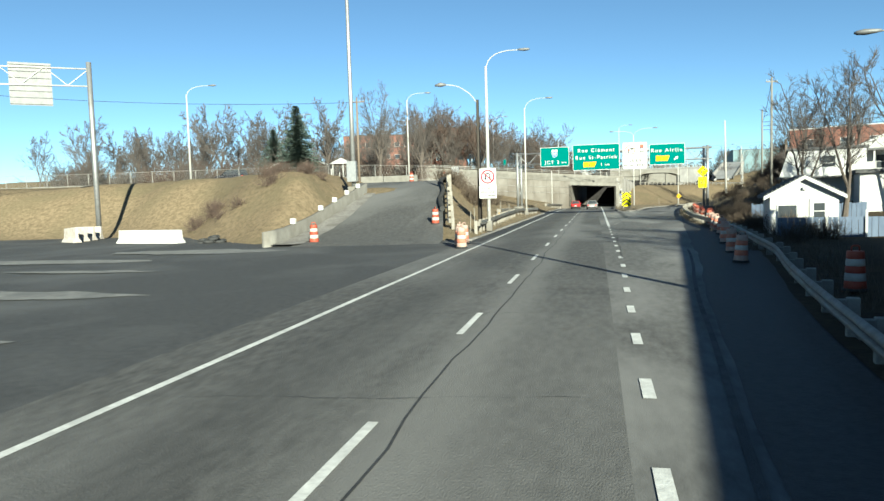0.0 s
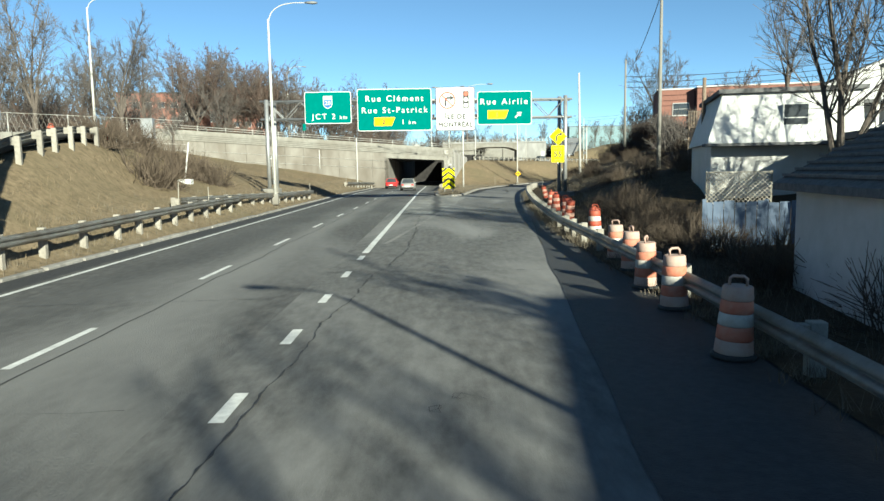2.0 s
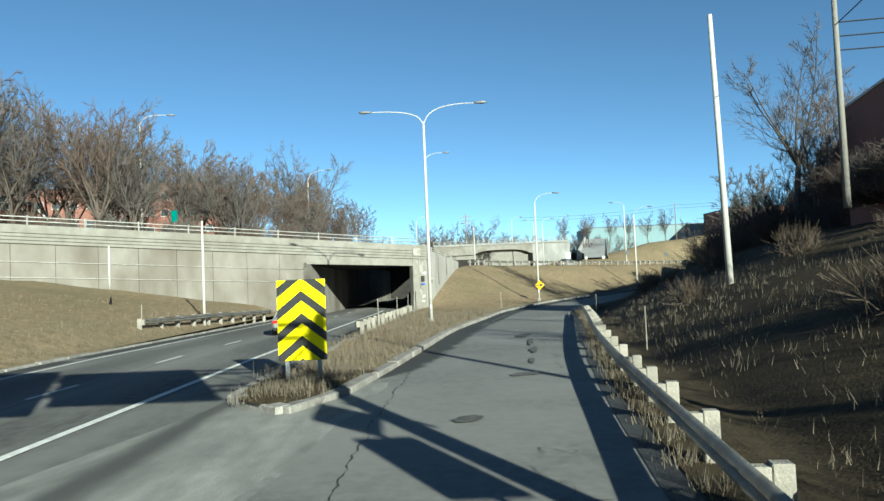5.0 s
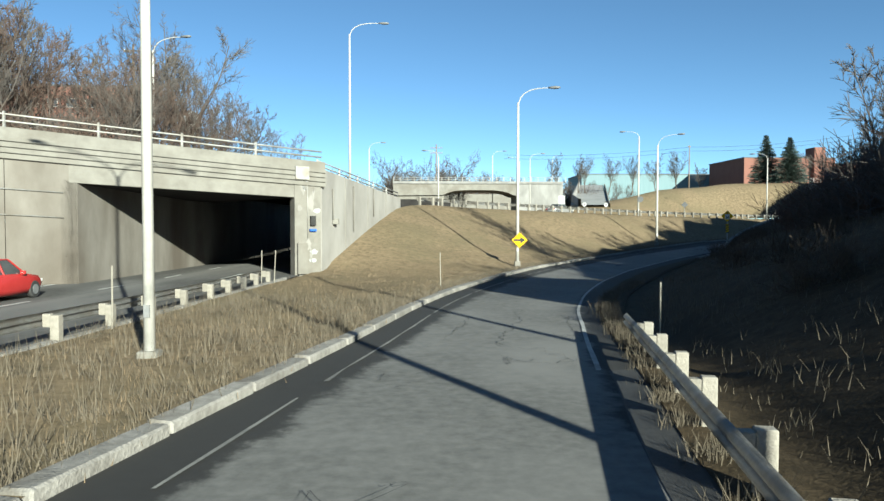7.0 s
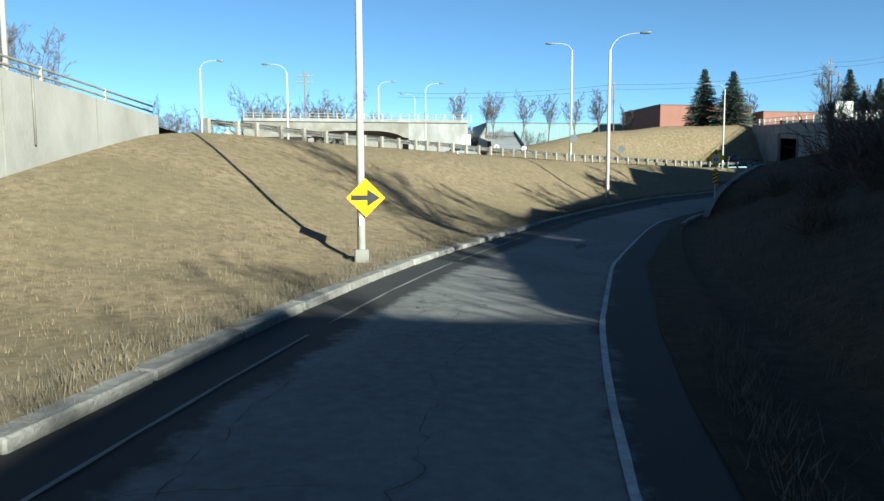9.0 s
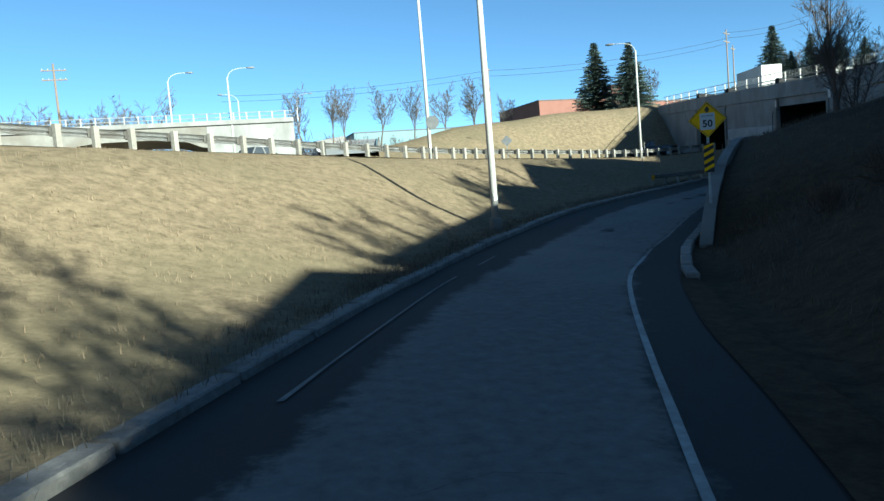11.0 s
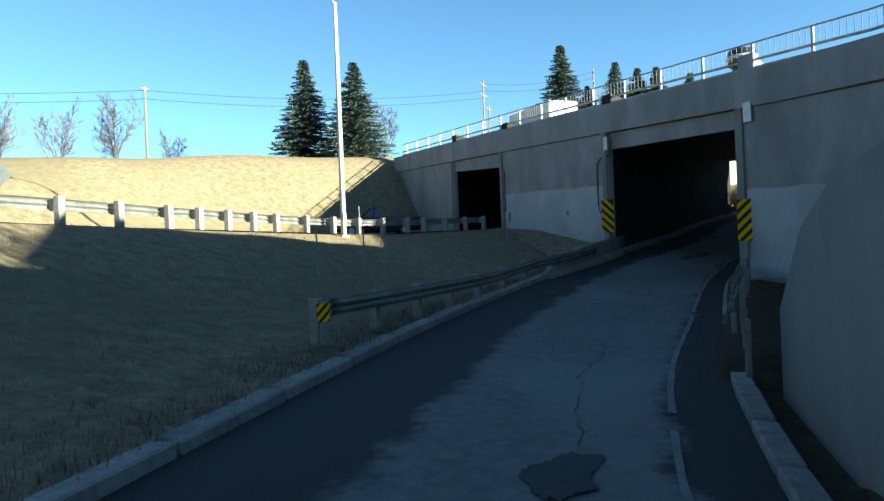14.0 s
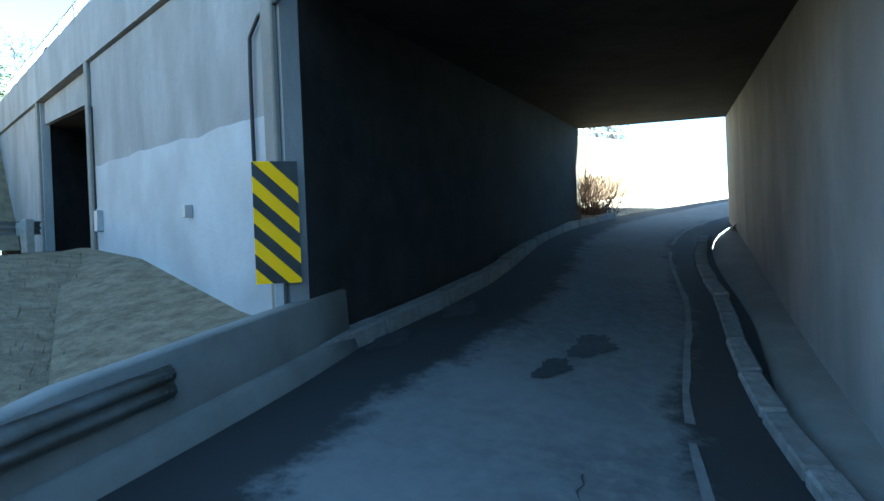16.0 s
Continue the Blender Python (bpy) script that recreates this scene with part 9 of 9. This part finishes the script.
part("box", box_bm(-0.4, 0.4, -0.25, 0.25, 0.9, 2.2, 0.02), M_STEEL, cb)
lb = thing("leaning_sign_post", "leaning post on a concrete weight", "post", Matrix.Translation((-22.5, 86, bank_left(-22.5, 86))))
part("weight", box_bm(-0.45, 0.45, -0.3, 0.3, -0.1, 0.25, 0.03), M_SIDING, lb)
part("post", tube_bm([(0, 0, 0.2), (0.35, 0, 2.6)], 0.05, 6), M_SIDING, lb)
for x, y, z in ((-18.35, 73.0, -0.35), (47.05, 221.72, 0.5)):
    t = thing("end_marker", "small striped marker plate at the guardrail's end", "road sign", Matrix.Translation((x, y, z)), "guardrail end markers")
    plate(t, [(-0.13, -0.17), (0.13, -0.17), (0.13, 0.17), (-0.13, 0.17)], -0.02, 0.0, M_BLACK, "face")
    stripes(t, 0.13, 0.17, 1, -0.02, 2)
    part("post", box_bm(-0.04, 0.04, 0.005, 0.07, -0.6, 0.16), M_POST, t)
# litter on the shaded verge
r = random.Random(77)
for k in range(16):
    i = r.randint(station(20.6), station(21.9))
    p = right_point(i, r.uniform(1.5, 6))
    t = tagged(part("litter", box_bm(-0.06, 0.06, -0.04, 0.04, 0, 0.03 + 0.03 * r.random(), 0.01), M_SIDING), "scrap of pale litter on the verge", "litter", "litter")
    t.matrix_basis = Matrix.Translation(p + Vector((0, 0, 0.02))) @ Matrix.Rotation(r.uniform(0, 6), 4, "Z") @ Matrix.Rotation(r.uniform(-0.4, 0.4), 4, "X") @ Matrix.Scale(r.uniform(0.5, 1.5), 4)

# ---- dry grass ----
r = np.random.RandomState(5)


class Blades:
    def __init__(self):
        self.v, self.f = [], []

    def tuft(self, p, n, h, spread):
        for _ in range(n):
            x, y = p[0] + r.normal(0, spread), p[1] + r.normal(0, spread)
            a = r.uniform(0, 6.28)
            L = h * r.uniform(0.5, 1.2)
            lean = r.uniform(0.2, 1.1) * L
            w = 0.004 + 0.006 * r.rand()
            ca, sa = math.cos(a), math.sin(a)
            k = len(self.v)
            self.v += [(x - sa * w, y + ca * w, p[2] - 0.04), (x + sa * w, y - ca * w, p[2] - 0.04), (x + ca * lean, y + sa * lean, p[2] + L)]
            self.f.append((k, k + 1, k + 2))

    def done(self, name, mat, label):
        me = bpy.data.meshes.new(name)
        me.from_pydata(self.v, [], self.f)
        me.materials.append(mat)
        return tagged(new(name, me), label, "grass", kind="stuff")


def slope_pt(j, t):
    p, u = LEFT[station(first) + j], UPPER[j]
    q = p.lerp(u, t)
    q.z = lerp(p.z + 0.1, u.z, 0.35 * t + 0.65 * smooth(t, 0.03, 1.0)) + 0.16 * wob(q.x, q.y, 0.3, 2.0) * smooth(t, 0.02, 0.2) * smooth(1 - t, 0, 0.1)
    return q


def frac_slope(j, off):
    L = (UPPER[j] - LEFT[station(first) + j]).length
    return min(0.98, off / max(L, 0.5))


g1, g2, g3 = Blades(), Blades(), Blades()
nj = len(UPPER)
for _ in range(4200):
    f = r.rand() * (nj - 1)
    j = int(f)
    off = 0.25 + abs(r.normal(0, 0.8))
    q = slope_pt(j, frac_slope(j, off))
    q2 = slope_pt(min(j + 1, nj - 1), frac_slope(j, off))
    q = q.lerp(q2, f - j)
    g1.tuft(q, 8, 0.2 * max(0.35, 1.1 - off * 0.3), 0.14)
for _ in range(900):
    j = r.randint(0, STEPS * 3)
    g1.tuft(slope_pt(j, r.uniform(0.05, 0.95)), 8, 0.5, 0.16)
for _ in range(9000):
    f = r.rand() * (nj - 1)
    j = int(f)
    t = r.uniform(0.05, 0.97)
    q = slope_pt(j, t).lerp(slope_pt(min(j + 1, nj - 1), t), f - j)
    g2.tuft(q, 6, 0.1, 0.25)
for _ in range(2600):
    x = -16.9 - abs(r.normal(0, 1.6))
    y = r.uniform(50, 150)
    if y < wall_y(x) - 0.4:
        g1.tuft((x, y, bank_left(x, y)), 5, 0.28, 0.14)
for _ in range(5000):
    x = r.uniform(-36, -17.5)
    y = r.uniform(50, 150)
    if y < wall_y(x) - 0.4 and abs(x - side_x(min(y, 100))) > 5.5:
        g2.tuft((x, y, bank_left(x, y)), 6, 0.14, 0.25)
for _ in range(2200):
    x = r.uniform(-60, -27.5)
    y = r.uniform(49, 66)
    if x < side_x(y) - 5.3:
        g2.tuft((x, y, bank_left(x, y)), 4, 0.28, 0.2)
for _ in range(5200):
    i = r.randint(station(6.5), LAST_R - 2)
    d = 0.8 + abs(r.normal(0, 5))
    if wall_h(i) > 0.02 and d < 1.4:
        continue
    p = right_point(i, d)
    g3.tuft((p.x, p.y, p.z), 8, 0.23 if d > 1.5 else 0.18, 0.25)
for _ in range(1200):
    i = r.randint(station(1), station(6.5))
    p = right_point(i, 0.6 + abs(r.normal(0, 1.2)))
    g3.tuft((p.x, p.y, p.z), 5, 0.35, 0.15)
for _ in range(1700):
    i = r.randint(station(3.5), station(11))
    p = across(i, -table(i / STEPS, [3, 5, 5.75, 6.75, 8.3, 9.2, 10.6, 11], [0.5, 0.5, 1.05, 1.2, 0.87, 0.8, 0.4, 0.3]) + r.uniform(-0.3, 0.35))
    g1.tuft((p.x, p.y, p.z), 6, 0.3, 0.12)
for _ in range(420):
    i = r.randint(station(10.9), station(13.6))
    p = across(i, -table(i / STEPS, [10.5, 11, 11.5, 12.3, 13, 14.6], [0.5, 0.65, 0.85, 0.95, 0.75, 0.1]) + abs(r.normal(0, 0.25)) * 0.9)
    g1.tuft((p.x, p.y, p.z), 7, 0.36, 0.14)
for _ in range(170):
    y = r.uniform(107.2, 112)
    g1.tuft((r.uniform(-5.9, -4.3), y, -1.06), 7, 0.34, 0.14)
M_WEED = surf("grey_dry_weeds", (0.074, 0.062, 0.046), (0.143, 0.121, 0.090), 3.0, 0.95, 0.0)
g1.done("verge_weeds", M_WEED, "grey dry weeds along the kerb")
g2.done("bank_grass", M_STRAW, "short dry grass on the banks")
g3.done("shaded_grass", M_WEED, "tall dry grass on the shaded bank")
